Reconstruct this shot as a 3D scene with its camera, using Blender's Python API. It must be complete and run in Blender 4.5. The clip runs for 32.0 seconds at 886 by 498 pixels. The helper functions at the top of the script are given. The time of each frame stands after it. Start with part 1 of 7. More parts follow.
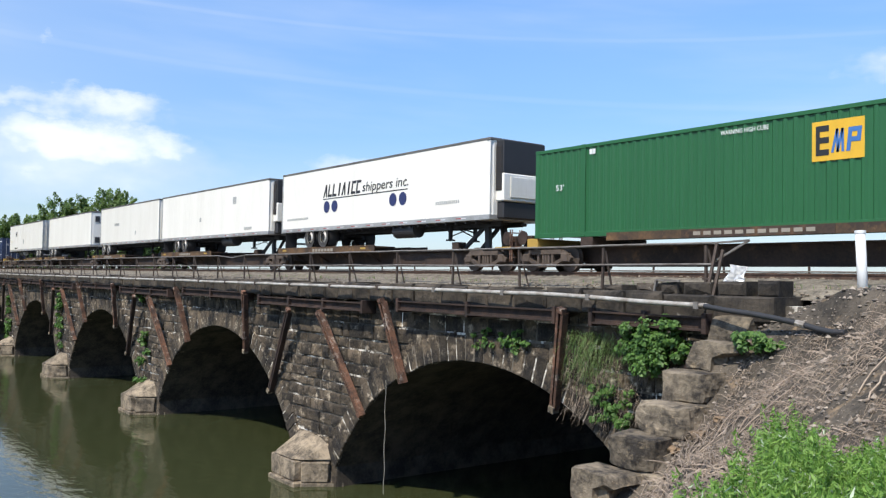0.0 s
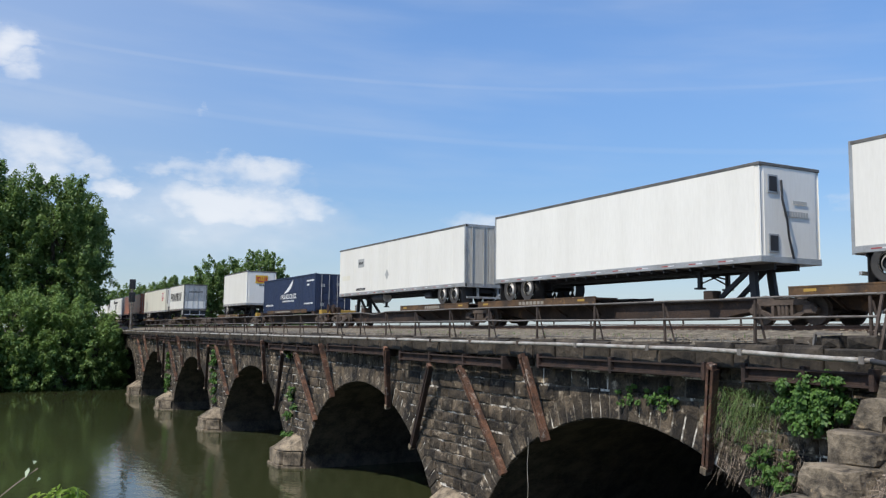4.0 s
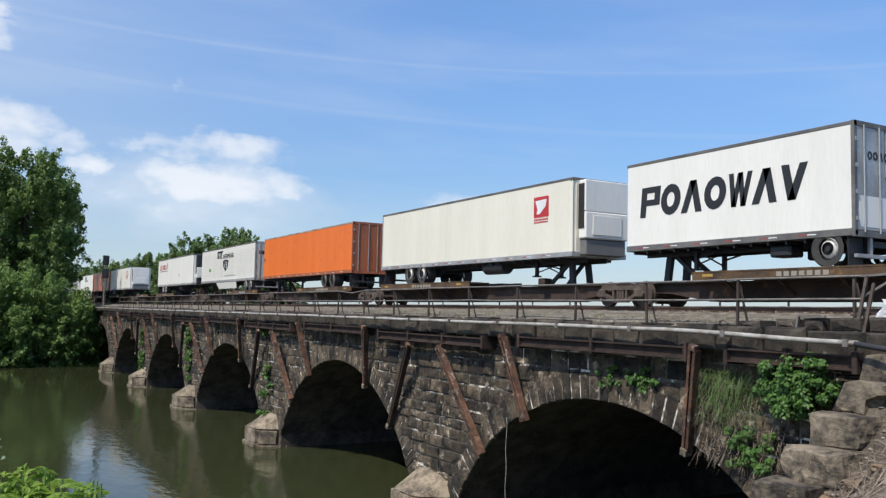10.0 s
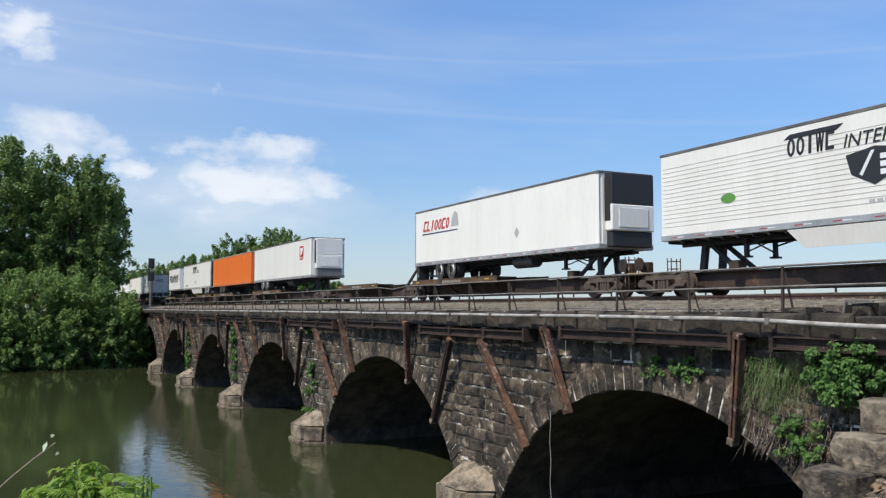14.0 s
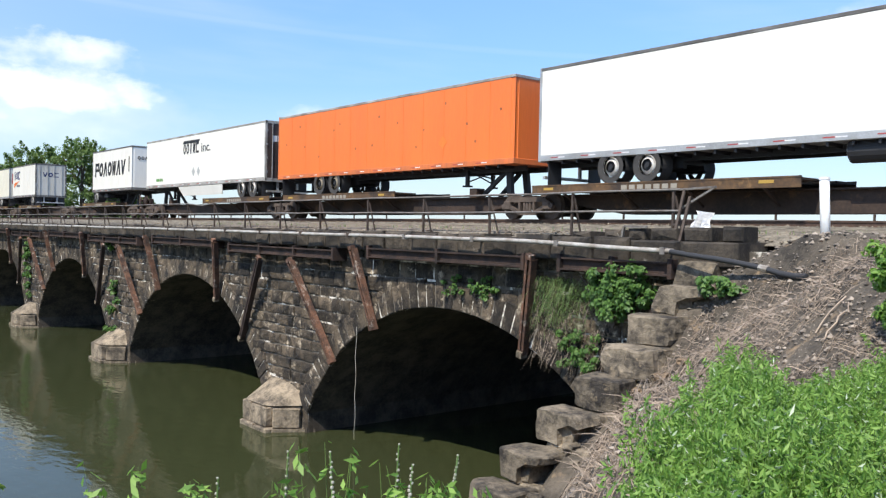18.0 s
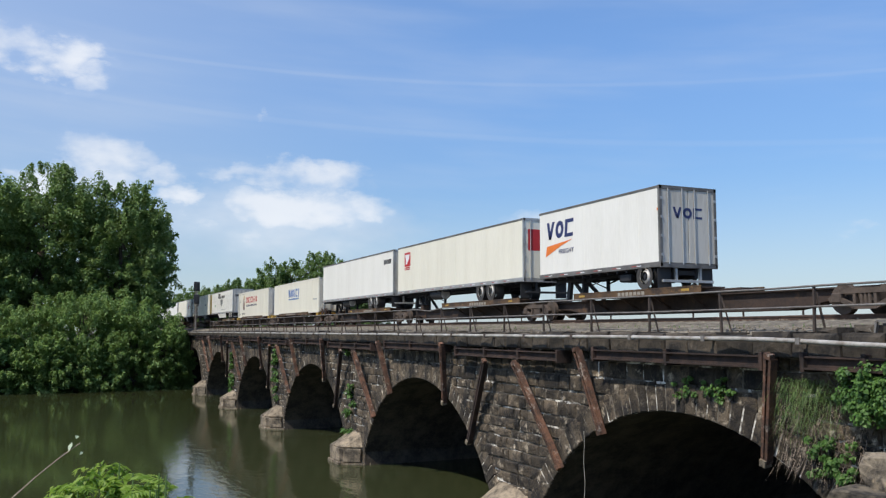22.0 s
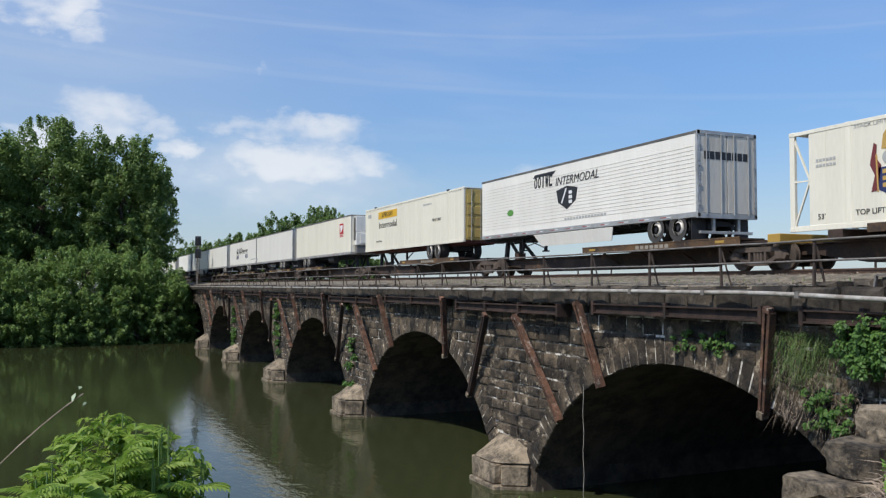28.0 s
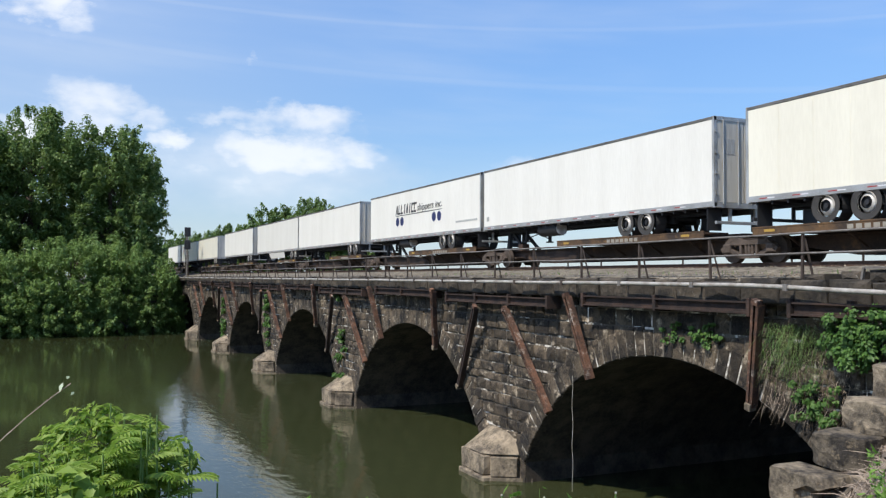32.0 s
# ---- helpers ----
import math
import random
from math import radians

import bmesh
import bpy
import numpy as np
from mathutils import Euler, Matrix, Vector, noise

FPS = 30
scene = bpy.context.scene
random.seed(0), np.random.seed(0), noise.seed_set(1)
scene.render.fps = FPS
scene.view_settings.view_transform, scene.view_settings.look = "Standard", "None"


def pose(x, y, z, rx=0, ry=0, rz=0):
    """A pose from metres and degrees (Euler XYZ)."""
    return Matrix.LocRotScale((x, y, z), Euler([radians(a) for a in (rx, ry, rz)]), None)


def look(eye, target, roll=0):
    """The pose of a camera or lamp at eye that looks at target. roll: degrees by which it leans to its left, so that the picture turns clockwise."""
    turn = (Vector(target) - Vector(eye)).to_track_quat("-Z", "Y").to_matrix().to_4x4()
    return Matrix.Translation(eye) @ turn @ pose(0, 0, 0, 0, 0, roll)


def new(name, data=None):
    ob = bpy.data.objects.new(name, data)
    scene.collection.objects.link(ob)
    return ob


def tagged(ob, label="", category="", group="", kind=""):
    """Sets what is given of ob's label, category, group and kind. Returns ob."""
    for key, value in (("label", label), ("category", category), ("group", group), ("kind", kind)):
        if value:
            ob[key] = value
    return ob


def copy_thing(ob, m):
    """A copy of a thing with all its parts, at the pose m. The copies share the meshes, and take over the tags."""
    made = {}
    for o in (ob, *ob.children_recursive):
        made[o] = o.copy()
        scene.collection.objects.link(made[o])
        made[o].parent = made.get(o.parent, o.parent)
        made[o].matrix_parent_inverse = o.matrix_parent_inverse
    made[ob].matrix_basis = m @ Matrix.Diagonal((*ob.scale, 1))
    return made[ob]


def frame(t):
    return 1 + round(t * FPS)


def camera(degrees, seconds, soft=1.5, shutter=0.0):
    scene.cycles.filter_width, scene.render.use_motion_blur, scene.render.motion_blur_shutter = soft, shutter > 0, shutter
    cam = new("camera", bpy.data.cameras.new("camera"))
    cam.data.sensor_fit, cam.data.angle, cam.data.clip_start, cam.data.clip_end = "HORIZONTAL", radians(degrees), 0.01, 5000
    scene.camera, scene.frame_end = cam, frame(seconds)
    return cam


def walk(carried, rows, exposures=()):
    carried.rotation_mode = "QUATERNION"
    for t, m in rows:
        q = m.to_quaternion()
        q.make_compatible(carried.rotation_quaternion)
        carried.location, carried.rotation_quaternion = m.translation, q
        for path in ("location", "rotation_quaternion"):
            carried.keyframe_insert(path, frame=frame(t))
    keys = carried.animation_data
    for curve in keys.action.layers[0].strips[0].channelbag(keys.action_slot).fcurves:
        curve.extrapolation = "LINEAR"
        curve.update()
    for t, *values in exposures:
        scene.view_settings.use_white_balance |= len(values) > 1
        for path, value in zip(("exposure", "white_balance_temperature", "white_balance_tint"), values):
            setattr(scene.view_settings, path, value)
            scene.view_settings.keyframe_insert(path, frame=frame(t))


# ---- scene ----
# ---- camera and its walk ----
cam = camera(55.0, 32.0, soft=1.3)
PATH = [
    (0, 0.200, -0.100, 8.930, 91.967, -1.036, 52.713),
    (0.5, 0.200, -0.114, 8.929, 92.371, 0.661, 50.727),
    (1, 0.200, -0.129, 8.927, 91.352, -2.625, 62.214),
    (1.5, 0.200, -0.143, 8.926, 92.494, -1.873, 63.545),
    (2, 0.200, -0.157, 8.924, 93.385, -2.423, 62.578),
    (2.5, 0.200, -0.171, 8.923, 94.558, -2.238, 61.768),
    (3, 0.200, -0.186, 8.921, 95.589, -1.128, 61.940),
    (3.5, 0.200, -0.200, 8.920, 95.870, -0.817, 61.845),
    (5.5, -0.230, -0.120, 8.880, 93.573, -0.169, 61.769),
    (6, -0.231, -0.121, 8.878, 93.303, -0.736, 61.103),
    (6.5, -0.231, -0.122, 8.876, 93.358, -1.060, 60.084),
    (7, -0.232, -0.124, 8.874, 93.605, -1.365, 59.374),
    (7.5, -0.232, -0.125, 8.872, 94.207, -1.249, 60.904),
    (8, -0.233, -0.126, 8.871, 94.521, -1.361, 61.745),
    (8.5, -0.234, -0.128, 8.869, 94.578, -1.071, 62.052),
    (9, -0.234, -0.129, 8.867, 94.328, -1.401, 62.253),
    (9.5, -0.235, -0.130, 8.865, 94.170, -1.388, 61.852),
    (10, -0.236, -0.131, 8.863, 94.295, -1.278, 60.268),
    (10.5, -0.236, -0.132, 8.861, 94.042, -0.159, 59.779),
    (11, -0.237, -0.134, 8.859, 93.939, -0.304, 61.103),
    (11.5, -0.238, -0.135, 8.858, 93.948, -0.335, 61.568),
    (12, -0.238, -0.136, 8.856, 94.084, -0.198, 61.299),
    (12.5, -0.239, -0.138, 8.854, 93.999, -0.664, 61.359),
    (13, -0.239, -0.139, 8.852, 93.847, -0.819, 62.184),
    (13.5, -0.240, -0.140, 8.850, 93.766, -0.071, 63.282),
    (15.5, 0.203, -0.018, 8.780, 94.454, -0.252, 60.877),
    (16, 0.270, 0.000, 8.770, 92.379, -1.010, 58.306),
    (16.5, 0.270, 0.001, 8.768, 87.091, 2.317, 52.592),
    (17, 0.270, 0.002, 8.767, 89.277, -1.295, 51.518),
    (17.5, 0.270, 0.003, 8.766, 90.147, 0.618, 49.980),
    (18, 0.270, 0.004, 8.765, 88.805, -1.258, 50.981),
    (18.5, 0.270, 0.005, 8.763, 88.504, -1.967, 50.622),
    (19, 0.270, 0.006, 8.762, 88.515, -3.309, 49.758),
    (19.5, 0.270, 0.007, 8.761, 89.114, -2.237, 49.233),
    (20, 0.270, 0.008, 8.760, 90.637, -1.864, 50.801),
    (20.5, 0.270, 0.009, 8.758, 94.304, -0.285, 61.489),
    (21, 0.270, 0.010, 8.757, 93.999, -0.272, 65.410),
    (21.5, 0.270, 0.011, 8.756, 94.425, 0.033, 65.698),
    (22, 0.270, 0.011, 8.755, 95.501, -0.038, 65.923),
    (22.5, 0.270, 0.012, 8.753, 95.668, -0.489, 66.308),
    (23, 0.270, 0.013, 8.752, 95.623, -0.345, 67.369),
    (23.5, 0.270, 0.014, 8.751, 95.677, -0.179, 67.652),
    (24, 0.270, 0.015, 8.750, 95.602, -0.085, 67.340),
    (24.5, 0.270, 0.016, 8.749, 95.478, -0.045, 67.125),
    (25, 0.270, 0.017, 8.747, 95.268, -0.080, 67.015),
    (25.5, 0.270, 0.018, 8.746, 94.970, -0.217, 66.928),
    (27.5, 0.270, 0.022, 8.741, 92.583, 0.123, 66.458),
    (28, 0.270, 0.023, 8.740, 92.450, -0.063, 65.992),
    (28.5, 0.270, 0.024, 8.739, 92.376, -0.073, 65.842),
    (29, 0.270, 0.024, 8.737, 92.352, -0.263, 65.742),
    (29.5, 0.270, 0.025, 8.736, 92.133, -0.288, 65.796),
    (30, 0.270, 0.026, 8.735, 92.006, -0.082, 65.607),
    (30.5, 0.270, 0.027, 8.734, 91.932, -0.185, 65.400),
    (31, 0.270, 0.028, 8.732, 92.021, -0.018, 65.393),
    (31.5, 0.270, 0.029, 8.731, 92.067, -0.219, 65.346),
    (32, 0.270, 0.030, 8.730, 91.911, -0.214, 65.338),
]
walk(cam, [(t, pose(x, y, z, rx, ry, rz)) for t, x, y, z, rx, ry, rz in PATH],
     exposures=[(0.0, 0.30), (0.6, 0.32), (1.0, 0.26), (1.5, 0.10), (2.2, 0.06), (3.0, -0.08), (6.0, 0.02), (7.0, 0.12), (8.0, 0.06), (9.0, 0.0), (16.0, 0.0), (16.8, 0.45), (20.0, 0.42), (20.5, 0.0), (22.0, -0.05), (25.5, -0.08), (27.5, -0.14), (28.1, -0.14), (28.8, 0.10), (32.0, 0.12)])

# ---- world and sun ----
SUN_DIR = Vector((0.20, -0.62, 0.86)).normalized()
world = bpy.data.worlds.new("sky")
scene.world = world
world.use_nodes = True
wn, wl = world.node_tree.nodes, world.node_tree.links
wn.clear()
w_out = wn.new("ShaderNodeOutputWorld")
w_bg = wn.new("ShaderNodeBackground")
w_sky = wn.new("ShaderNodeTexSky")
w_sky.sky_type = "NISHITA"
w_sky.sun_disc = False
w_sky.sun_elevation = math.asin(SUN_DIR.z)
w_sky.sun_rotation = math.atan2(SUN_DIR.x, SUN_DIR.y)
w_sky.air_density, w_sky.dust_density, w_sky.ozone_density = 1.0, 0.5, 1.6
w_bg.inputs["Strength"].default_value = 0.11
w_tc = wn.new("ShaderNodeTexCoord")


def w_math(op, a, b=None, c=None):
    n = wn.new("ShaderNodeMath")
    n.operation = op
    for i, v in enumerate((a, b, c)):
        if v is None:
            continue
        if isinstance(v, (int, float)):
            n.inputs[i].default_value = v
        else:
            wl.new(v, n.inputs[i])
    return n.outputs[0]


w_sep = wn.new("ShaderNodeSeparateXYZ")
wl.new(w_tc.outputs["Generated"], w_sep.inputs[0])
w_az = w_math("ARCTAN2", w_math("MULTIPLY", w_sep.outputs[0], -1.0), w_sep.outputs[1])
w_el = w_math("ARCSINE", w_sep.outputs[2])
w_uv = wn.new("ShaderNodeCombineXYZ")
wl.new(w_az, w_uv.inputs[0])
wl.new(w_math("MULTIPLY", w_el, 1.7), w_uv.inputs[1])


def w_noise(scale, detail, rough=0.55):
    n = wn.new("ShaderNodeTexNoise")
    n.inputs["Scale"].default_value, n.inputs["Detail"].default_value, n.inputs["Roughness"].default_value = scale, detail, rough
    wl.new(w_uv.outputs[0], n.inputs["Vector"])
    return n.outputs["Fac"]


# ragged outlines: the banks are shaped in a sky that is bent by two sizes of billow
w_bent_az = w_math("ADD", w_az, w_math("ADD", w_math("MULTIPLY", w_math("SUBTRACT", w_noise(9.0, 3.0), 0.5), 0.13), w_math("MULTIPLY", w_math("SUBTRACT", w_noise(31.0, 4.0, 0.6), 0.5), 0.05)))
w_bent_el = w_math("ADD", w_el, w_math("ADD", w_math("MULTIPLY", w_math("SUBTRACT", w_noise(11.0, 3.0), 0.5), 0.055), w_math("MULTIPLY", w_math("SUBTRACT", w_noise(37.0, 4.0, 0.6), 0.5), 0.03)))


def w_blob(az, el, ra, up, down, peak=1.0):
    """peak in the middle of a bank of cloud, falling outwards; it reaches up above and down below its middle line."""
    a = w_math("DIVIDE", w_math("SUBTRACT", w_bent_az, radians(az)), radians(ra))
    d = w_math("SUBTRACT", w_bent_el, radians(el))
    e = w_math("ADD", w_math("DIVIDE", w_math("MAXIMUM", d, 0.0), radians(up)), w_math("DIVIDE", w_math("MINIMUM", d, 0.0), radians(down)))
    q = w_math("ADD", w_math("MULTIPLY", a, a), w_math("MULTIPLY", e, e))
    return w_math("SUBTRACT", peak, q)


# cumulus banks: azimuth (from +y towards -x), elevation, half width, heights above and below, in degrees, and density
w_mask = None
for blob in ((88.0, 11.2, 3.6, 2.0, 3.0, 1.15), (91.6, 9.6, 3.2, 1.6, 3.0, 0.8), (84.6, 10.2, 2.4, 1.0, 1.8, 0.9), (83.0, 8.6, 1.5, 1.1, 1.2, 0.9),
             (77.6, 10.4, 5.4, 1.2, 1.4, 1.05), (73.4, 10.2, 3.6, 1.2, 1.8, 0.9), (75.6, 8.4, 7.0, 1.6, 2.4, 1.0), (71.0, 8.2, 3.4, 1.4, 1.8, 0.9), (77.0, 6.0, 8.5, 3.4, 3.6, 0.62),
             (66.3, 6.4, 3.0, 1.2, 1.8, 0.7), (60.2, 6.9, 4.2, 1.3, 1.2), (56.6, 6.0, 3.2, 1.0, 1.4, 0.7),
             (39.6, 6.2, 3.2, 0.9, 0.9, 0.8), (33.6, 8.2, 4.2, 1.5, 1.5), (26.0, 7.2, 2.4, 1.1, 1.0, 0.8), (30.7, 5.7, 2.0, 0.8, 0.8, 0.7),
             (94.2, 17.2, 2.6, 2.0, 1.8, 0.85), (91.0, 16.5, 3.0, 1.6, 1.5, 1.0), (89.0, 15.3, 2.8, 1.3, 1.3, 0.95), (87.2, 14.5, 2.2, 0.9, 0.9, 0.7), (78.0, 14.3, 1.3, 0.6, 0.6, 0.55), (23.5, 13.0, 5.5, 2.2, 2.4, 0.6),
             (104, 11, 10, 3.0, 3.6), (125, 9, 14, 3.4, 4.0), (5, 8, 12, 2.6, 3.0)):
    b = w_blob(*blob)
    w_mask = b if w_mask is None else w_math("MAXIMUM", w_mask, b)
w_mask = w_math("MAXIMUM", w_mask, -1.2)
w_lumps = w_math("ADD", w_math("MULTIPLY", w_math("SUBTRACT", w_noise(6.5, 4.0, 0.5), 0.5), 2.3), w_math("MULTIPLY", w_math("SUBTRACT", w_noise(22.0, 5.0, 0.55), 0.5), 0.75))
w_puff = w_math("ADD", w_math("MULTIPLY", w_mask, 0.66), w_lumps)
w_ramp = wn.new("ShaderNodeMapRange")
w_ramp.interpolation_type = "SMOOTHSTEP"
w_ramp.inputs[1].default_value, w_ramp.inputs[2].default_value = -0.05, 1.0
wl.new(w_puff, w_ramp.inputs[0])
# thin veil of cirrus
w_cir = wn.new("ShaderNodeMapRange")
w_cir.interpolation_type = "SMOOTHSTEP"
w_cir.inputs[1].default_value, w_cir.inputs[2].default_value, w_cir.inputs[4].default_value = 0.38, 0.85, 0.20
w_cuv = wn.new("ShaderNodeCombineXYZ")
wl.new(w_math("MULTIPLY", w_az, 1.4), w_cuv.inputs[0])
wl.new(w_math("ADD", w_math("MULTIPLY", w_el, 9.0), w_math("MULTIPLY", w_az, -0.6)), w_cuv.inputs[1])
w_cn = wn.new("ShaderNodeTexNoise")
w_cn.inputs["Scale"].default_value, w_cn.inputs["Detail"].default_value = 2.2, 4.0
wl.new(w_cuv.outputs[0], w_cn.inputs["Vector"])
wl.new(w_cn.outputs["Fac"], w_cir.inputs[0])


def w_trail(az0, el0, az1, el1, half, strength):
    """A faint contrail, straight between two places of the sky."""
    k = (el1 - el0) / (az1 - az0)
    v = w_math("SUBTRACT", w_el, w_math("MULTIPLY_ADD", w_az, k, radians(el0 - k * az0)))
    v = w_math("DIVIDE", v, radians(half))
    return w_math("MULTIPLY", w_math("MAXIMUM", w_math("SUBTRACT", 1.0, w_math("MULTIPLY", v, v)), 0.0), w_math("MULTIPLY", w_noise(5.0, 3.0), strength))


w_lines = w_math("ADD", w_trail(77.2, 17.0, 35.7, 15.4, 0.16, 0.13), w_trail(72.0, 13.5, 43.4, 11.7, 0.24, 0.12))
# pale summer haze that thickens towards the horizon
w_haze = wn.new("ShaderNodeMapRange")
w_haze.interpolation_type = "SMOOTHSTEP"
w_haze.inputs[1].default_value, w_haze.inputs[2].default_value = radians(1.0), radians(11.0)
w_haze.inputs[3].default_value, w_haze.inputs[4].default_value = 0.42, 0.0
wl.new(w_el, w_haze.inputs[0])
w_thin = wn.new("ShaderNodeMapRange")
w_thin.interpolation_type = "SMOOTHSTEP"
w_thin.inputs[1].default_value, w_thin.inputs[2].default_value, w_thin.inputs[4].default_value = radians(58), radians(100), 0.28
wl.new(w_az, w_thin.inputs[0])
w_bank = w_math("MULTIPLY", w_math("MAXIMUM", w_blob(77.5, 6.0, 13.0, 5.5, 6.0), 0.0), w_math("MULTIPLY", w_noise(7.0, 4.0), 0.95))
w_veil = w_math("MAXIMUM", w_math("MAXIMUM", w_haze.outputs[0], w_bank), w_math("ADD", w_math("ADD", w_cir.outputs[0], w_lines), w_thin.outputs[0]))
w_cov = w_math("MAXIMUM", w_math("MULTIPLY", w_ramp.outputs[0], 0.86), w_veil)
w_mix = wn.new("ShaderNodeMix")
w_mix.data_type = "RGBA"
wl.new(w_cov, w_mix.inputs[0])
w_tint = wn.new("ShaderNodeMix")
w_tint.data_type, w_tint.blend_type = "RGBA", "MULTIPLY"
w_tint.inputs[0].default_value = 1.0
w_tint.inputs[7].default_value = (0.96, 1.185, 1.45, 1)
wl.new(w_sky.outputs[0], w_tint.inputs[6])
w_rise = wn.new("ShaderNodeMapRange")
w_rise.interpolation_type = "SMOOTHSTEP"
w_rise.inputs[1].default_value, w_rise.inputs[2].default_value = 0.0, 0.42
w_rise.inputs[3].default_value, w_rise.inputs[4].default_value = 0.74, 1.22
wl.new(w_el, w_rise.inputs[0])
w_fade = wn.new("ShaderNodeVectorMath")
w_fade.operation = "SCALE"
wl.new(w_tint.outputs[2], w_fade.inputs[0])
wl.new(w_rise.outputs[0], w_fade.inputs["Scale"])
wl.new(w_fade.outputs[0], w_mix.inputs[6])
w_shade = wn.new("ShaderNodeMix")
w_shade.data_type = "RGBA"
wl.new(w_math("MULTIPLY", w_ramp.outputs[0], w_noise(3.5, 4.0)), w_shade.inputs[0])
w_shade.inputs[6].default_value, w_shade.inputs[7].default_value = (6.4, 7.0, 7.9, 1), (10.2, 10.2, 10.3, 1)
wl.new(w_shade.outputs[2], w_mix.inputs[7])
wl.new(w_mix.outputs[2], w_bg.inputs["Color"])
wl.new(w_bg.outputs[0], w_out.inputs[0])

sun = new("sun", bpy.data.lights.new("sun", "SUN"))
sun.data.energy, sun.data.angle, sun.data.color = 4.4, radians(0.53), (1.0, 0.94, 0.84)
sun.matrix_world = look((0, 0, 60), Vector((0, 0, 60)) - SUN_DIR)

# ---- materials ----
def nodes_of(name):
    m = bpy.data.materials.new(name)
    m.use_nodes = True
    return m, m.node_tree.nodes, m.node_tree.links, m.node_tree.nodes["Principled BSDF"]


def surface(name, base, dark, rough=0.8, metal=0.0, scale=3.0, fine=40.0, bump=0.25, amount=0.6, island=0.0, coords="Object", spot=None, spot_at=(0.55, 0.7), stretch=(1, 1, 1), rand=0.0, dist=0.02):
    """Two-scale procedural surface: base and dark tone mixed by a coarse and a fine noise, optional blotches of a third tone."""
    m, n, l, p = nodes_of(name)
    tc = n.new("ShaderNodeTexCoord")
    mp = n.new("ShaderNodeMapping")
    mp.inputs["Scale"].default_value = stretch
    if coords == "World":
        geo = n.new("ShaderNodeNewGeometry")
        l.new(geo.outputs["Position"], mp.inputs["Vector"])
    else:
        l.new(tc.outputs["Object"], mp.inputs["Vector"])
    big, small = n.new("ShaderNodeTexNoise"), n.new("ShaderNodeTexNoise")
    for k, s, d in ((big, scale, 5.0), (small, fine, 4.0)):
        k.inputs["Scale"].default_value, k.inputs["Detail"].default_value, k.inputs["Roughness"].default_value = s, d, 0.62
        l.new(mp.outputs[0], k.inputs["Vector"])
    add = n.new("ShaderNodeMath")
    add.operation = "MULTIPLY_ADD"
    l.new(small.outputs["Fac"], add.inputs[0])
    add.inputs[1].default_value = 0.45
    l.new(big.outputs["Fac"], add.inputs[2])
    rng = n.new("ShaderNodeMapRange")
    rng.inputs[1].default_value, rng.inputs[2].default_value = 0.58, 0.87
    rng.inputs[3].default_value, rng.inputs[4].default_value = 0.0, amount
    l.new(add.outputs[0], rng.inputs[0])
    mix = n.new("ShaderNodeMix")
    mix.data_type = "RGBA"
    l.new(rng.outputs[0], mix.inputs[0])
    mix.inputs[6].default_value, mix.inputs[7].default_value = (*base, 1), (*dark, 1)
    col = mix.outputs[2]
    if spot:
        sp = n.new("ShaderNodeTexNoise")
        sp.inputs["Scale"].default_value, sp.inputs["Detail"].default_value, sp.inputs["Roughness"].default_value = scale * 1.7, 6.0, 0.7
        l.new(mp.outputs[0], sp.inputs["Vector"])
        sr = n.new("ShaderNodeMapRange")
        sr.inputs[1].default_value, sr.inputs[2].default_value = spot_at
        l.new(sp.outputs["Fac"], sr.inputs[0])
        m2 = n.new("ShaderNodeMix")
        m2.data_type = "RGBA"
        l.new(sr.outputs[0], m2.inputs[0])
        l.new(col, m2.inputs[6])
        m2.inputs[7].default_value = (*spot, 1)
        col = m2.outputs[2]
    if island or rand:
        hsv = n.new("ShaderNodeHueSaturation")
        vr = n.new("ShaderNodeMapRange")
        k = island or rand
        vr.inputs[3].default_value, vr.inputs[4].default_value = 1 - k, 1 + k
        if island:
            g2 = n.new("ShaderNodeNewGeometry")
            l.new(g2.outputs["Random Per Island"], vr.inputs[0])
        else:
            oi = n.new("ShaderNodeObjectInfo")
            l.new(oi.outputs["Random"], vr.inputs[0])
        l.new(vr.outputs[0], hsv.inputs["Value"])
        l.new(col, hsv.inputs["Color"])
        col = hsv.outputs[0]
    l.new(col, p.inputs["Base Color"])
    p.inputs["Roughness"].default_value, p.inputs["Metallic"].default_value = rough, metal
    if bump:
        b = n.new("ShaderNodeBump")
        b.inputs["Strength"].default_value, b.inputs["Distance"].default_value = bump, dist
        l.new(add.outputs[0], b.inputs["Height"])
        l.new(b.outputs[0], p.inputs["Normal"])
    return m


def plain(name, base, rough=0.5, metal=0.0):
    return surface(name, base, tuple(c * 0.78 for c in base), rough, metal, 1.5, 25.0, 0.04, 0.5)


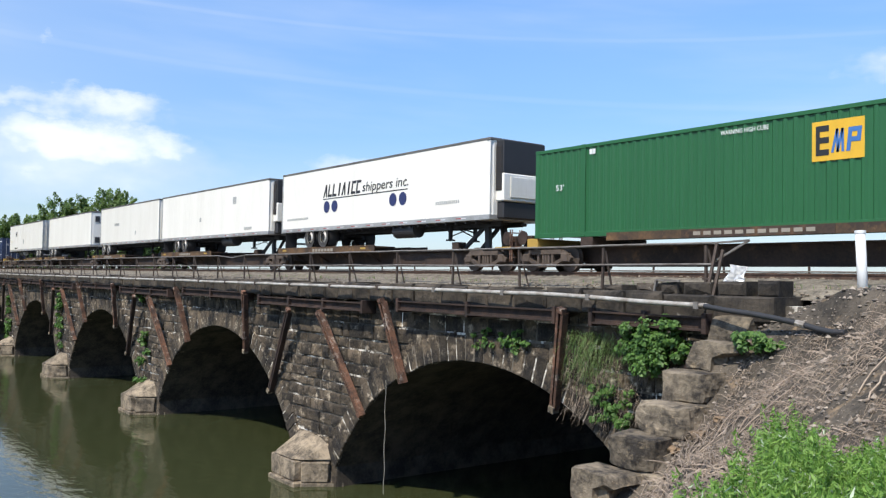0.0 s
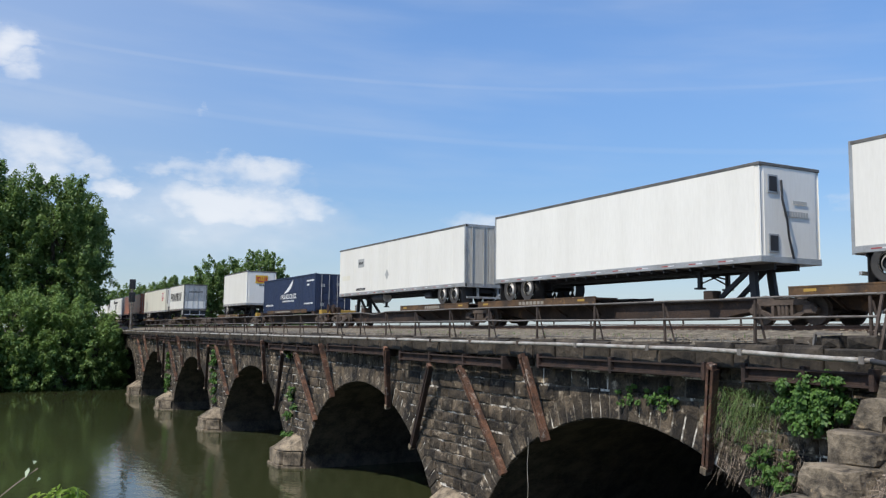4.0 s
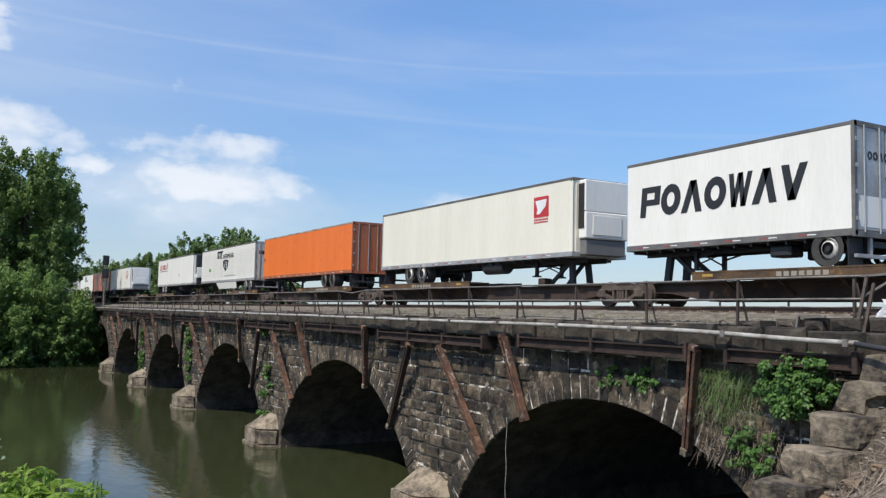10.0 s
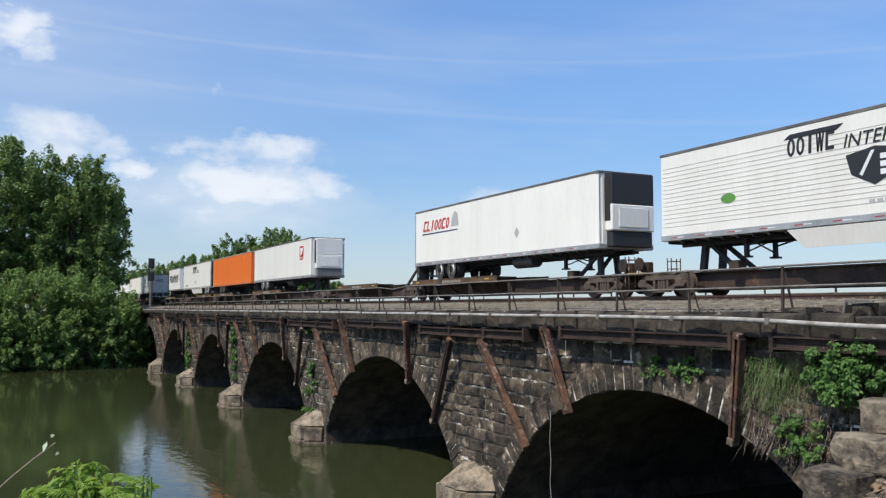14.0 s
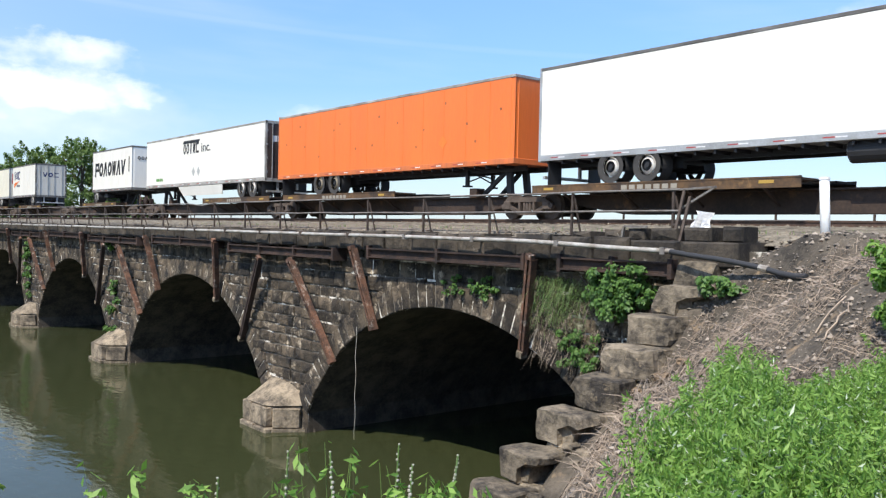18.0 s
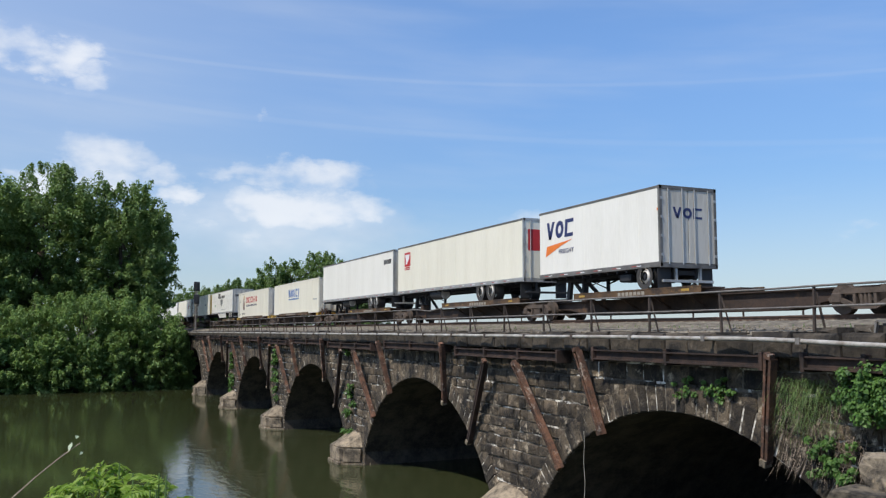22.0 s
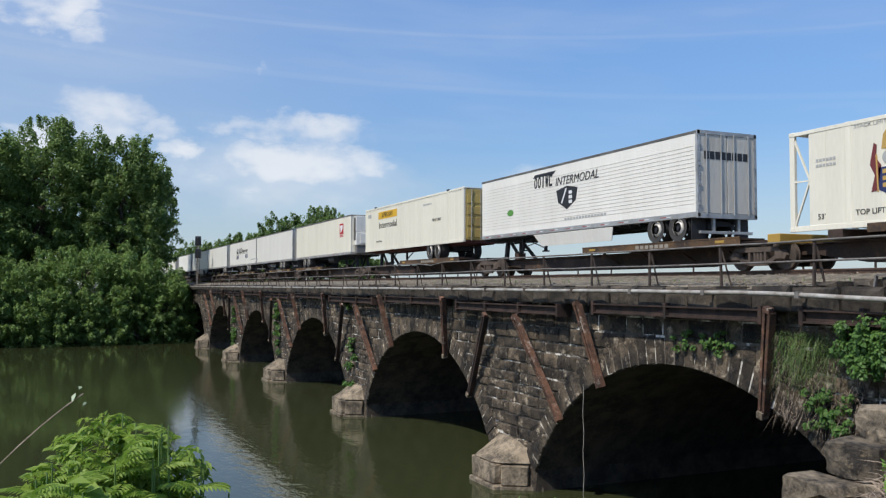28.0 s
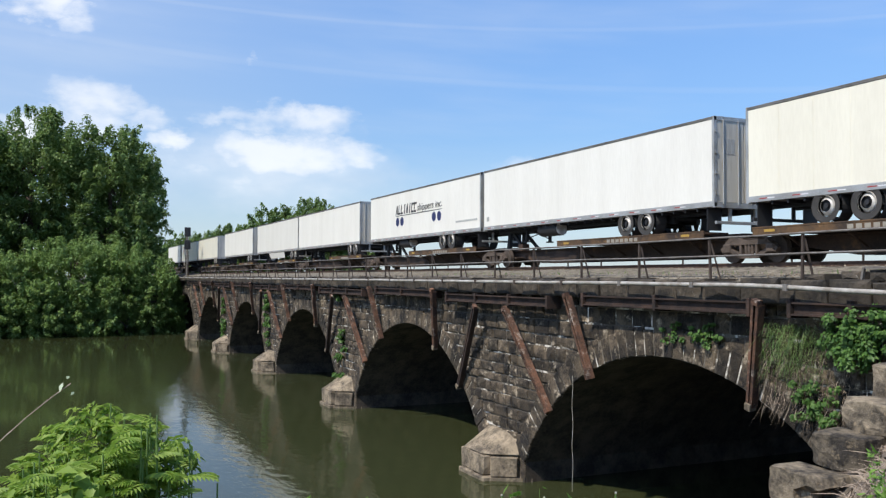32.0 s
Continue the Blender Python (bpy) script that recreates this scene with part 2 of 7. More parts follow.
def leafy(name, a, b, through_leaf=0.35):
    m, n, l, p = nodes_of(name)
    g = n.new("ShaderNodeNewGeometry")
    r = n.new("ShaderNodeValToRGB")
    r.color_ramp.elements[0].color, r.color_ramp.elements[1].color = (*a, 1), (*b, 1)
    l.new(g.outputs["Random Per Island"], r.inputs[0])
    l.new(r.outputs[0], p.inputs["Base Color"])
    p.inputs["Roughness"].default_value = 0.55
    t = n.new("ShaderNodeBsdfTranslucent")
    l.new(r.outputs[0], t.inputs[0])
    mx = n.new("ShaderNodeMixShader")
    mx.inputs[0].default_value = through_leaf
    l.new(p.outputs[0], mx.inputs[1])
    l.new(t.outputs[0], mx.inputs[2])
    l.new(mx.outputs[0], n["Material Output"].inputs[0])
    return m


STONE = surface("dark_weathered_stone", (0.106, 0.079, 0.051), (0.011, 0.009, 0.0075), 0.9, 0, 1.7, 14.0, 1.0, 1.0, rand=0.62, coords="World", spot=(0.42, 0.345, 0.25), spot_at=(0.56, 0.71), dist=0.10)
# inside of the arches: dark stone tone without the wall's pale spots
BARREL = surface("dark_vault_stone", (0.090, 0.072, 0.054), (0.022, 0.018, 0.014), 0.95, 0, 1.2, 8.0, 0.6, 1.0, coords="World", dist=0.06)
STONE_ISL = surface("dark_weathered_stone_far", (0.106, 0.079, 0.051), (0.011, 0.009, 0.0075), 0.9, 0, 1.7, 14.0, 1.0, 1.0, island=0.62, coords="World", spot=(0.42, 0.345, 0.25), spot_at=(0.56, 0.71), dist=0.10)
MORTAR = surface("pale_mortar", (0.17, 0.145, 0.112), (0.04, 0.034, 0.027), 0.95, 0, 0.7, 6.0, 0.4, 1.0, coords="World", spot=(0.72, 0.67, 0.58), spot_at=(0.53, 0.60))
PLINTH = surface("pale_pier_stone", (0.31, 0.245, 0.168), (0.07, 0.056, 0.04), 0.88, 0, 1.6, 9.0, 1.0, 1.0, coords="World", rand=0.18, spot=(0.05, 0.042, 0.032), spot_at=(0.62, 0.72), dist=0.07)
STEPSTONE = surface("grey_step_stone", (0.23, 0.186, 0.130), (0.028, 0.023, 0.018), 0.9, 0, 1.8, 8.0, 1.0, 1.0, coords="World", rand=0.22, spot=(0.33, 0.25, 0.155), spot_at=(0.60, 0.72), dist=0.08)
COPING = surface("sooty_coping_stone", (0.078, 0.062, 0.045), (0.013, 0.011, 0.009), 0.92, 0, 1.6, 12.0, 0.8, 1.0, coords="World", rand=0.4, spot=(0.36, 0.33, 0.28), spot_at=(0.66, 0.76), dist=0.06)
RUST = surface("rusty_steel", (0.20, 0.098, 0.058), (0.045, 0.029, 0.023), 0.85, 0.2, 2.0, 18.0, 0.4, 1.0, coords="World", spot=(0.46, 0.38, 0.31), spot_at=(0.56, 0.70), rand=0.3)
# dark rust of beams and fittings; on low right-hand struts it paints their shade
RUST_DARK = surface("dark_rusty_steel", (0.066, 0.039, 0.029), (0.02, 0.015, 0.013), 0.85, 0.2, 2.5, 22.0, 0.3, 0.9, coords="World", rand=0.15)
BALLAST = surface("ballast_gravel", (0.25, 0.215, 0.162), (0.072, 0.062, 0.048), 0.95, 0, 3.0, 16.0, 1.0, 1.0, coords="World", spot=(0.10, 0.085, 0.07), spot_at=(0.56, 0.68), dist=0.06)
RAILSTEEL = surface("worn_rail_steel", (0.14, 0.085, 0.06), (0.06, 0.04, 0.03), 0.6, 0.5, 4.0, 30.0, 0.1, 0.8, coords="World")
TIEWOOD = surface("old_tie_wood", (0.10, 0.075, 0.055), (0.04, 0.03, 0.025), 0.95, 0, 3.0, 30.0, 0.5, 0.9, rand=0.2)
EARTH = surface("bank_soil_and_rubble", (0.120, 0.098, 0.073), (0.030, 0.025, 0.019), 0.97, 0, 0.9, 9.0, 1.0, 1.0, coords="World", spot=(0.27, 0.19, 0.115), spot_at=(0.58, 0.70), dist=0.10)
PIPEGREY = surface("pale_galvanised_pipe", (0.52, 0.49, 0.44), (0.20, 0.16, 0.12), 0.55, 0.3, 2.0, 25.0, 0.1, 0.8, coords="World")
HOSE = plain("black_hose", (0.03, 0.03, 0.032), 0.6)
POSTIRON = surface("rusted_rail_iron", (0.10, 0.075, 0.06), (0.045, 0.035, 0.03), 0.8, 0.4, 4.0, 40.0, 0.2, 0.8, coords="World")
HANDRAIL = surface("worn_handrail_pipe", (0.26, 0.24, 0.215), (0.11, 0.09, 0.075), 0.6, 0.4, 3.0, 30.0, 0.1, 0.8, coords="World")
WHITEPAINT = surface("white_paint", (0.80, 0.80, 0.78), (0.62, 0.62, 0.59), 0.45, 0, 1.2, 18.0, 0.05, 0.4)
PAPER = plain("white_plastic_sheet", (0.85, 0.86, 0.88), 0.35)
ROPE = plain("pale_rope", (0.40, 0.375, 0.32), 0.9)
BARK = surface("tree_bark", (0.13, 0.10, 0.075), (0.05, 0.04, 0.03), 0.95, 0, 3.0, 20.0, 0.6, 0.9, coords="World")
LEAF_FAR = leafy("maple_leaves", (0.105, 0.180, 0.048), (0.235, 0.335, 0.105), 0.45)
LEAF_FAR2 = leafy("shrub_leaves", (0.14, 0.235, 0.060), (0.28, 0.395, 0.125), 0.48)
LEAF_NEAR = leafy("weed_leaves", (0.10, 0.225, 0.028), (0.29, 0.46, 0.095), 0.45)
LEAF_PALE = leafy("pale_leaf_undersides", (0.36, 0.46, 0.27), (0.55, 0.62, 0.44), 0.3)
LEAF_BUSH = leafy("bush_leaves", (0.042, 0.110, 0.018), (0.13, 0.245, 0.048), 0.35)
LEAF_YELLOW = leafy("sumac_leaves", (0.17, 0.29, 0.035), (0.33, 0.45, 0.09), 0.5)
GRASS = leafy("long_grass", (0.08, 0.175, 0.038), (0.23, 0.30, 0.10), 0.4)
TWIG = surface("dead_brush", (0.34, 0.27, 0.205), (0.17, 0.13, 0.10), 0.95, 0, 5.0, 40.0, 0.1, 0.9, island=0.45)
STEM = plain("green_stem", (0.12, 0.20, 0.05), 0.6)


def water_material():
    m, n, l, p = nodes_of("river_water")
    g = n.new("ShaderNodeNewGeometry")
    mp = n.new("ShaderNodeMapping")
    mp.inputs["Scale"].default_value = (0.5, 0.9, 1.0)
    l.new(g.outputs["Position"], mp.inputs["Vector"])
    a, b, c = (n.new("ShaderNodeTexNoise") for _ in range(3))
    for k, s, d in ((a, 2.6, 3.0), (b, 0.35, 2.0), (c, 0.03, 2.0)):
        k.inputs["Scale"].default_value, k.inputs["Detail"].default_value = s, d
        l.new(mp.outputs[0], k.inputs["Vector"])
    r = n.new("ShaderNodeMapRange")
    r.inputs[1].default_value, r.inputs[2].default_value = 0.46, 0.62
    r.inputs[3].default_value, r.inputs[4].default_value = 0.12, 1.0
    l.new(c.outputs["Fac"], r.inputs[0])
    mu = n.new("ShaderNodeMath")
    mu.operation = "MULTIPLY"
    l.new(a.outputs["Fac"], mu.inputs[0])
    l.new(r.outputs[0], mu.inputs[1])
    ad = n.new("ShaderNodeMath")
    ad.operation = "MULTIPLY_ADD"
    l.new(b.outputs["Fac"], ad.inputs[0])
    ad.inputs[1].default_value = 0.5
    l.new(mu.outputs[0], ad.inputs[2])
    bp = n.new("ShaderNodeBump")
    bp.inputs["Strength"].default_value, bp.inputs["Distance"].default_value = 0.34, 0.06
    l.new(ad.outputs[0], bp.inputs["Height"])
    l.new(bp.outputs[0], p.inputs["Normal"])
    mix = n.new("ShaderNodeMix")
    mix.data_type = "RGBA"
    l.new(c.outputs["Fac"], mix.inputs[0])
    mix.inputs[6].default_value, mix.inputs[7].default_value = (0.031, 0.037, 0.014, 1), (0.041, 0.047, 0.021, 1)
    l.new(mix.outputs[2], p.inputs["Base Color"])
    p.inputs["Roughness"].default_value, p.inputs["IOR"].default_value = 0.06, 1.33
    return m


WATER = water_material()


# ---- small mesh tools ----
def part(name, bm, material, parent=None, label="", smooth=False):
    me = bpy.data.meshes.new(name)
    bm.to_mesh(me)
    bm.free()
    for mt in material if isinstance(material, (list, tuple)) else (material,):
        me.materials.append(mt)
    if smooth:
        me.polygons.foreach_set("use_smooth", [True] * len(me.polygons))
    ob = new(name, me)
    if parent is not None:
        ob.parent = parent
    return tagged(ob, label)


def pieces(name, verts, faces, material, parent=None, label=""):
    me = bpy.data.meshes.new(name)
    me.from_pydata(verts, [], faces)
    me.materials.append(material)
    me.update()
    ob = new(name, me)
    if parent is not None:
        ob.parent = parent
    return tagged(ob, label)


def box(bm, x0, x1, y0, y1, z0, z1, bevel=0.0):
    g = bmesh.ops.create_cube(bm, size=1.0)
    vs = g["verts"]
    for v in vs:
        v.co = Vector(((x0 + x1) / 2 + v.co.x * (x1 - x0), (y0 + y1) / 2 + v.co.y * (y1 - y0), (z0 + z1) / 2 + v.co.z * (z1 - z0)))
    if bevel:
        es = list({e for v in vs for e in v.link_edges})
        bmesh.ops.bevel(bm, geom=es, offset=bevel, segments=1, affect="EDGES", profile=0.5)
    return bm


def rod(bm, a, b, r, n=8, r2=None):
    a, b = Vector(a), Vector(b)
    d = b - a
    m = Matrix.Translation((a + b) / 2) @ d.to_track_quat("Z", "Y").to_matrix().to_4x4()
    bmesh.ops.create_cone(bm, cap_ends=True, segments=n, radius1=r, radius2=r if r2 is None else r2, depth=d.length, matrix=m)
    return bm


def beam(bm, a, b, w, h, up=(0, 0, 1)):
    """A square bar from a to b, w wide and h high."""
    a, b = Vector(a), Vector(b)
    d = (b - a).normalized()
    s = d.cross(Vector(up))
    if s.length < 1e-4:
        s = d.cross(Vector((0, 1, 0)))
    s.normalize()
    u = s.cross(d)
    vs = [bm.verts.new(p + s * (i * w / 2) + u * (j * h / 2)) for p in (a, b) for i, j in ((-1, -1), (1, -1), (1, 1), (-1, 1))]
    for f in ((3, 2, 1, 0), (4, 5, 6, 7), (0, 1, 5, 4), (1, 2, 6, 5), (2, 3, 7, 6), (3, 0, 4, 7)):
        bm.faces.new([vs[i] for i in f])
    return bm


def rough_block(x0, x1, y0, y1, z0, z1, seed, jit, chip=0.05):
    """A quarried block: chamfered front, corners out of true. Returns verts and faces."""
    rnd = random.Random(seed)
    c = min(chip, (x1 - x0) * 0.2, (z1 - z0) * 0.2)
    ring = [(x0, z0), (x1, z0), (x1, z1), (x0, z1)]
    inn = [(x0 + c, z0 + c), (x1 - c, z0 + c), (x1 - c, z1 - c), (x0 + c, z1 - c)]
    vs = [(x, y1, z) for x, z in ring]
    vs += [(x + rnd.uniform(-jit, jit) * 0.5, y0 + c * 0.8, z + rnd.uniform(-jit, jit) * 0.5) for x, z in ring]
    vs += [(x + rnd.uniform(-jit, jit), y0 + rnd.uniform(-jit, jit), z + rnd.uniform(-jit, jit)) for x, z in inn]
    vs.append(((x0 + x1) / 2 + rnd.uniform(-jit, jit), y0 - rnd.uniform(0, jit * 1.6), (z0 + z1) / 2 + rnd.uniform(-jit, jit)))
    fs = []
    for k in range(4):
        j = (k + 1) % 4
        fs += [(k, j, 4 + j, 4 + k), (4 + k, 4 + j, 8 + j, 8 + k), (8 + k, 8 + j, 12)]
    fs.append((3, 2, 1, 0))
    return vs, fs


# ---- the plan ----
WATER_Z = 1.0
# BACK_Y: unseen vault depth added past the back coping to keep the arches dark
WALL_Y, BACK_Y = 16.4, 36.0
PITCH, ARCH_0 = 19.6, -19.75
ARCH_R, CROWN = 9.3, 6.42
DECK_Z = 8.72
N_ARCH = 6
RAIL_Z = 9.22
TRACK_Y = 20.75


def smooth(a, b, v):
    k = min(1.0, max(0.0, (v - a) / (b - a)))
    return k * k * (3 - 2 * k)


def bank(x, y):
    """Height of the near bank, the river bed, the far bank and the flat land beyond."""
    top = 7.1 + 1.75 * smooth(8.5, 15.5, y) * (1 - smooth(36, 46, y))
    if y < 3.7:
        edge = -4.7 + 2.13 * smooth(0.5, 2.0, y) + 0.10 * max(0.0, -y)
    else:
        edge = 0.27 - 0.767 * min(y, 10.0) - 0.37 * max(0.0, min(y, 15.5) - 10.0)
    past = max(0.0, edge - x)
    near = top - 1.25 * past - 0.02 * past * past
    near += 0.10 * noise.noise(Vector((x * 0.7, y * 0.7, 0))) + 0.06 * noise.noise(Vector((x * 2.3, y * 2.3, 4))) + (0.05 * noise.noise(Vector((x * 6, y * 6, 8))) if x > -14 else 0)
    if y > 7.5 and y < 17.5:
        k = min(9.4, max(0.0, (15.75 - y) / 0.7))
        sx, sz = -11.1 - 0.022 * k * k, 8.23 - 0.56 * k - 0.01 * k * k
        low = smooth(-1.5, 2.0, k)
        near = min(near, sz - 0.05 - 0.73 * low + (0.48 + 0.22 * smooth(1.0, 3.0, k)) * max(0.0, x - sx - 0.8 - 0.5 * low) - 1.5 * max(0.0, sx - x))
    if y > 8.5:
        near -= 2.6 * smooth(-0.2, -1.6, x - (-12.0 - 0.28 * (15.8 - min(y, 15.8)))) * (1 - smooth(35.5, 37.0, y))
    # invented rise behind the bridge, added to block sky light through the arches
    if y > 35.5:
        near = max(near, 6.6 * smooth(-52.0, -40.0, x) * smooth(35.5, 39.0, y) - 1.5)
    far = 0.6 + 6.5 * smooth(-121.0, -140.0, x) if x < -100 else -50
    return max(near, far, -1.5)


# ---- ground and water ----
def ground():
    xs = [-3000, -1500, -800, -400, -250, -180] + [-160 + 4 * i for i in range(13)] + [-108, -80, -50, -30] + [-24 + 0.5 * i for i in range(22)] + [-13 + 0.16 * i for i in range(76)] + [-0.8, -0.4, 0.0] + [0.5 + i for i in range(15)] + [20, 30, 50, 100, 250, 700, 3000]
    ys = [-3000, -1500, -700, -300, -150, -80, -50, -30, -20] + [-14 + i for i in range(9)] + [-5 + 0.5 * i for i in range(18)] + [4 + 0.16 * i for i in range(76)] + [16.2 + 0.4 * i for i in range(9)] + [20, 21, 22, 24, 27, 28.5, 30, 33, 37, 45, 60, 100, 200, 500, 1200, 3000]
    vs = [(x, y, bank(x, y)) for y in ys for x in xs]
    w = len(xs)
    fs = [(j * w + i, j * w + i + 1, (j + 1) * w + i + 1, (j + 1) * w + i) for j in range(len(ys) - 1) for i in range(w - 1)]
    ob = pieces("ground", vs, fs, EARTH)
    ob.data.polygons.foreach_set("use_smooth", [True] * len(ob.data.polygons))
    return tagged(ob, "brown soil and rubble river bank sloping to water", "ground", kind="structure")


ground()
bm = bmesh.new()
vs = [bm.verts.new(p) for p in ((-150, -900, WATER_Z), (4, -900, WATER_Z), (4, 900, WATER_Z), (-150, 900, WATER_Z))]
bm.faces.new(vs)
tagged(part("water", bm, WATER), "dull green river water, smooth with light ripples", "river", kind="structure")


# ---- bridge ----
def arch_x(k):
    return ARCH_0 - PITCH * k


SPRING_Z = 1.75
HALF = math.sqrt(ARCH_R ** 2 - (SPRING_Z - CROWN + ARCH_R) ** 2)


def bridge_core():
    """Spandrels and barrel vaults as one solid, with the arches cut through."""
    prof = []
    x_end, x_far = -9.2, arch_x(N_ARCH - 1) - PITCH / 2 - 3
    top = DECK_Z - 0.25
    lower = []
    for k in range(N_ARCH):
        c = arch_x(k)
        lower += [(c + HALF, -1.4), (c + HALF, SPRING_Z)]
        for i in range(1, 24):
            a = math.asin(HALF / ARCH_R) * (1 - 2 * i / 24)
            lower.append((c + ARCH_R * math.sin(a), CROWN - ARCH_R + ARCH_R * math.cos(a)))
        lower += [(c - HALF, SPRING_Z), (c - HALF, -1.4)]
    outline = [(x_end, -1.4)] + lower + [(x_far, -1.4)]
    bm = bmesh.new()
    rows = []
    for y in (WALL_Y + 0.0, BACK_Y):
        rows.append(([bm.verts.new((x, y, z)) for x, z in outline], [bm.verts.new((x, y, top)) for x, z in outline]))
    (fl, fu), (bl, bu) = rows
    n = len(outline)
    for i in range(n - 1):
        if abs(outline[i][0] - outline[i + 1][0]) > 1e-6:
            bm.faces.new((fl[i], fu[i], fu[i + 1], fl[i + 1]))
            bm.faces.new((bl[i + 1], bu[i + 1], bu[i], bl[i]))
            bm.faces.new((fu[i], bu[i], bu[i + 1], fu[i + 1]))
        bm.faces.new((fl[i + 1], bl[i + 1], bl[i], fl[i])).material_index = 1
    bm.faces.new((fl[0], bl[0], bu[0], fu[0]))
    bm.faces.new((fu[-1], bu[-1], bl[-1], fl[-1]))
    bmesh.ops.remove_doubles(bm, verts=bm.verts, dist=1e-4)
    bmesh.ops.recalc_face_normals(bm, faces=bm.faces)
    return part("wall_bridge", bm, (MORTAR, BARREL))


bridge = bridge_core()
tagged(bridge, "old dark stone arch railway bridge over the river", "bridge", kind="structure")


def ring_stone(c, a0, a1, y0, y1, depth, seed):
    """A wedge of the arch ring between two angles, its face chamfered and a little uneven."""
    rnd = random.Random(seed)
    z0 = CROWN - ARCH_R
    r0, r1 = ARCH_R, ARCH_R + depth + rnd.uniform(-0.05, 0.08)
    g = 0.016 / ARCH_R
    y0 = y0 - rnd.uniform(0.0, 0.035)

    def at(a, r, y):
        return (c + r * math.sin(a), y, z0 + r * math.cos(a))

    ring = [(a0 + g, r0), (a1 - g, r0), (a1 - g, r1), (a0 + g, r1)]
    ch = 0.03
    inn = [(a0 + g + ch / r0, r0 + ch), (a1 - g - ch / r0, r0 + ch), (a1 - g - ch / r1, r1 - ch), (a0 + g + ch / r1, r1 - ch)]
    vs = [at(a, r, y1) for a, r in ring] + [at(a, r, y0 + 0.03) for a, r in ring] + [at(a, r, y0 + rnd.uniform(-0.012, 0.012)) for a, r in inn]
    fs = []
    for k in range(4):
        j = (k + 1) % 4
        fs += [(k, 4 + k, 4 + j, j), (4 + k, 8 + k, 8 + j, 4 + j)]
    fs += [(8, 11, 10, 9), (0, 1, 2, 3)]
    return vs, fs


RING, N_RING = 0.82, 46
A_MAX = math.asin(HALF / ARCH_R)


def joined(name, lots, material, parent, label=""):
    vs, fs = [], []
    for v, f in lots:
        k = len(vs)
        vs += v
        fs += [tuple(i + k for i in q) for q in f]
    ob = pieces(name, vs, fs, material, parent, label)
    ob["kind"] = "stuff"
    return ob


def beside_arch(x, z):
    """Distance from the nearest arch's middle, less than the ring's outer radius inside it."""
    k = max(0, min(N_ARCH - 1, round((ARCH_0 - x) / PITCH)))
    dx = x - arch_x(k)
    return math.hypot(dx, z - (CROWN - ARCH_R)), dx


for k in range(N_ARCH):
    prof = []
    for i in range(33):
        a = -A_MAX + 2 * A_MAX * i / 32
        prof.append([(arch_x(k) + r * math.sin(a), y, CROWN - ARCH_R + r * math.cos(a)) for y, r in ((WALL_Y + 0.1, ARCH_R + 0.012), (WALL_Y - 0.062, ARCH_R + 0.012), (WALL_Y - 0.062, ARCH_R + RING - 0.06), (WALL_Y + 0.1, ARCH_R + RING - 0.06))])
    pieces("ring_mortar", [p for q in prof for p in q], [(4 * i + j, 4 * i + j + 1, 4 * i + j + 5, 4 * i + j + 4) for i in range(32) for j in range(3)], MORTAR, bridge)
far_rings, far_blocks = [], []
STONE_LOT = []
for k in range(N_ARCH):
    for i in range(N_RING):
        a0 = -A_MAX + 2 * A_MAX * i / N_RING
        v, f = ring_stone(arch_x(k), a0, a0 + 2 * A_MAX / N_RING, WALL_Y - 0.07, WALL_Y + 0.3, RING, k * 100 + i)
        if k < 2:
            STONE_LOT.append(("voussoir", v, f))
        else:
            far_rings.append((v, f))
rnd = random.Random(5)
z, row = 2.3, 0
while z < 8.05:
    h = rnd.uniform(0.34, 0.56)
    h = min(h, 8.09 - z)
    x = -9.3 - rnd.uniform(0, 0.6)
    while x > arch_x(N_ARCH - 1) - PITCH / 2 - 2.5:
        w = rnd.uniform(0.42, 1.15)
        cx, cz = x - w / 2, z + h / 2
        r, dx = beside_arch(cx, cz)
        ok = r > ARCH_R + RING * 0.45 and not (cz < SPRING_Z + 0.1 and abs(dx) < HALF + 0.3)
        if ok and h > 0.15:
            v, f = rough_block(x - w + 0.02, x - 0.02, WALL_Y - 0.02 - rnd.uniform(0, 0.055), WALL_Y + 0.2, z + 0.016 + rnd.uniform(0, 0.014), z + h - 0.016 - rnd.uniform(0, 0.02), row * 1000 + int(-x * 10), 0.03, 0.04)
            if -53 < x < -10 and len(STONE_LOT) < 380:
                STONE_LOT.append(("stone_block", v, f))
            else:
                far_blocks.append((v, f))
        x -= w
    z += h
    row += 1
joined("far_arch_rings", far_rings, STONE_ISL, bridge)
joined("far_stone_blocks", far_blocks, STONE_ISL, bridge)
# the barrel's soffit stays in the core; ring stones of the near two arches and the near blocks are single pieces, linked last


# coping
far_coping = []
x = -9.6
COPING_LOT = []
while x > arch_x(N_ARCH - 1) - PITCH / 2 - 2:
    w = rnd.uniform(0.9, 1.5)
    v, f = rough_block(x - w + 0.02, x - 0.025, 15.98 - rnd.uniform(0, 0.07), 17.1, 8.1, 8.70 + rnd.uniform(-0.05, 0.05), int(-x * 77), 0.04, 0.07)
    if x > -70:
        COPING_LOT.append(("coping_stone", v, f))
    else:
        far_coping.append((v, f))
    x -= w
joined("far_coping_stones", far_coping, COPING, bridge)
v, f = rough_block(-125, -9.6, 26.3, 27.3, 8.1, 8.7, 3, 0.01)
pieces("back_coping", v, f, COPING, bridge)


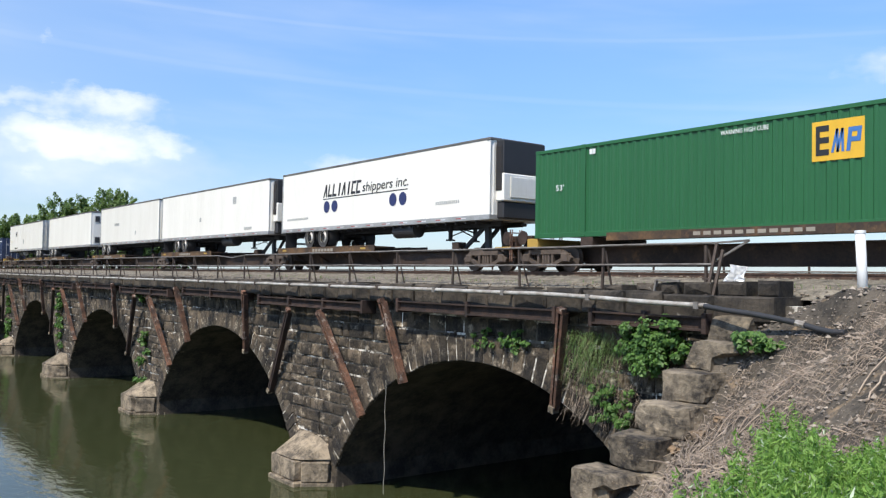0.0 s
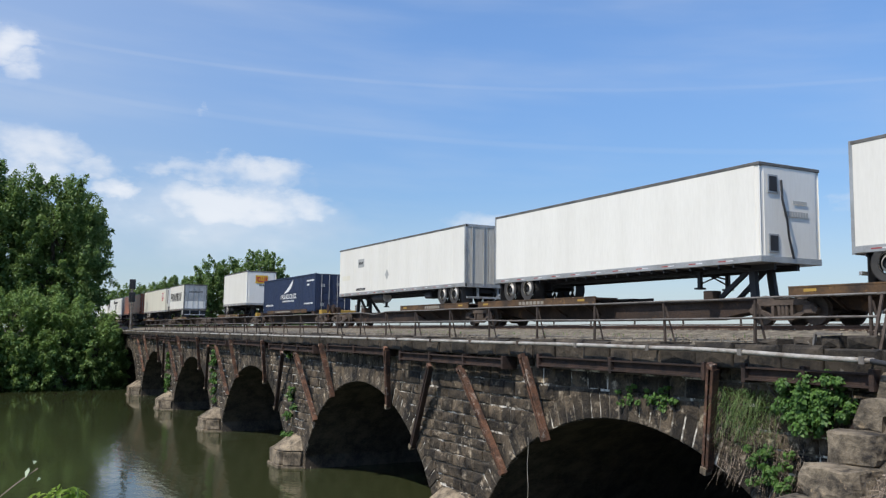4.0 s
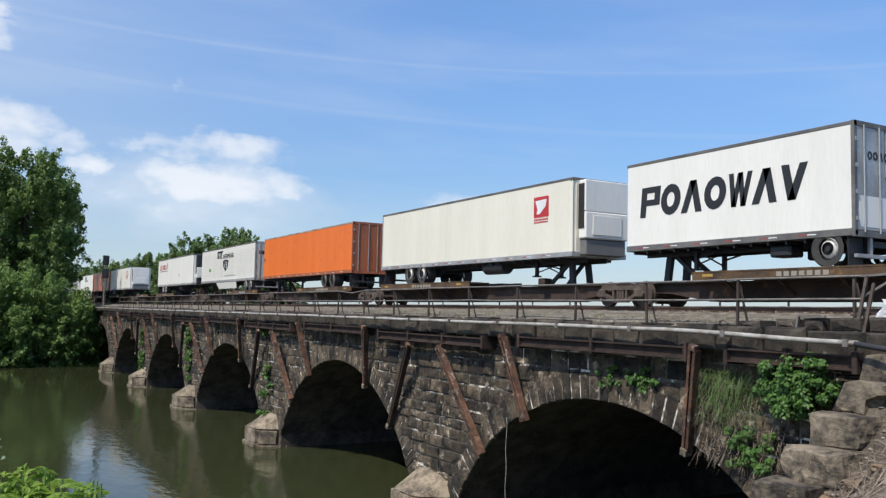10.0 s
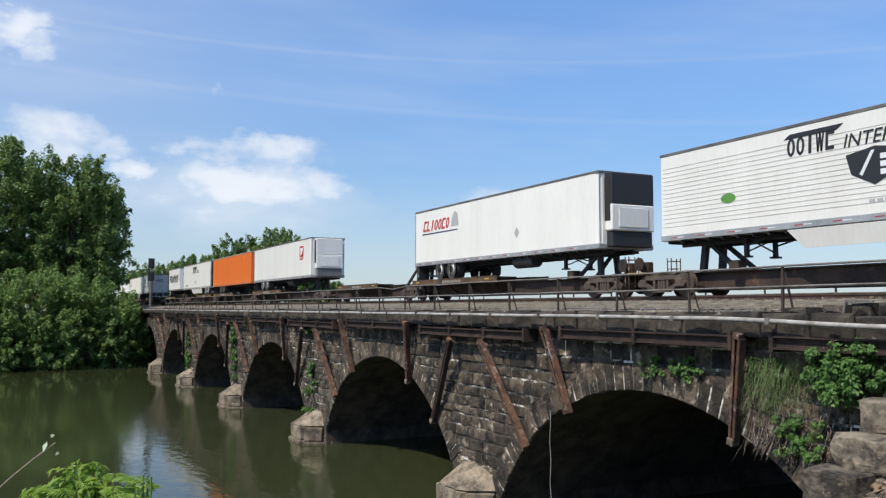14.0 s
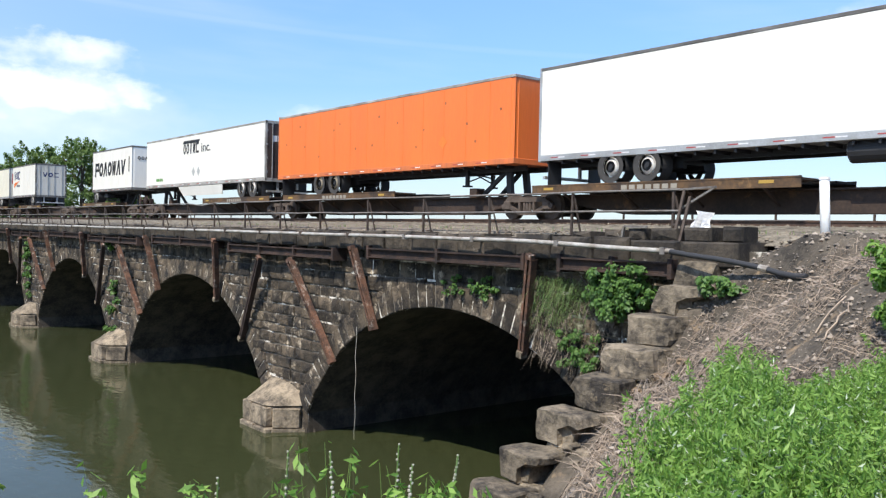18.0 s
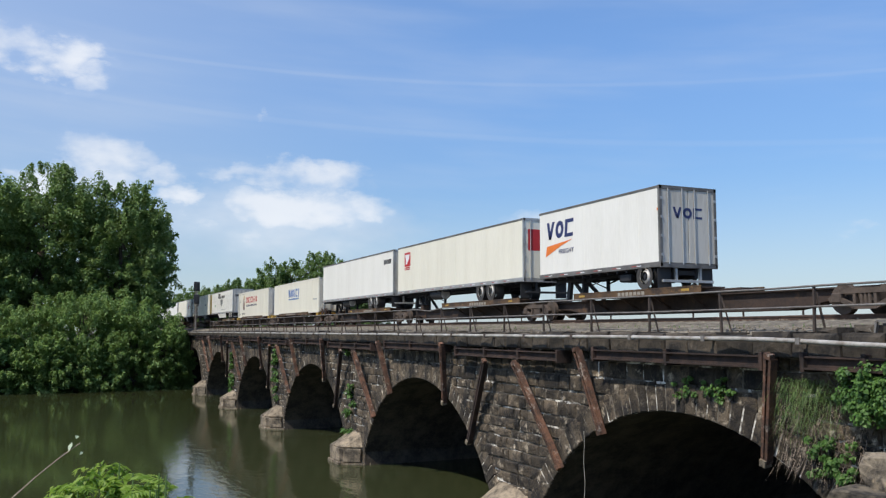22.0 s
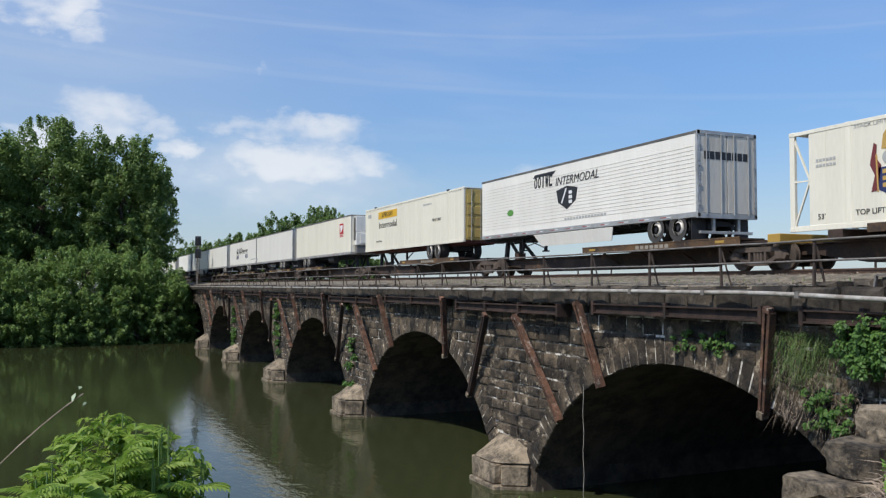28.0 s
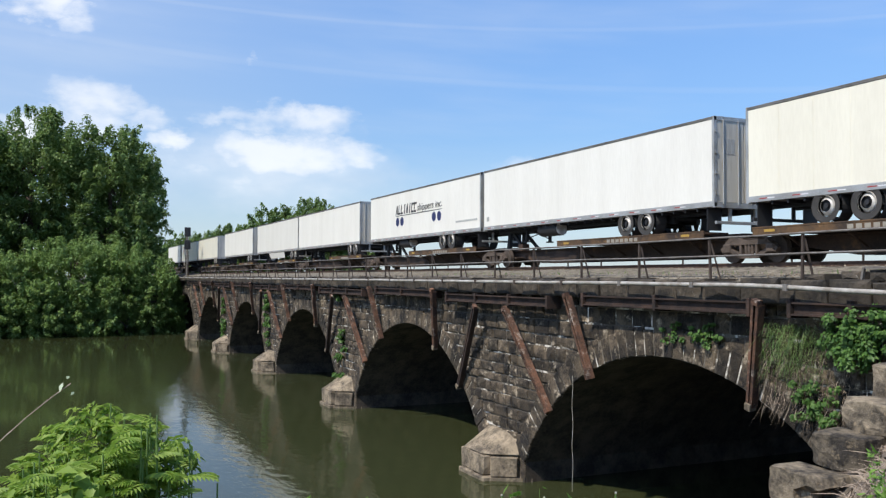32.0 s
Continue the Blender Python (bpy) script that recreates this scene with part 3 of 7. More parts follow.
def plinth(k):
    """Cutwater foot of a pier: a footing slab, a course of blocks and a sloping capstone."""
    cx = arch_x(k) - PITCH / 2 - 0.22
    ob = new("pier_plinth")
    tagged(ob, "pale weathered stone pier foot with sloping cap at waterline", "pier", "pier feet of the bridge")

    def outline(half_n, half_b, y_n, y_b):
        return [(cx - half_b, y_b), (cx - half_n - 0.35, y_n + 0.25), (cx - half_n, y_n), (cx + half_n, y_n), (cx + half_n + 0.35, y_n + 0.25), (cx + half_b, y_b)]

    def slab(name, lo, hi, z0, z1, jit=0.03):
        rn = random.Random(k * 17 + int(z0 * 10))
        vs = [(x, y, z0) for x, y in lo] + [(x + rn.uniform(-jit, jit), y + rn.uniform(-jit, jit), z1 + rn.uniform(-jit, jit)) for x, y in hi]
        n = len(lo)
        fs = [(i, i + 1, n + i + 1, n + i) for i in range(n - 1)] + [tuple(range(n, 2 * n)), tuple(range(n - 1, -1, -1)), (n - 1, 0, n, 2 * n - 1)]
        pieces(name, vs, fs, PLINTH, ob)

    slab("footing", outline(0.78, 2.0, 15.0, 16.7), outline(0.78, 2.0, 15.0, 16.7), -1.4, 1.10)
    slab("core", outline(0.60, 1.80, 15.22, 16.7), outline(0.56, 1.70, 15.30, 16.7), 1.09, 2.05, 0.0)

    def stone(name, x0, x1, y0, y1, z0, z1, seed, rough=0.05):
        """A worn block with rounded arrises and a dented face."""
        bm = bmesh.new()
        box(bm, x0, x1, y0, y1, z0, z1, 0.04)
        bmesh.ops.subdivide_edges(bm, edges=bm.edges[:], cuts=2, use_grid_fill=True)
        for v in bm.verts:
            q = v.co * 2.3 + Vector((seed * 2.7, seed, 0))
            v.co += Vector((noise.noise(q), noise.noise(q + Vector((7, 0, 0))), 0.4 * noise.noise(q + Vector((0, 7, 0))))) * rough
        return part(name, bm, PLINTH, ob)

    rn = random.Random(k * 31 + 5)
    cut = rn.uniform(-0.45, -0.1)
    stone("footing_stone", cx - 1.0, cx + 0.1, 15.0, 15.6, 0.9, 1.18, k * 9 + 1, 0.03)
    stone("footing_stone", cx + 0.14, cx + 1.12, 15.0, 15.6, 0.9, 1.16, k * 9 + 2, 0.03)
    stone("course_stone", cx - 1.02, cx + cut - 0.02, 15.12, 15.8, 1.18, 1.96, k * 9 + 3)
    stone("course_stone", cx + cut + 0.02, cx + 0.98, 15.1, 15.8, 1.18, 1.94, k * 9 + 4, 0.07)
    for sg in (-1, 1):
        st = stone("flank_stone", -0.52, 0.52, -0.16, 0.3, 1.14, 1.9, k * 9 + 6 + sg, 0.07)
        st.matrix_basis = pose(cx + sg * 1.28, 15.85, 0, 0, 0, sg * 60)
    hi = [(cx - 1.3, 16.6), (cx - 0.75, 16.32), (cx - 0.3, 16.2), (cx + 0.3, 16.2), (cx + 0.8, 16.32), (cx + 1.35, 16.6)]
    slab("capstone", outline(0.74, 1.84, 15.13, 16.7), hi, 1.99, 2.72, 0.07)
    return ob


for k in range(N_ARCH):
    if k < N_ARCH - 1:
        plinth(k)
    cx = arch_x(k) - PITCH / 2
    bm = bmesh.new()
    box(bm, cx - (PITCH / 2 - HALF) + 0.01, cx + (PITCH / 2 - HALF) - 0.01, WALL_Y - 0.05, WALL_Y + 0.1, -1.3, SPRING_Z + 0.9, 0.02)
    part("pier_foot", bm, STONE, bridge)


def strut(c, side, low):
    """Rusty steel prop between the arch's edge and the deck's edge beam."""
    ob = new("steel_strut")
    tagged(ob, "rusty steel I-beam strut propped against the stone wall", "strut", "steel struts on the bridge face")
    a, b = ((6.15, 4.02), (8.53, 7.5)) if low else ((3.57, 5.5), (4.25, 8.1))
    p0 = Vector((c + side * a[0], WALL_Y - 0.24, a[1]))
    p1 = Vector((c + side * b[0], 15.72, b[1]))
    d = (p1 - p0).normalized()
    n = Vector((0, 1, 0))
    w = d.cross(n).normalized()
    rn = random.Random(int(-c * 10) + side * 3 + low)
    for sg in (-1, 1):
        bm = bmesh.new()
        a0, b0 = p0 + w * (sg * 0.062) - d * rn.uniform(0, 0.12), p1 + w * (sg * (0.085 + rn.uniform(-0.01, 0.02)))
        beam(bm, a0 - n * 0.05, b0 - n * 0.05, 0.085, 0.022, up=(0, 1, 0))
        beam(bm, a0 + w * (sg * 0.036) + n * 0.05, b0 + w * (sg * 0.036) + n * 0.05, 0.02, 0.19, up=(0, 1, 0))
        # low right-hand struts: shade of their lean is put into the darker colour
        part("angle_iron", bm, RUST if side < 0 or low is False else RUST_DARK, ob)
    for f in (0.12, 0.42, 0.72):
        q = p0.lerp(p1, f)
        bm = bmesh.new()
        beam(bm, q - d * 0.07, q + d * 0.07, 0.19, 0.03, up=(0, 1, 0))
        part("batten_plate", bm, RUST_DARK, ob)
    bm = bmesh.new()
    beam(bm, p0 - d * 0.10, p0 + d * 0.08, 0.20, 0.22, up=(0, 1, 0))
    part("foot_plate", bm, PLINTH if side > 0 else RUST, ob, "pale foot plate" if side > 0 else "")
    bm = bmesh.new()
    beam(bm, p1 - d * 0.02, p1 + d * 0.12, 0.22, 0.16, up=(0, 1, 0))
    part("head_plate", bm, RUST, ob)
    return ob


for k in range(N_ARCH - 1):
    for side in (-1, 1):
        for low in (True, False):
            strut(arch_x(k), side, low)


def edge_beam(x0, x1, z):
    ob = new("edge_beam")
    tagged(ob, "rusty double steel channel bolted under the coping", "beam", "edge beams under the coping")
    for nm, dz in (("top_channel", 0.14), ("bottom_channel", -0.13)):
        bm = bmesh.new()
        beam(bm, (x0, 15.84, z + dz), (x1, 15.84, z + dz), 0.13, 0.045)
        part(nm, bm, RUST_DARK, ob)
    bm = bmesh.new()
    beam(bm, (x0, 15.90, z), (x1, 15.90, z), 0.02, 0.28)
    part("web", bm, RUST_DARK, ob)
    n = max(2, int((x1 - x0) / 2.6))
    for i in range(n + 1):
        xx = x0 + (x1 - x0) * i / n
        bm = bmesh.new()
        box(bm, xx - 0.06, xx + 0.06, 15.76, 16.36, z - 0.22, z + 0.24, 0.012)
        part("bracket", bm, RUST_DARK, ob)
    return ob


edge_beam(-14.55, -11.2, 8.02)
for k in range(N_ARCH - 1):
    c = arch_x(k)
    edge_beam(c - 3.4, c + 3.9, 8.0)
    edge_beam(c - 5.6 - 8.4, c - 5.6, 7.86)


# ---- pipe along the coping ----
def tube(name, pts, r, material, parent=None, n=8, label=""):
    cu = bpy.data.curves.new(name, "CURVE")
    cu.dimensions, cu.bevel_depth, cu.bevel_resolution, cu.use_fill_caps = "3D", r, 2, True
    sp = cu.splines.new("POLY")
    sp.points.add(len(pts) - 1)
    for p, q in zip(sp.points, pts):
        p.co = (*q, 1)
    tmp = bpy.data.objects.new(name, cu)
    scene.collection.objects.link(tmp)
    me = bpy.data.meshes.new_from_object(tmp.evaluated_get(bpy.context.evaluated_depsgraph_get()))
    bpy.data.objects.remove(tmp)
    bpy.data.curves.remove(cu)
    me.materials.clear()
    me.materials.append(material)
    me.polygons.foreach_set("use_smooth", [True] * len(me.polygons))
    ob = new(name, me)
    if parent is not None:
        ob.parent = parent
    return tagged(ob, label)


def pipe_z(x):
    return 8.44 + 0.13 * smooth(-11.0, -17.0, x) + 0.025 * noise.noise(Vector((x * 0.25, 3, 1)))


pipeline = new("pipe")
tagged(pipeline, "pale galvanised pipe clamped along the bridge coping", "pipe")
tube("tube", [(-11.0 - 0.9 * i, 15.62 + 0.02 * noise.noise(Vector((i * 0.4, 1, 1))), pipe_z(-11.0 - 0.9 * i)) for i in range(120)], 0.058, PIPEGREY, pipeline)
for i in range(34):
    x = -11.25 - 3.2 * i
    bm = bmesh.new()
    beam(bm, (x - 0.06, 15.62, pipe_z(x)), (x + 0.06, 15.62, pipe_z(x)), 0.155, 0.155)
    beam(bm, (x, 15.7, pipe_z(x) - 0.02), (x, 16.05, pipe_z(x) - 0.02), 0.05, 0.03)
    part("clamp", bm, HANDRAIL if i < 4 else POSTIRON, pipeline)
HOSE_WAY = [(-11.05, 15.60, 8.43), (-10.5, 15.50, 8.37), (-9.8, 15.4, 8.32), (-9.2, 15.3, 8.26), (-8.6, 15.2, 8.18), (-8.2, 15.12, 8.10), (-7.87, 15.05, 8.0), (-7.6, 14.95, 7.9)]
tagged(tube("hose", [(x, y, max(z, bank(x, y) + 0.06)) for x, y, z in HOSE_WAY], 0.058, HOSE), "black flexible hose running from the pipe end into soil", "hose")
bm = bmesh.new()
rod(bm, (-8.7, 15.22, max(8.195, bank(-8.7, 15.22) + 0.06)), (-8.5, 15.18, max(8.16, bank(-8.5, 15.18) + 0.06)), 0.068)
tagged(part("hose_coupling", bm, PIPEGREY), "pale coupling sleeve on the black hose", "coupling")

# ---- handrail ----
def railing(y, x0, n, step, label, lean=True):
    ob = new("handrail")
    tagged(ob, label, "handrail")
    for i in range(n):
        x = x0 - step * i
        tilt = 0.05 * math.sin(i * 2.3)
        bm = bmesh.new()
        beam(bm, (x, y, 8.6), (x + tilt, y, 9.87), 0.06, 0.06)
        part("post", bm, POSTIRON, ob)
        if lean:
            bm = bmesh.new()
            beam(bm, (x + 0.14, y + 0.25, 8.65), (x + tilt + 0.02, y + 0.04, 9.72), 0.045, 0.045)
            part("brace", bm, POSTIRON, ob)
    for nm, z in (("top_rail", 9.86), ("middle_rail", 9.36)):
        pts = [(x0 + 0.2 - step * i / 2, y - 0.035, z + 0.03 * noise.noise(Vector((i * 0.8, z, 2))) - (0.12 if nm == "top_rail" and i == 17 else 0)) for i in range(2 * n - 1)]
        tube(nm, pts, 0.028, HANDRAIL, ob)
    return ob


front_rail = railing(16.9, -11.95, 31, 3.22, "rusty pipe handrail along the bridge edge, slightly bent")
bm = bmesh.new()
beam(bm, (-11.75, 16.86, 9.40), (-10.75, 16.80, 9.90), 0.045, 0.045)
part("end_stay", bm, HANDRAIL, front_rail)
bm = bmesh.new()
beam(bm, (-11.75, 16.86, 9.86), (-10.75, 16.80, 9.90), 0.045, 0.045)
part("end_rail", bm, HANDRAIL, front_rail)
for dx, dy in ((0, -0.55), (0.16, -0.5)):
    bm = bmesh.new()
    beam(bm, (-11.62 + dx, 16.85, 9.85 - dx), (-11.5 + dx, 16.3 + dy * 0.2, 8.3), 0.06, 0.06)
    part("end_post", bm, POSTIRON, front_rail)
bm = bmesh.new()
beam(bm, (-11.9, 16.7, 9.02), (-10.95, 16.7, 9.06), 0.05, 0.04)
part("end_bar", bm, POSTIRON, front_rail)
railing(26.6, -2.0, 38, 3.22, "rusty pipe handrail on the bridge's back edge", False)

# plastic sheet caught on the rail's end
bm = bmesh.new()
g = [[bm.verts.new((-11.12 + 0.46 * i / 5 - 0.10 * (j / 6) + 0.03 * math.sin(j), 16.60 + 0.06 * math.sin(i * 1.7 + j), 9.36 - 0.46 * j / 6 + 0.14 * (i / 5) * (j / 6 - 0.4))) for i in range(6)] for j in range(7)]
for j in range(6):
    for i in range(5):
        bm.faces.new((g[j][i], g[j][i + 1], g[j + 1][i + 1], g[j + 1][i]))
bmesh.ops.solidify(bm, geom=bm.faces[:], thickness=0.012)
tagged(part("plastic_sheet", bm, PAPER, None, "", True), "crumpled white plastic sheet caught on the handrail", "plastic sheet")

# old stones and an angle iron on the coping near the bridge end
for j, (x0, x1, z1) in enumerate(((-12.75, -12.3, 8.93), (-12.15, -11.4, 8.95), (-11.2, -10.5, 8.98), (-10.25, -9.75, 9.0), (-13.5, -13.0, 8.9), (-14.6, -14.0, 8.84))):
    v, f = rough_block(x0, x1, 16.25 + 0.05 * (j % 2), 16.9, 8.66, z1, 50 + j, 0.03, 0.05)
    tagged(pieces("loose_block", v, f, COPING), "dark squared stone block lying on the coping", "stone block", "loose blocks on the coping")
bm = bmesh.new()
beam(bm, (-12.95, 16.2, 8.4), (-12.83, 16.2, 8.98), 0.07, 0.05)
beam(bm, (-12.83, 16.2, 8.98), (-12.2, 16.25, 8.97), 0.05, 0.05)
tagged(part("angle_iron", bm, HANDRAIL), "bent grey angle iron fixed at the coping", "iron bracket")

bm = bmesh.new()
rod(bm, (-8.55, 17.5, 8.6), (-8.62, 17.5, 10.02), 0.10, 16)
post = tagged(part("marker_post", bm, WHITEPAINT, None, "", True), "round white painted marker post standing in gravel", "marker post")
bm = bmesh.new()
rod(bm, (-8.62, 17.5, 10.02), (-8.622, 17.5, 10.08), 0.112, 16)
part("cap", bm, WHITEPAINT, post)

tagged(tube("rope", [(-24.35 + 0.03 * math.sin(i * 1.3), 16.2, 5.4 - 0.28 * i) for i in range(15)], 0.009, ROPE), "frayed pale rope hanging from a strut's foot", "rope")


# ---- track bed ----
def bed():
    prof = [(16.95, 8.60), (17.3, 8.80), (18.3, 8.93), (19.1, 9.06), (22.5, 9.06), (24.0, 8.93), (26.2, 8.75), (26.5, 8.6)]
    xs = [40 - i * 1.0 for i in range(60)] + [-20 - 2.0 * i for i in range(60)] + [-160, -220, -300]
    vs = [(x, y, z + 0.05 * noise.noise(Vector((x * 1.1, y * 1.3, 0)))) for x in xs for y, z in prof]
    n = len(prof)
    fs = [(i * n + j, (i + 1) * n + j, (i + 1) * n + j + 1, i * n + j + 1) for i in range(len(xs) - 1) for j in range(n - 1)]
    ob = pieces("ground_ballast", vs, fs, BALLAST)
    ob.data.polygons.foreach_set("use_smooth", [True] * len(ob.data.polygons))
    return tagged(ob, "grey-brown gravel track bed with scattered weeds", "ballast", kind="structure")


bed()
vs, fs = [], []
rnd = random.Random(9)
for i in range(5200):
    x, y = -4 - 46 * rnd.random() ** 1.3, rnd.uniform(16.95, 20.2)
    z = 8.80 + 0.12 * (y - 17.3) * 0.9 if y > 17.3 else 8.66 + (y - 16.95) * 0.4
    r = rnd.uniform(0.02, 0.055)
    k = len(vs)
    vs += [(x + r * rnd.uniform(0.6, 1.3) * c, y + r * rnd.uniform(0.6, 1.3) * d, z + r * e * rnd.uniform(0.5, 1.0)) for c, d, e in ((1, 0, 0), (-1, 0, 0), (0, 1, 0), (0, -1, 0), (0, 0, 1), (0, 0, -1))]
    fs += [(k, k + 2, k + 4), (k + 2, k + 1, k + 4), (k + 1, k + 3, k + 4), (k + 3, k, k + 4), (k + 2, k, k + 5), (k + 1, k + 2, k + 5), (k + 3, k + 1, k + 5), (k, k + 3, k + 5)]
tagged(pieces("gravel", vs, fs, surface("loose_gravel", (0.25, 0.205, 0.15), (0.09, 0.075, 0.058), 0.95, 0, 8, 40, 0.2, 0.8, island=0.35)), "loose grey and tan ballast stones along the track", "gravel", kind="stuff")
for side in (-1, 1):
    ob = new("rail")
    tagged(ob, "worn brown steel rail spiked to wooden ties", "rail", "rails of the track", "structure")
    y = TRACK_Y + side * 0.755
    bm = bmesh.new()
    box(bm, -300, 40, y - 0.036, y + 0.036, RAIL_Z - 0.045, RAIL_Z)
    part("railhead", bm, RAILSTEEL, ob)
    bm = bmesh.new()
    box(bm, -300, 40, y - 0.01, y + 0.01, RAIL_Z - 0.15, RAIL_Z - 0.045)
    box(bm, -300, 40, y - 0.07, y + 0.07, RAIL_Z - 0.17, RAIL_Z - 0.15)
    part("web_and_foot", bm, RAILSTEEL, ob)
bm = bmesh.new()
box(bm, -0.11, 0.11, TRACK_Y - 1.3, TRACK_Y + 1.3, 8.93, 9.07, 0.01)
tie = tagged(part("tie", bm, TIEWOOD), "weathered wooden railway tie sunk in gravel", "railway tie", "ties of the track")
tie.matrix_basis = pose(6, 0, 0)
for i in range(1, 90):
    copy_thing(tie, pose(6 - 0.55 * i, 0, 0))


# ---- stepped wing wall ----
def step_stone(x, y, ztop, w, d, h, seed, mat=STEPSTONE):
    rn = random.Random(seed)
    bm = bmesh.new()
    box(bm, x, x + w, y, y + d, ztop - h, ztop, 0.035)
    bmesh.ops.subdivide_edges(bm, edges=bm.edges[:], cuts=3, use_grid_fill=True)
    for v in bm.verts:
        q = v.co * 2.1 + Vector((seed * 3.1, 0, 0))
        v.co += Vector((noise.noise(q), noise.noise(q + Vector((9, 0, 0))), 0.6 * noise.noise(q + Vector((0, 9, 0))))) * 0.075
        v.co += Vector((noise.noise(q * 3.3), noise.noise(q * 3.3 + Vector((5, 0, 0))), 0.5 * noise.noise(q * 3.3 + Vector((0, 5, 0))))) * 0.035
    mid = Vector((x + w / 2, y + d / 2, ztop - h / 2))
    for _ in range(4):
        nrm = Vector((rn.uniform(-1, 1), rn.uniform(-1.2, 0.2), rn.uniform(-0.9, 0.7))).normalized()
        reach = rn.uniform(0.74, 0.88) * (abs(nrm.x) * w + abs(nrm.y) * d + abs(nrm.z) * h) / 2
        for v in bm.verts:
            over = (v.co - mid).dot(nrm) - reach
            if over > 0:
                v.co -= nrm * over
    if rn.random() < 0.6:
        for v in bm.verts:
            if v.co.x > x + w * 0.6 and v.co.z < ztop - h * 0.45:
                v.co.x -= 0.25 * w
                v.co.y += 0.15
    return part("step_stone", bm, mat, wing)


wing = new("wall_wing")
tagged(wing, "stepped wing wall of big rough grey stone blocks", "wing wall", kind="structure")
STEPS = [(-11.14, 15.75, 8.23), (-11.12, 15.05, 7.71), (-11.23, 14.35, 7.10), (-11.34, 13.65, 6.48), (-11.49, 12.95, 5.88), (-11.8, 12.25, 5.24), (-12.09, 11.55, 4.5), (-12.3, 10.85, 3.87), (-12.6, 10.15, 3.2), (-12.9, 9.45, 2.5)]
for i, (x, y, zt) in enumerate(STEPS):
    step_stone(x, y, zt, 1.08 + 0.15 * (i % 2), 0.82, 0.62, i)
    step_stone(x + 0.08, y + 0.1, zt - 0.62, 1.3, 0.95, 0.6, 40 + i)
    if zt > 3.4:
        bm = bmesh.new()
        box(bm, x + 0.25, x + 1.3, y + 0.15, y + 0.85, 0.2, zt - 1.2)
        part("core_stone", bm, STEPSTONE, wing)


# ---- the train ----
def s_of(t):
    """Way that the train has gone at t seconds: close to 14.3 m/s, a little slower towards the end."""
    return sum(v * min(max(t - 8 * i, 0.0), 8.0) for i, v in enumerate((14.262, 14.325, 14.28, 14.199)))


MOVERS = []
LOADS = []  # middle, kingpin, way the nose points, rearmost and foremost axle of each road trailer


def rolling(name, u, label, category, group):
    ob = new(name)
    ob.matrix_basis = pose(u, TRACK_Y, 0)
    ob["u"] = u
    tagged(ob, label, category, group)
    MOVERS.append(ob)
    return ob


def skin(name, base, dark, rough=0.35, streak=0.35):
    """Painted trailer sheet with faint dirt, streaked downwards."""
    return surface(name, base, dark, rough, 0.0, 0.35, 6.0, 0.02, streak, stretch=(2.2, 2.2, 0.35), rand=0.04)


WHITE_T = skin("white_trailer_paint", (0.83, 0.80, 0.725), (0.60, 0.565, 0.49))
CREAM_T = skin("cream_trailer_paint", (0.81, 0.765, 0.635), (0.58, 0.53, 0.42))
ORANGE_T = skin("orange_trailer_paint", (0.82, 0.185, 0.033), (0.58, 0.12, 0.026), 0.4, 0.4)
# dirt on the rails; on the doors this tone also holds the end's shade
ORANGE_D = skin("dirty_orange_rail", (0.42, 0.12, 0.045), (0.16, 0.07, 0.04), 0.6, 0.9)
GREEN_T = skin("green_container_paint", (0.017, 0.108, 0.034), (0.011, 0.075, 0.025), 0.45)
NAVY_T = skin("navy_container_paint", (0.022, 0.034, 0.075), (0.012, 0.018, 0.04), 0.45)
ORANGE_R = skin("faded_orange_rail", (0.64, 0.165, 0.045), (0.30, 0.10, 0.045), 0.55, 0.7)
RIM_TAN = surface("dusty_tan_rim", (0.30, 0.245, 0.165), (0.10, 0.085, 0.065), 0.7, 0.1, 4.0, 30.0, 0.05, 0.8)
ALU = surface("weathered_aluminium", (0.50, 0.50, 0.49), (0.30, 0.29, 0.27), 0.45, 0.5, 1.0, 20.0, 0.05, 0.8)
DOOR_W = skin("grimy_white_door", (0.60, 0.565, 0.49), (0.34, 0.31, 0.255), 0.5, 0.8)
BLACK = plain("black_steel", (0.025, 0.025, 0.027), 0.6)
RUBBER = surface("tyre_rubber", (0.035, 0.034, 0.033), (0.06, 0.055, 0.05), 0.9, 0, 3.0, 40.0, 0.1, 0.7)
HUB = surface("pale_wheel_disc", (0.74, 0.71, 0.65), (0.36, 0.32, 0.27), 0.45, 0.1, 4.0, 30.0, 0.05, 0.7)
CARSTEEL = surface("brown_railcar_steel", (0.070, 0.043, 0.030), (0.022, 0.016, 0.013), 0.8, 0.1, 0.8, 12.0, 0.15, 0.9, spot=(0.16, 0.085, 0.04), spot_at=(0.56, 0.70))
TRUCKIRON = surface("dusty_truck_casting", (0.115, 0.085, 0.065), (0.05, 0.038, 0.03), 0.85, 0.1, 2.0, 20.0, 0.2, 0.9)
SAFETY = plain("dull_yellow_paint", (0.42, 0.26, 0.05), 0.6)
OCHRE = surface("worn_ochre_paint", (0.13, 0.072, 0.030), (0.035, 0.023, 0.016), 0.75, 0, 1.2, 10.0, 0.15, 1.0, spot=(0.23, 0.13, 0.05), spot_at=(0.58, 0.70))
GOLD = plain("gold_crest_paint", (0.52, 0.33, 0.09), 0.5)
MAROON = plain("dark_red_crest_paint", (0.16, 0.03, 0.03), 0.5)
GREYBOX = plain("dark_grey_housing", (0.16, 0.155, 0.145), 0.6)
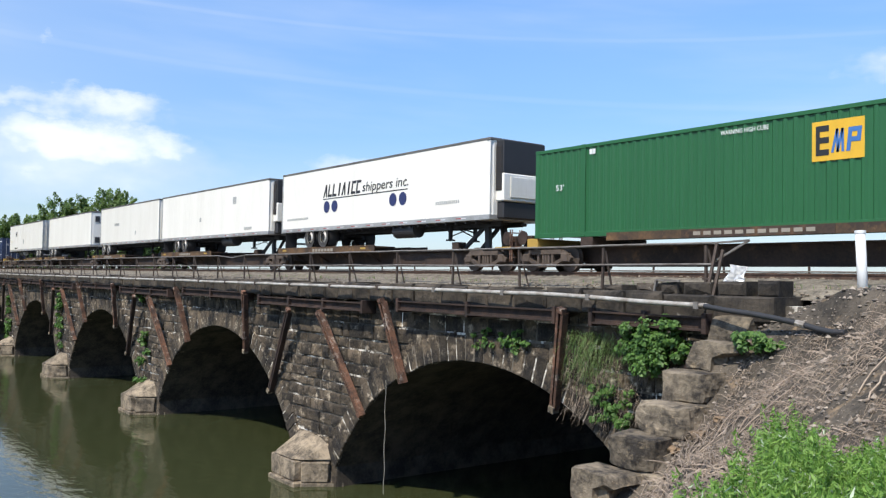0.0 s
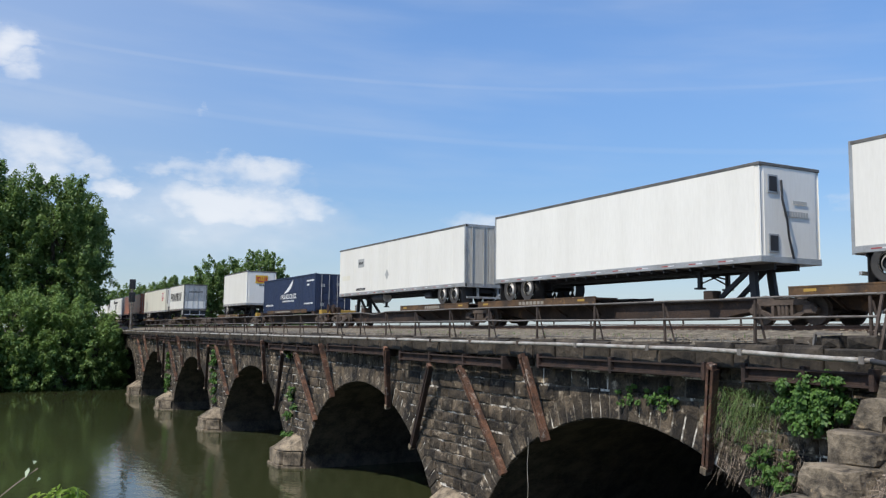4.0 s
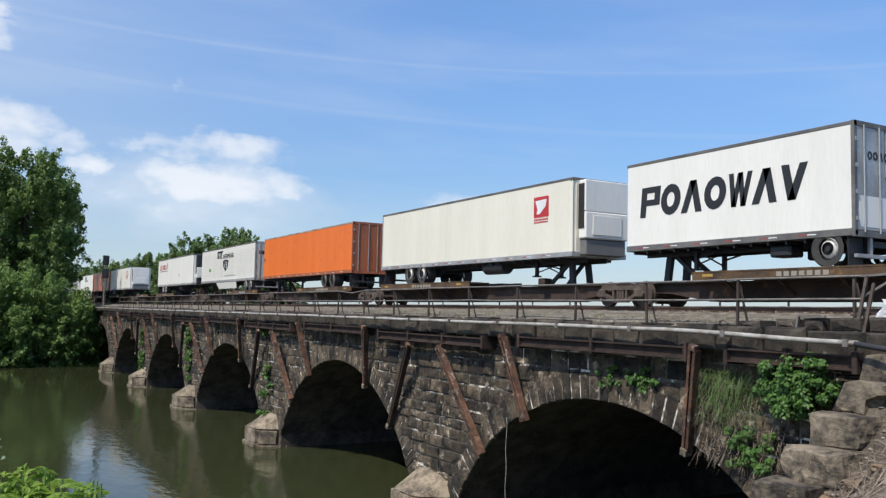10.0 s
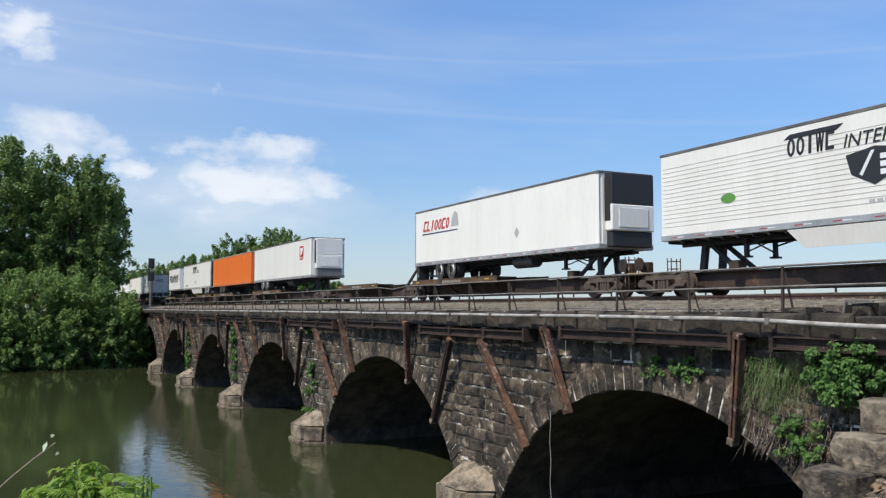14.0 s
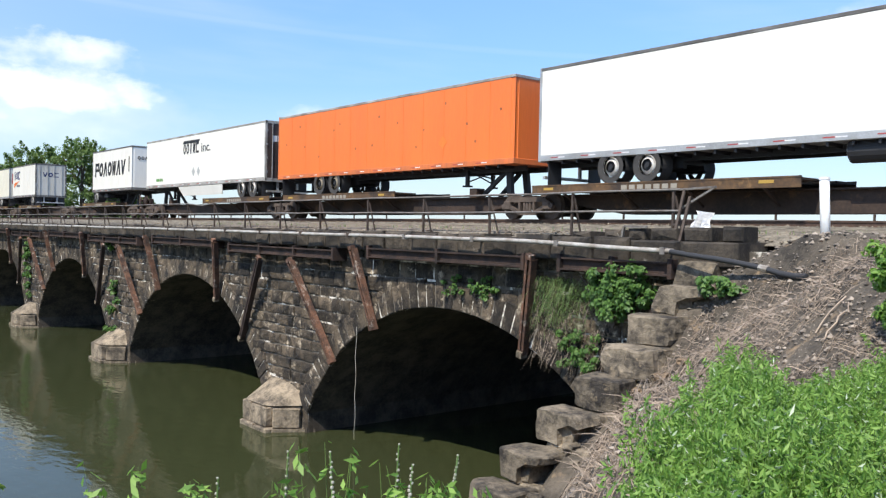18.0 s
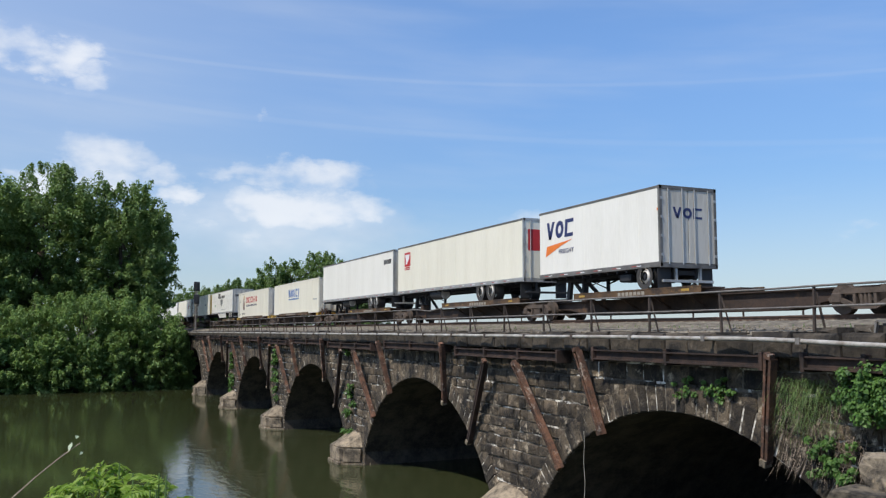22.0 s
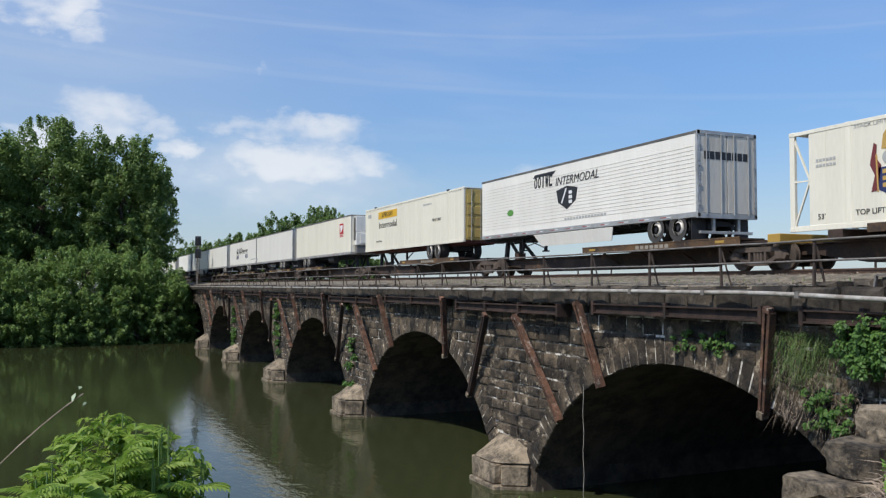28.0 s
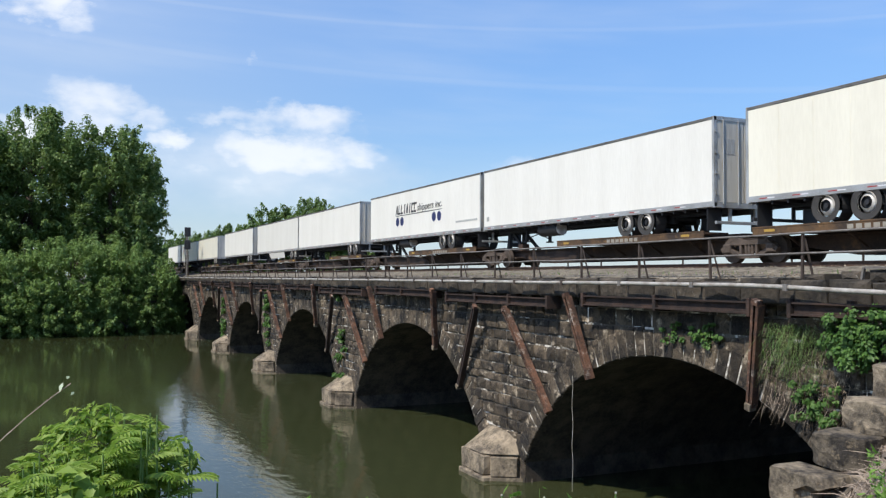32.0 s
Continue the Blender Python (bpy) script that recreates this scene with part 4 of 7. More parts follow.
TOPRAIL = surface("dirty_roof_rail", (0.20, 0.19, 0.175), (0.08, 0.075, 0.068), 0.6, 0.3, 1.0, 20.0, 0.05, 0.8)
GREYRAIL = surface("scuffed_grey_rail", (0.50, 0.48, 0.44), (0.22, 0.19, 0.155), 0.55, 0.3, 1.0, 20.0, 0.05, 0.9)
INK = plain("black_lettering", (0.02, 0.02, 0.022), 0.5)
INK_BLUE = plain("dark_blue_lettering", (0.025, 0.035, 0.12), 0.5)
INK_RED = plain("red_lettering", (0.50, 0.03, 0.035), 0.5)
INK_WHITE = plain("white_lettering", (0.78, 0.78, 0.77), 0.5)
INK_GREY = plain("faded_grey_lettering", (0.42, 0.42, 0.40), 0.5)
INK_DIM = plain("dim_stencil", (0.30, 0.27, 0.22), 0.7)
INK_YELLOW = plain("yellow_panel", (0.72, 0.42, 0.03), 0.5)
INK_ORANGE = plain("orange_swoosh", (0.80, 0.20, 0.03), 0.5)
INK_GREEN = plain("green_mark", (0.10, 0.28, 0.05), 0.5)
INK_MID = plain("mid_blue_lettering", (0.05, 0.16, 0.42), 0.5)
REFLECT = plain("red_reflective_tape", (0.38, 0.055, 0.045), 0.4)

CACHE = {}


def lowered(z):
    """Height of a mark on a trailer's or container's side, measured from a floor at 11.2 m."""
    return z - 0.11 if z > 10.45 else z


def shared(name, key, make, material, parent, at=(0, 0, 0), label="", turn=0.0):
    """A part whose mesh is made once and shared by all things that have the same one."""
    if key not in CACHE:
        bm = bmesh.new()
        make(bm)
        me = bpy.data.meshes.new(name)
        bm.to_mesh(me)
        bm.free()
        for mt in material if isinstance(material, (list, tuple)) else (material,):
            me.materials.append(mt)
        CACHE[key] = me
    ob = new(name, CACHE[key])
    ob.parent = parent
    ob.matrix_basis = pose(*at, 0, 0, turn)
    return tagged(ob, label)


def words(name, text, x0, x1, z0, z1, material, parent, slant=0.0, y=-1.309, label="", turn=0.0):
    """Readable words as thin raised letters, fitted into a rectangle of the near side (turn 90: of the right end, x then is across)."""
    z0, z1 = lowered(z0), lowered(z1)
    cu = bpy.data.curves.new(name, "FONT")
    cu.body, cu.size, cu.extrude, cu.shear, cu.resolution_u = text, 1.0, 0.004, slant, 3
    tmp = bpy.data.objects.new(name, cu)
    scene.collection.objects.link(tmp)
    me = bpy.data.meshes.new_from_object(tmp.evaluated_get(bpy.context.evaluated_depsgraph_get()))
    bpy.data.objects.remove(tmp)
    bpy.data.curves.remove(cu)
    c = np.array([v.co for v in me.vertices])
    lo, hi = c.min(0), c.max(0)
    for v, q in zip(me.vertices, c):
        a = x0 + (q[0] - lo[0]) / (hi[0] - lo[0]) * (x1 - x0)
        b = z0 + (q[1] - lo[1]) / (hi[1] - lo[1]) * (z1 - z0)
        v.co = (a, y - q[2], b) if not turn else (y + q[2], a, b)
    me.materials.clear()
    me.materials.append(material)
    ob = new(name, me)
    ob.parent = parent
    return tagged(ob, label)


def bars(name, n, x0, x1, z0, z1, material, parent, slant=0.0, y=-1.306, gap=0.18, label="", steps=None, turn=0.0):
    """A line of n plain bars, the size of a line of lettering, on the near side."""
    z0, z1 = lowered(z0), lowered(z1)
    bm = bmesh.new()
    w = (x1 - x0) / n
    for i in range(n):
        a, b = x0 + w * i, x0 + w * (i + 1 - gap)
        top = z1 - (0.0 if not steps else steps[i % len(steps)] * (z1 - z0))
        pts = [(a, z0), (b, z0), (b + slant * (top - z0), top), (a + slant * (top - z0), top)]
        fr = [bm.verts.new((p, y, q) if not turn else (y, p, q)) for p, q in pts]
        bk = [bm.verts.new((p, y + 0.006, q) if not turn else (y - 0.006, p, q)) for p, q in pts]
        bm.faces.new(fr)
        bm.faces.new(bk[::-1])
        for j in range(4):
            bm.faces.new((fr[j], bk[j], bk[(j + 1) % 4], fr[(j + 1) % 4]))
    bmesh.ops.recalc_face_normals(bm, faces=bm.faces)
    ob = part(name, bm, material, parent, label)
    ob["kind"] = "stuff"
    return ob


def disc(name, x, z, r, material, parent, sx=1.0, y=-1.306, n=24):
    z = lowered(z)
    bm = bmesh.new()
    bmesh.ops.create_cone(bm, cap_ends=True, segments=n, radius1=r, radius2=r, depth=0.008, matrix=pose(x, y, z, 90) @ Matrix.Diagonal((sx, 1, 1, 1)))
    return part(name, bm, material, parent)


def polygon(name, pts, material, parent, y=-1.306, label=""):
    pts = [(a, lowered(b)) for a, b in pts]
    bm = bmesh.new()
    fr = [bm.verts.new((a, y, b)) for a, b in pts]
    bk = [bm.verts.new((a, y + 0.006, b)) for a, b in pts]
    bm.faces.new(fr)
    bm.faces.new(bk[::-1])
    n = len(pts)
    for j in range(n):
        bm.faces.new((fr[j], bk[j], bk[(j + 1) % n], fr[(j + 1) % n]))
    bmesh.ops.recalc_face_normals(bm, faces=bm.faces)
    return part(name, bm, material, parent, label)


FLOOR, ROOF = 11.09, 14.0


def skirt_panel(bm, a, b):
    """A flat fairing whose ends slope in and whose lower edge tucks under the floor."""
    m = bmesh.ops.create_cube(bm, size=1.0, matrix=Matrix.Diagonal((1, 1, 1, 1)))["verts"]
    for v in m:
        low = v.co.z < 0
        v.co = Vector(((a + 0.5 * low) if v.co.x < 0 else (b - 0.25 * low), -1.27 + (0.12 if low else 0.0) + (0.015 if v.co.y > 0 else -0.015), 10.5 if low else FLOOR - 0.06))


def road_wheels(ob, xs, rim=HUB):
    for x in xs:
        for y in (-1.02, 1.02):
            ty = shared("tyre", "tyre", lambda bm: [bmesh.ops.create_cone(bm, cap_ends=False, segments=28, radius1=r1, radius2=r2, depth=d, matrix=pose(0, yy, 0, 90)) for r1, r2, d, yy in ((0.505, 0.505, 0.42, 0.0), (0.47, 0.505, 0.05, -0.235), (0.505, 0.47, 0.05, 0.235), (0.30, 0.47, 0.02, -0.27), (0.47, 0.30, 0.02, 0.27))], RUBBER, ob, (x, y, 10.755))
            if y < 0:
                shared("wheel_disc", ("hub", rim.name), lambda bm: [bmesh.ops.create_cone(bm, cap_ends=False, segments=26, radius1=a, radius2=b, depth=w, matrix=pose(0, yy, 0, 90)) for a, b, w, yy in ((0.285, 0.27, 0.04, -0.262), (0.27, 0.17, 0.10, -0.225))], rim, ty, (0, 0, 0), "dusty tan wheel rim" if rim is RIM_TAN else "pale dished steel wheel rim")
                shared("hub", "hubcap", lambda bm: (rod(bm, (0, -0.19, 0), (0, 0.0, 0), 0.18, 18), rod(bm, (0, -0.27, 0), (0, -0.15, 0), 0.075, 10)), BLACK, ty)
        shared("axle", "axle", lambda bm: rod(bm, (0, -0.9, 0), (0, 0.9, 0), 0.075, 10), BLACK, ob, (x, 0, 10.755))


def trailer(name, u, length, nose, body, label, seams=1.22, seam_mat=None, tandem=True, ribs=False, skirt=None, tank=False, reefer=False, vents=False, axles=None, door=DOOR_W, rail_mat=ALU, rim=None, category="trailer"):
    """A highway trailer; x = 0 at the end that leads, the body runs back to -length. nose: +1 front end leads, -1 rear doors lead."""
    ob = rolling(name, u, label, category, "trailers on the train")
    L = length

    def fx(d):
        """d metres back from the nose, in the thing's own x."""
        return -d if nose > 0 else -L + d

    def rx(d):
        """d metres forward of the rear doors."""
        return -L + d if nose > 0 else -d

    bm = bmesh.new()
    box(bm, -L + 0.02, -0.02, -1.295, 1.295, FLOOR + 0.02, ROOF - 0.03, 0.03)
    if nose > 0:
        es = [e for e in bm.edges if all(v.co.x > -0.1 and abs(v.co.y) > 1.2 for v in e.verts) and abs(e.verts[0].co.z - e.verts[1].co.z) > 2]
        if es:
            bmesh.ops.bevel(bm, geom=es, offset=0.16, segments=3, affect="EDGES")
    part("body", bm, body, ob)
    for nm, z0, z1, o in (("top_rail", ROOF - 0.10, ROOF, 0.008), ("bottom_rail", FLOOR - 0.04, FLOOR + 0.15, 0.010)):
        shared(nm, (nm, L, rail_mat.name), lambda bm: box(bm, -L, 0, -1.30 - o, 1.30 + o, z0, z1, 0.012), rail_mat if nm != "top_rail" else TOPRAIL if rail_mat is ALU else GREYRAIL if rail_mat in (ORANGE_D, ORANGE_R) else rail_mat, ob)
    if seams:
        n = int(L / seams)
        shared("side_seam", ("seam", L, seams, ribs, (seam_mat or body).name), lambda bm: [box(bm, -L * i / n - (0.05 if ribs else 0.012), -L * i / n + (0.05 if ribs else 0.012), -1.303, 1.303, FLOOR + 0.15, ROOF - 0.16) for i in range(1, n)] if not ribs == "flat" else [box(bm, -L + 0.15, -0.15, -1.304, 1.304, FLOOR + 0.42 + 0.14 * i, FLOOR + 0.432 + 0.14 * i) for i in range(15)], seam_mat or body, ob)["kind"] = "stuff"
    shared("marker_tape", ("tape", L), lambda bm: [box(bm, -L + 0.5 + 1.25 * i, -L + 0.5 + 1.25 * i + 0.3, -1.315, -1.30, FLOOR + 0.04, FLOOR + 0.07) for i in range(int((L - 0.6) / 1.25))], REFLECT, ob)["kind"] = "stuff"
    shared("white_tape", ("white_tape", L), lambda bm: [box(bm, -L + 0.8 + 1.25 * i, -L + 0.8 + 1.25 * i + 0.28, -1.315, -1.30, FLOOR + 0.04, FLOOR + 0.07) for i in range(int((L - 0.6) / 1.25))], INK_WHITE, ob)["kind"] = "stuff"
    # cross members and frame under the floor
    shared("floor_frame", ("frame", L), lambda bm: ([box(bm, -L + 0.3 + 0.6 * i, -L + 0.36 + 0.6 * i, -1.25, 1.25, FLOOR - 0.14, FLOOR - 0.03) for i in range(int((L - 0.4) / 0.6))], box(bm, -L + 0.2, -0.2, -0.55, -0.45, FLOOR - 0.22, FLOOR - 0.03), box(bm, -L + 0.2, -0.2, 0.45, 0.55, FLOOR - 0.22, FLOOR - 0.03)), BLACK, ob)["kind"] = "stuff"
    # bogie
    if axles is None:
        axles = ((2.9, 4.2) if nose > 0 else (1.0, 2.2)) if tandem else (0.9,)
    xs = [rx(d) for d in axles]
    LOADS.append((u - L / 2, u + fx(1.15), nose, u + min(xs), u + max(xs)))
    road_wheels(ob, xs, rim or HUB)
    a, b = min(xs) - 0.7, max(xs) + 0.7
    bm = bmesh.new()
    for y in (-0.5, 0.5):
        box(bm, a, b, y - 0.08, y + 0.08, FLOOR - 0.42, FLOOR - 0.2)
        for x in xs:
            box(bm, x - 0.12, x + 0.12, y - 0.1, y + 0.1, 10.75, FLOOR - 0.3)
    box(bm, a, b, -0.42, 0.42, 10.95, FLOOR - 0.3)
    part("slider_frame", bm, BLACK, ob)
    for x in (rx(0.35) if tandem else rx(0.2),):
        for y in (-0.95, 0.95):
            bm = bmesh.new()
            box(bm, x - 0.012, x + 0.012, y - 0.3, y + 0.3, 10.3, FLOOR - 0.05)
            part("mud_flap", bm, BLACK, ob)
    # bumper
    bm = bmesh.new()
    xb = rx(0.06)
    box(bm, xb - 0.05, xb + 0.05, -1.15, 1.15, 10.50, 10.60, 0.01)
    for y in (-0.55, 0.55):
        box(bm, xb - 0.04, xb + 0.04, y - 0.05, y + 0.05, 10.55, FLOOR - 0.02)
    part("rear_bumper", bm, ALU if body is WHITE_T else BLACK, ob)
    # landing gear
    lg = fx(3.1 if L > 10 else 2.5)
    for y in (-0.62, 0.62):
        shared("landing_leg", ("leg", nose), lambda bm: (box(bm, -0.06, 0.06, -0.06, 0.06, 10.42, FLOOR - 0.1), box(bm, -0.13, 0.13, -0.13, 0.13, 10.38, 10.44), beam(bm, (0, 0, 10.75), (-nose * 1.0, 0, FLOOR - 0.12), 0.05, 0.05)), BLACK, ob, (lg, y, 0))
    shared("leg_brace", "brace", lambda bm: (beam(bm, (0, -0.62, 10.55), (0, 0.62, 11.0), 0.04, 0.04), beam(bm, (0, -0.62, 11.0), (0, 0.62, 10.55), 0.04, 0.04)), BLACK, ob, (lg, 0, 0))
    # rear doors
    xd, out = rx(0.0), (-1 if nose > 0 else 1)
    for sgn in (-1, 1):
        bm = bmesh.new()
        y0, y1 = (0.02, 1.2) if sgn > 0 else (-1.2, -0.02)
        box(bm, min(xd, xd + out * 0.03), max(xd, xd + out * 0.03), y0, y1, FLOOR + 0.12, ROOF - 0.12, 0.008)
        dr = part("rear_door", bm, door, ob, "grimy rear door with lock rods")
        for q in (0.28, 0.92):
            shared("lock_rod", "lockrod", lambda bm: rod(bm, (0, 0, FLOOR + 0.06), (0, 0, ROOF - 0.08), 0.022, 6), ALU, dr, (xd + out * 0.06, sgn * q, 0))
        for q in range(4):
            shared("hinge", "hinge", lambda bm: box(bm, -0.025, 0.025, -0.05, 0.05, 0, 0.1), ALU, dr, (xd + out * 0.05, sgn * 1.22, FLOOR + 0.35 + 0.68 * q))
    bm = bmesh.new()
    for y in (-1.25, 1.25):
        box(bm, xd - 0.05, xd + 0.05, y - 0.055, y + 0.055, FLOOR - 0.02, ROOF)
    box(bm, xd - 0.05, xd + 0.05, -1.3, 1.3, FLOOR - 0.06, FLOOR + 0.1)
    box(bm, xd - 0.05, xd + 0.05, -1.3, 1.3, ROOF - 0.12, ROOF + 0.01)
    part("door_frame", bm, ALU if rail_mat is ALU else rail_mat, ob)
    if reefer:
        xn, o = fx(0.0), (1 if nose > 0 else -1)

        def bx(bm, a, b, *r, **k):
            return box(bm, min(xn + o * a, xn + o * b), max(xn + o * a, xn + o * b), *r, **k)

        bm = bmesh.new()
        bx(bm, 0.0, 0.42, -1.02, 1.02, FLOOR + 0.62, FLOOR + 1.62, 0.04)
        ru = part("refrigeration_unit", bm, WHITE_T, ob, "white refrigeration unit with dark louvred top")
        bm = bmesh.new()
        bx(bm, 0.0, 0.40, -1.02, 1.02, FLOOR + 1.63, ROOF - 0.10, 0.03)
        part("condenser_grille", bm, BLACK if reefer != "white" else WHITE_T, ru)
        for sy in (-1, 1):
            bm = bmesh.new()
            box(bm, *sorted((xn + o * 0.02, xn + o * 0.34)), sy * 1.03 - 0.012, sy * 1.03 + 0.012, FLOOR + 1.0, ROOF - 0.24, 0.004)
            gr = part("side_grille", bm, BLACK, ru, "black mesh side grille")
            shared("grille_mesh", ("grille", nose), lambda bm: [box(bm, *sorted((o * 0.03, o * 0.33)), -0.01, 0.01, 0.1 * q, 0.1 * q + 0.02) for q in range(16)], CARSTEEL, gr, (xn, sy * 1.045, FLOOR + 1.04))["kind"] = "stuff"
        bm = bmesh.new()
        bx(bm, 0.0, 0.36, -0.95, 0.95, FLOOR + 0.02, FLOOR + 0.60, 0.03)
        part("engine_housing", bm, BLACK if reefer != "white" else GREYBOX, ru)
        bm = bmesh.new()
        bx(bm, 0.42, 0.45, -0.7, 0.7, FLOOR + 0.75, FLOOR + 1.5, 0.02)
        part("front_panel", bm, WHITE_T, ru)
    if vents:
        xn = fx(0.0)
        for z0, z1 in ((ROOF - 0.85, ROOF - 0.4), (FLOOR + 0.3, FLOOR + 0.75)):
            bm = bmesh.new()
            box(bm, xn - 0.01, xn + 0.02, -0.98, -0.55, z0 - 0.05, z1 + 0.05, 0.008)
            vd = part("vent_frame", bm, ALU, ob)
            bm = bmesh.new()
            box(bm, xn, xn + 0.03, -0.93, -0.60, z0, z1, 0.008)
            part("vent_door", bm, BLACK, vd, "black vent hatch")
        tube("nose_hose", [(xn + 0.05, -0.45, ROOF - 0.5), (xn + 0.12, -0.5, ROOF - 1.1), (xn + 0.15, -0.35, ROOF - 1.7), (xn + 0.08, -0.2, FLOOR + 0.7), (xn + 0.06, 0.0, FLOOR + 0.1)], 0.035, BLACK, ob)
        bars("nose_print", 9, -0.3, 0.75, ROOF - 1.45, ROOF - 1.28, INK_GREY, ob, y=xn + 0.012, turn=90)
        bars("nose_print", 7, 0.1, 0.7, ROOF - 1.05, ROOF - 0.95, INK_GREY, ob, y=xn + 0.012, turn=90)
    if tank:
        x = fx(4.9)
        bm = bmesh.new()
        rod(bm, (x, -0.85, 10.85), (x - nose * 1.5, -0.85, 10.85), 0.30, 18)
        tk = part("fuel_tank", bm, BLACK, ob, "black cylindrical fuel tank")
        bm = bmesh.new()
        rod(bm, (x - nose * 1.5, -0.85, 10.85), (x - nose * 1.52, -0.85, 10.85), 0.27, 18)
        part("tank_end", bm, HUB, tk)
    if skirt:
        a, b = sorted((fx(5.2), fx(11.3)))
        shared("side_skirt", ("skirt", a, b), lambda bm: skirt_panel(bm, a, b), skirt, ob)
    else:
        x = rx(4.2 if tandem else 2.4)
        for y in (-0.8, 0.8):
            shared("spare_tyre_rack", "rack", lambda bm: box(bm, -0.35, 0.35, -0.3, 0.3, 10.62, FLOOR - 0.15, 0.05), BLACK, ob, (x, y, 0)) if tank or L < 10 else None
    return ob


def corrugated(bm, L, z0, z1, y, pitch=0.28, depth=0.036, x_off=0.0):
    """A corrugated side sheet along x at y, ridges towards sign(y)."""
    s = 1 if y > 0 else -1
    n = int(L / pitch)
    prof = []
    for i in range(n):
        a = -L + i * L / n + x_off
        q = L / n
        prof += [(a, 0.0), (a + q * 0.28, 0.0), (a + q * 0.42, depth), (a + q * 0.86, depth)]
    prof.append((x_off, 0.0))
    lo = [bm.verts.new((x, y - s * d, z0)) for x, d in prof]
    hi = [bm.verts.new((x, y - s * d, z1)) for x, d in prof]
    for i in range(len(prof) - 1):
        bm.faces.new((lo[i], lo[i + 1], hi[i + 1], hi[i]) if s < 0 else (lo[i + 1], lo[i], hi[i], hi[i + 1]))


def container(name, u, L, z0, H, body, label, doors=True, posts=(), flat=False, open_end=0.0, door=None, category="container"):
    ob = rolling(name, u, label, category, "containers on the train")
    z1 = z0 + H
    bm = bmesh.new()
    if flat:
        box(bm, -L + 0.1 + open_end, -0.1, -1.285, 1.285, z0 + 0.15, z1 - 0.08)
    else:
        corrugated(bm, L - 0.3, z0 + 0.16, z1 - 0.10, -1.285, x_off=-0.15)
        corrugated(bm, L - 0.3, z0 + 0.16, z1 - 0.10, 1.285, x_off=-0.15)
        box(bm, -L + 0.1, -0.08, -1.20, 1.20, z0 + 0.1, z1 - 0.05)
    part("side_panel", bm, body, ob)
    if flat:
        bm = bmesh.new()
        for i in range(1, 26 if not open_end else 25):
            box(bm, -L * i / 26 - 0.04, -L * i / 26 + 0.04, -1.292, 1.292, z0 + 0.18, z1 - 0.12)
        part("side_rib", bm, body, ob)["kind"] = "stuff"
    if open_end:
        for y in (-1.25, 1.25):
            bm = bmesh.new()
            zm, xa, xb = (z0 + z1) / 2, -L + 0.12, -L + 0.1 + open_end
            beam(bm, (xa, y, z1 - 0.15), (xb, y, zm), 0.05, 0.05)
            beam(bm, (xa, y, z0 + 0.1), (xb, y, zm), 0.05, 0.05)
            beam(bm, (xa, y, zm), (xb, y, zm), 0.04, 0.04)
            part("end_lattice", bm, body, ob)
    bm = bmesh.new()
    for y in (-1.26, 1.26):
        box(bm, -L, 0, y - 0.04, y + 0.04, z0, z0 + 0.16, 0.008)
    part("bottom_rail", bm, body, ob)
    bm = bmesh.new()
    for y in (-1.26, 1.26):
        box(bm, -L, 0, y - 0.04, y + 0.04, z1 - 0.11, z1, 0.008)
    box(bm, -L, 0, -1.22, 1.22, z1 - 0.06, z1 - 0.02)
    part("roof", bm, body, ob)
    for x in (-L + 0.09, -0.09, *posts):
        for y in (-1.25, 1.25):
            bm = bmesh.new()
            box(bm, x - 0.09, x + 0.09, y - 0.055, y + 0.055, z0, z1 + 0.01, 0.008)
            cp = part("corner_post", bm, body, ob)
            for zz in (z0, z1 - 0.12):
                shared("corner_casting", ("casting", body.name), lambda bm: box(bm, -0.10, 0.10, -0.065, 0.065, 0, 0.12, 0.01), body, cp, (x, y, zz))
    if doors:
        for sgn in (-1, 1):
            bm = bmesh.new()
            y0, y1 = (0.01, 1.18) if sgn > 0 else (-1.18, -0.01)
            box(bm, -0.06, 0.0, y0, y1, z0 + 0.12, z1 - 0.12, 0.008)
            for q in range(4):
                box(bm, 0.0, 0.025, y0 + 0.1, y1 - 0.1, z0 + 0.25 + q * (H - 0.5) / 4, z0 + 0.25 + (q + 0.72) * (H - 0.5) / 4, 0.01)
            dr = part("door", bm, door or body, ob)
            for q in (0.3, 0.85):
                bm = bmesh.new()
                rod(bm, (0.06, sgn * q, z0 + 0.06), (0.06, sgn * q, z1 - 0.06), 0.024, 6)
                part("lock_rod", bm, ALU, dr)
    return ob


# ---- railcars ----
def truck_meshes():
    def side(bm, y):
        # cast side frame: top and bottom chords, columns, journal ends
        for a, b, h in (((-1.15, 9.60), (-0.75, 9.86), 0.16), ((-0.75, 9.86), (0.75, 9.86), 0.15), ((0.75, 9.86), (1.15, 9.60), 0.16), ((-0.95, 9.70), (-0.35, 9.42), 0.12), ((-0.35, 9.42), (0.35, 9.42), 0.13), ((0.35, 9.42), (0.95, 9.70), 0.12)):
            beam(bm, (a[0], y, a[1]), (b[0], y, b[1]), 0.14, h)
        for x in (-0.33, 0.33):
            beam(bm, (x, y, 9.42), (x, y, 9.86), 0.12, 0.09, up=(1, 0, 0))
        for x in (-0.9, 0.9):
            box(bm, x - 0.16, x + 0.16, y - 0.12, y + 0.12, 9.52, 9.82, 0.04)
        for x in (-0.13, 0.0, 0.13):
            rod(bm, (x, y, 9.46), (x, y, 9.80), 0.055, 8)
    return side


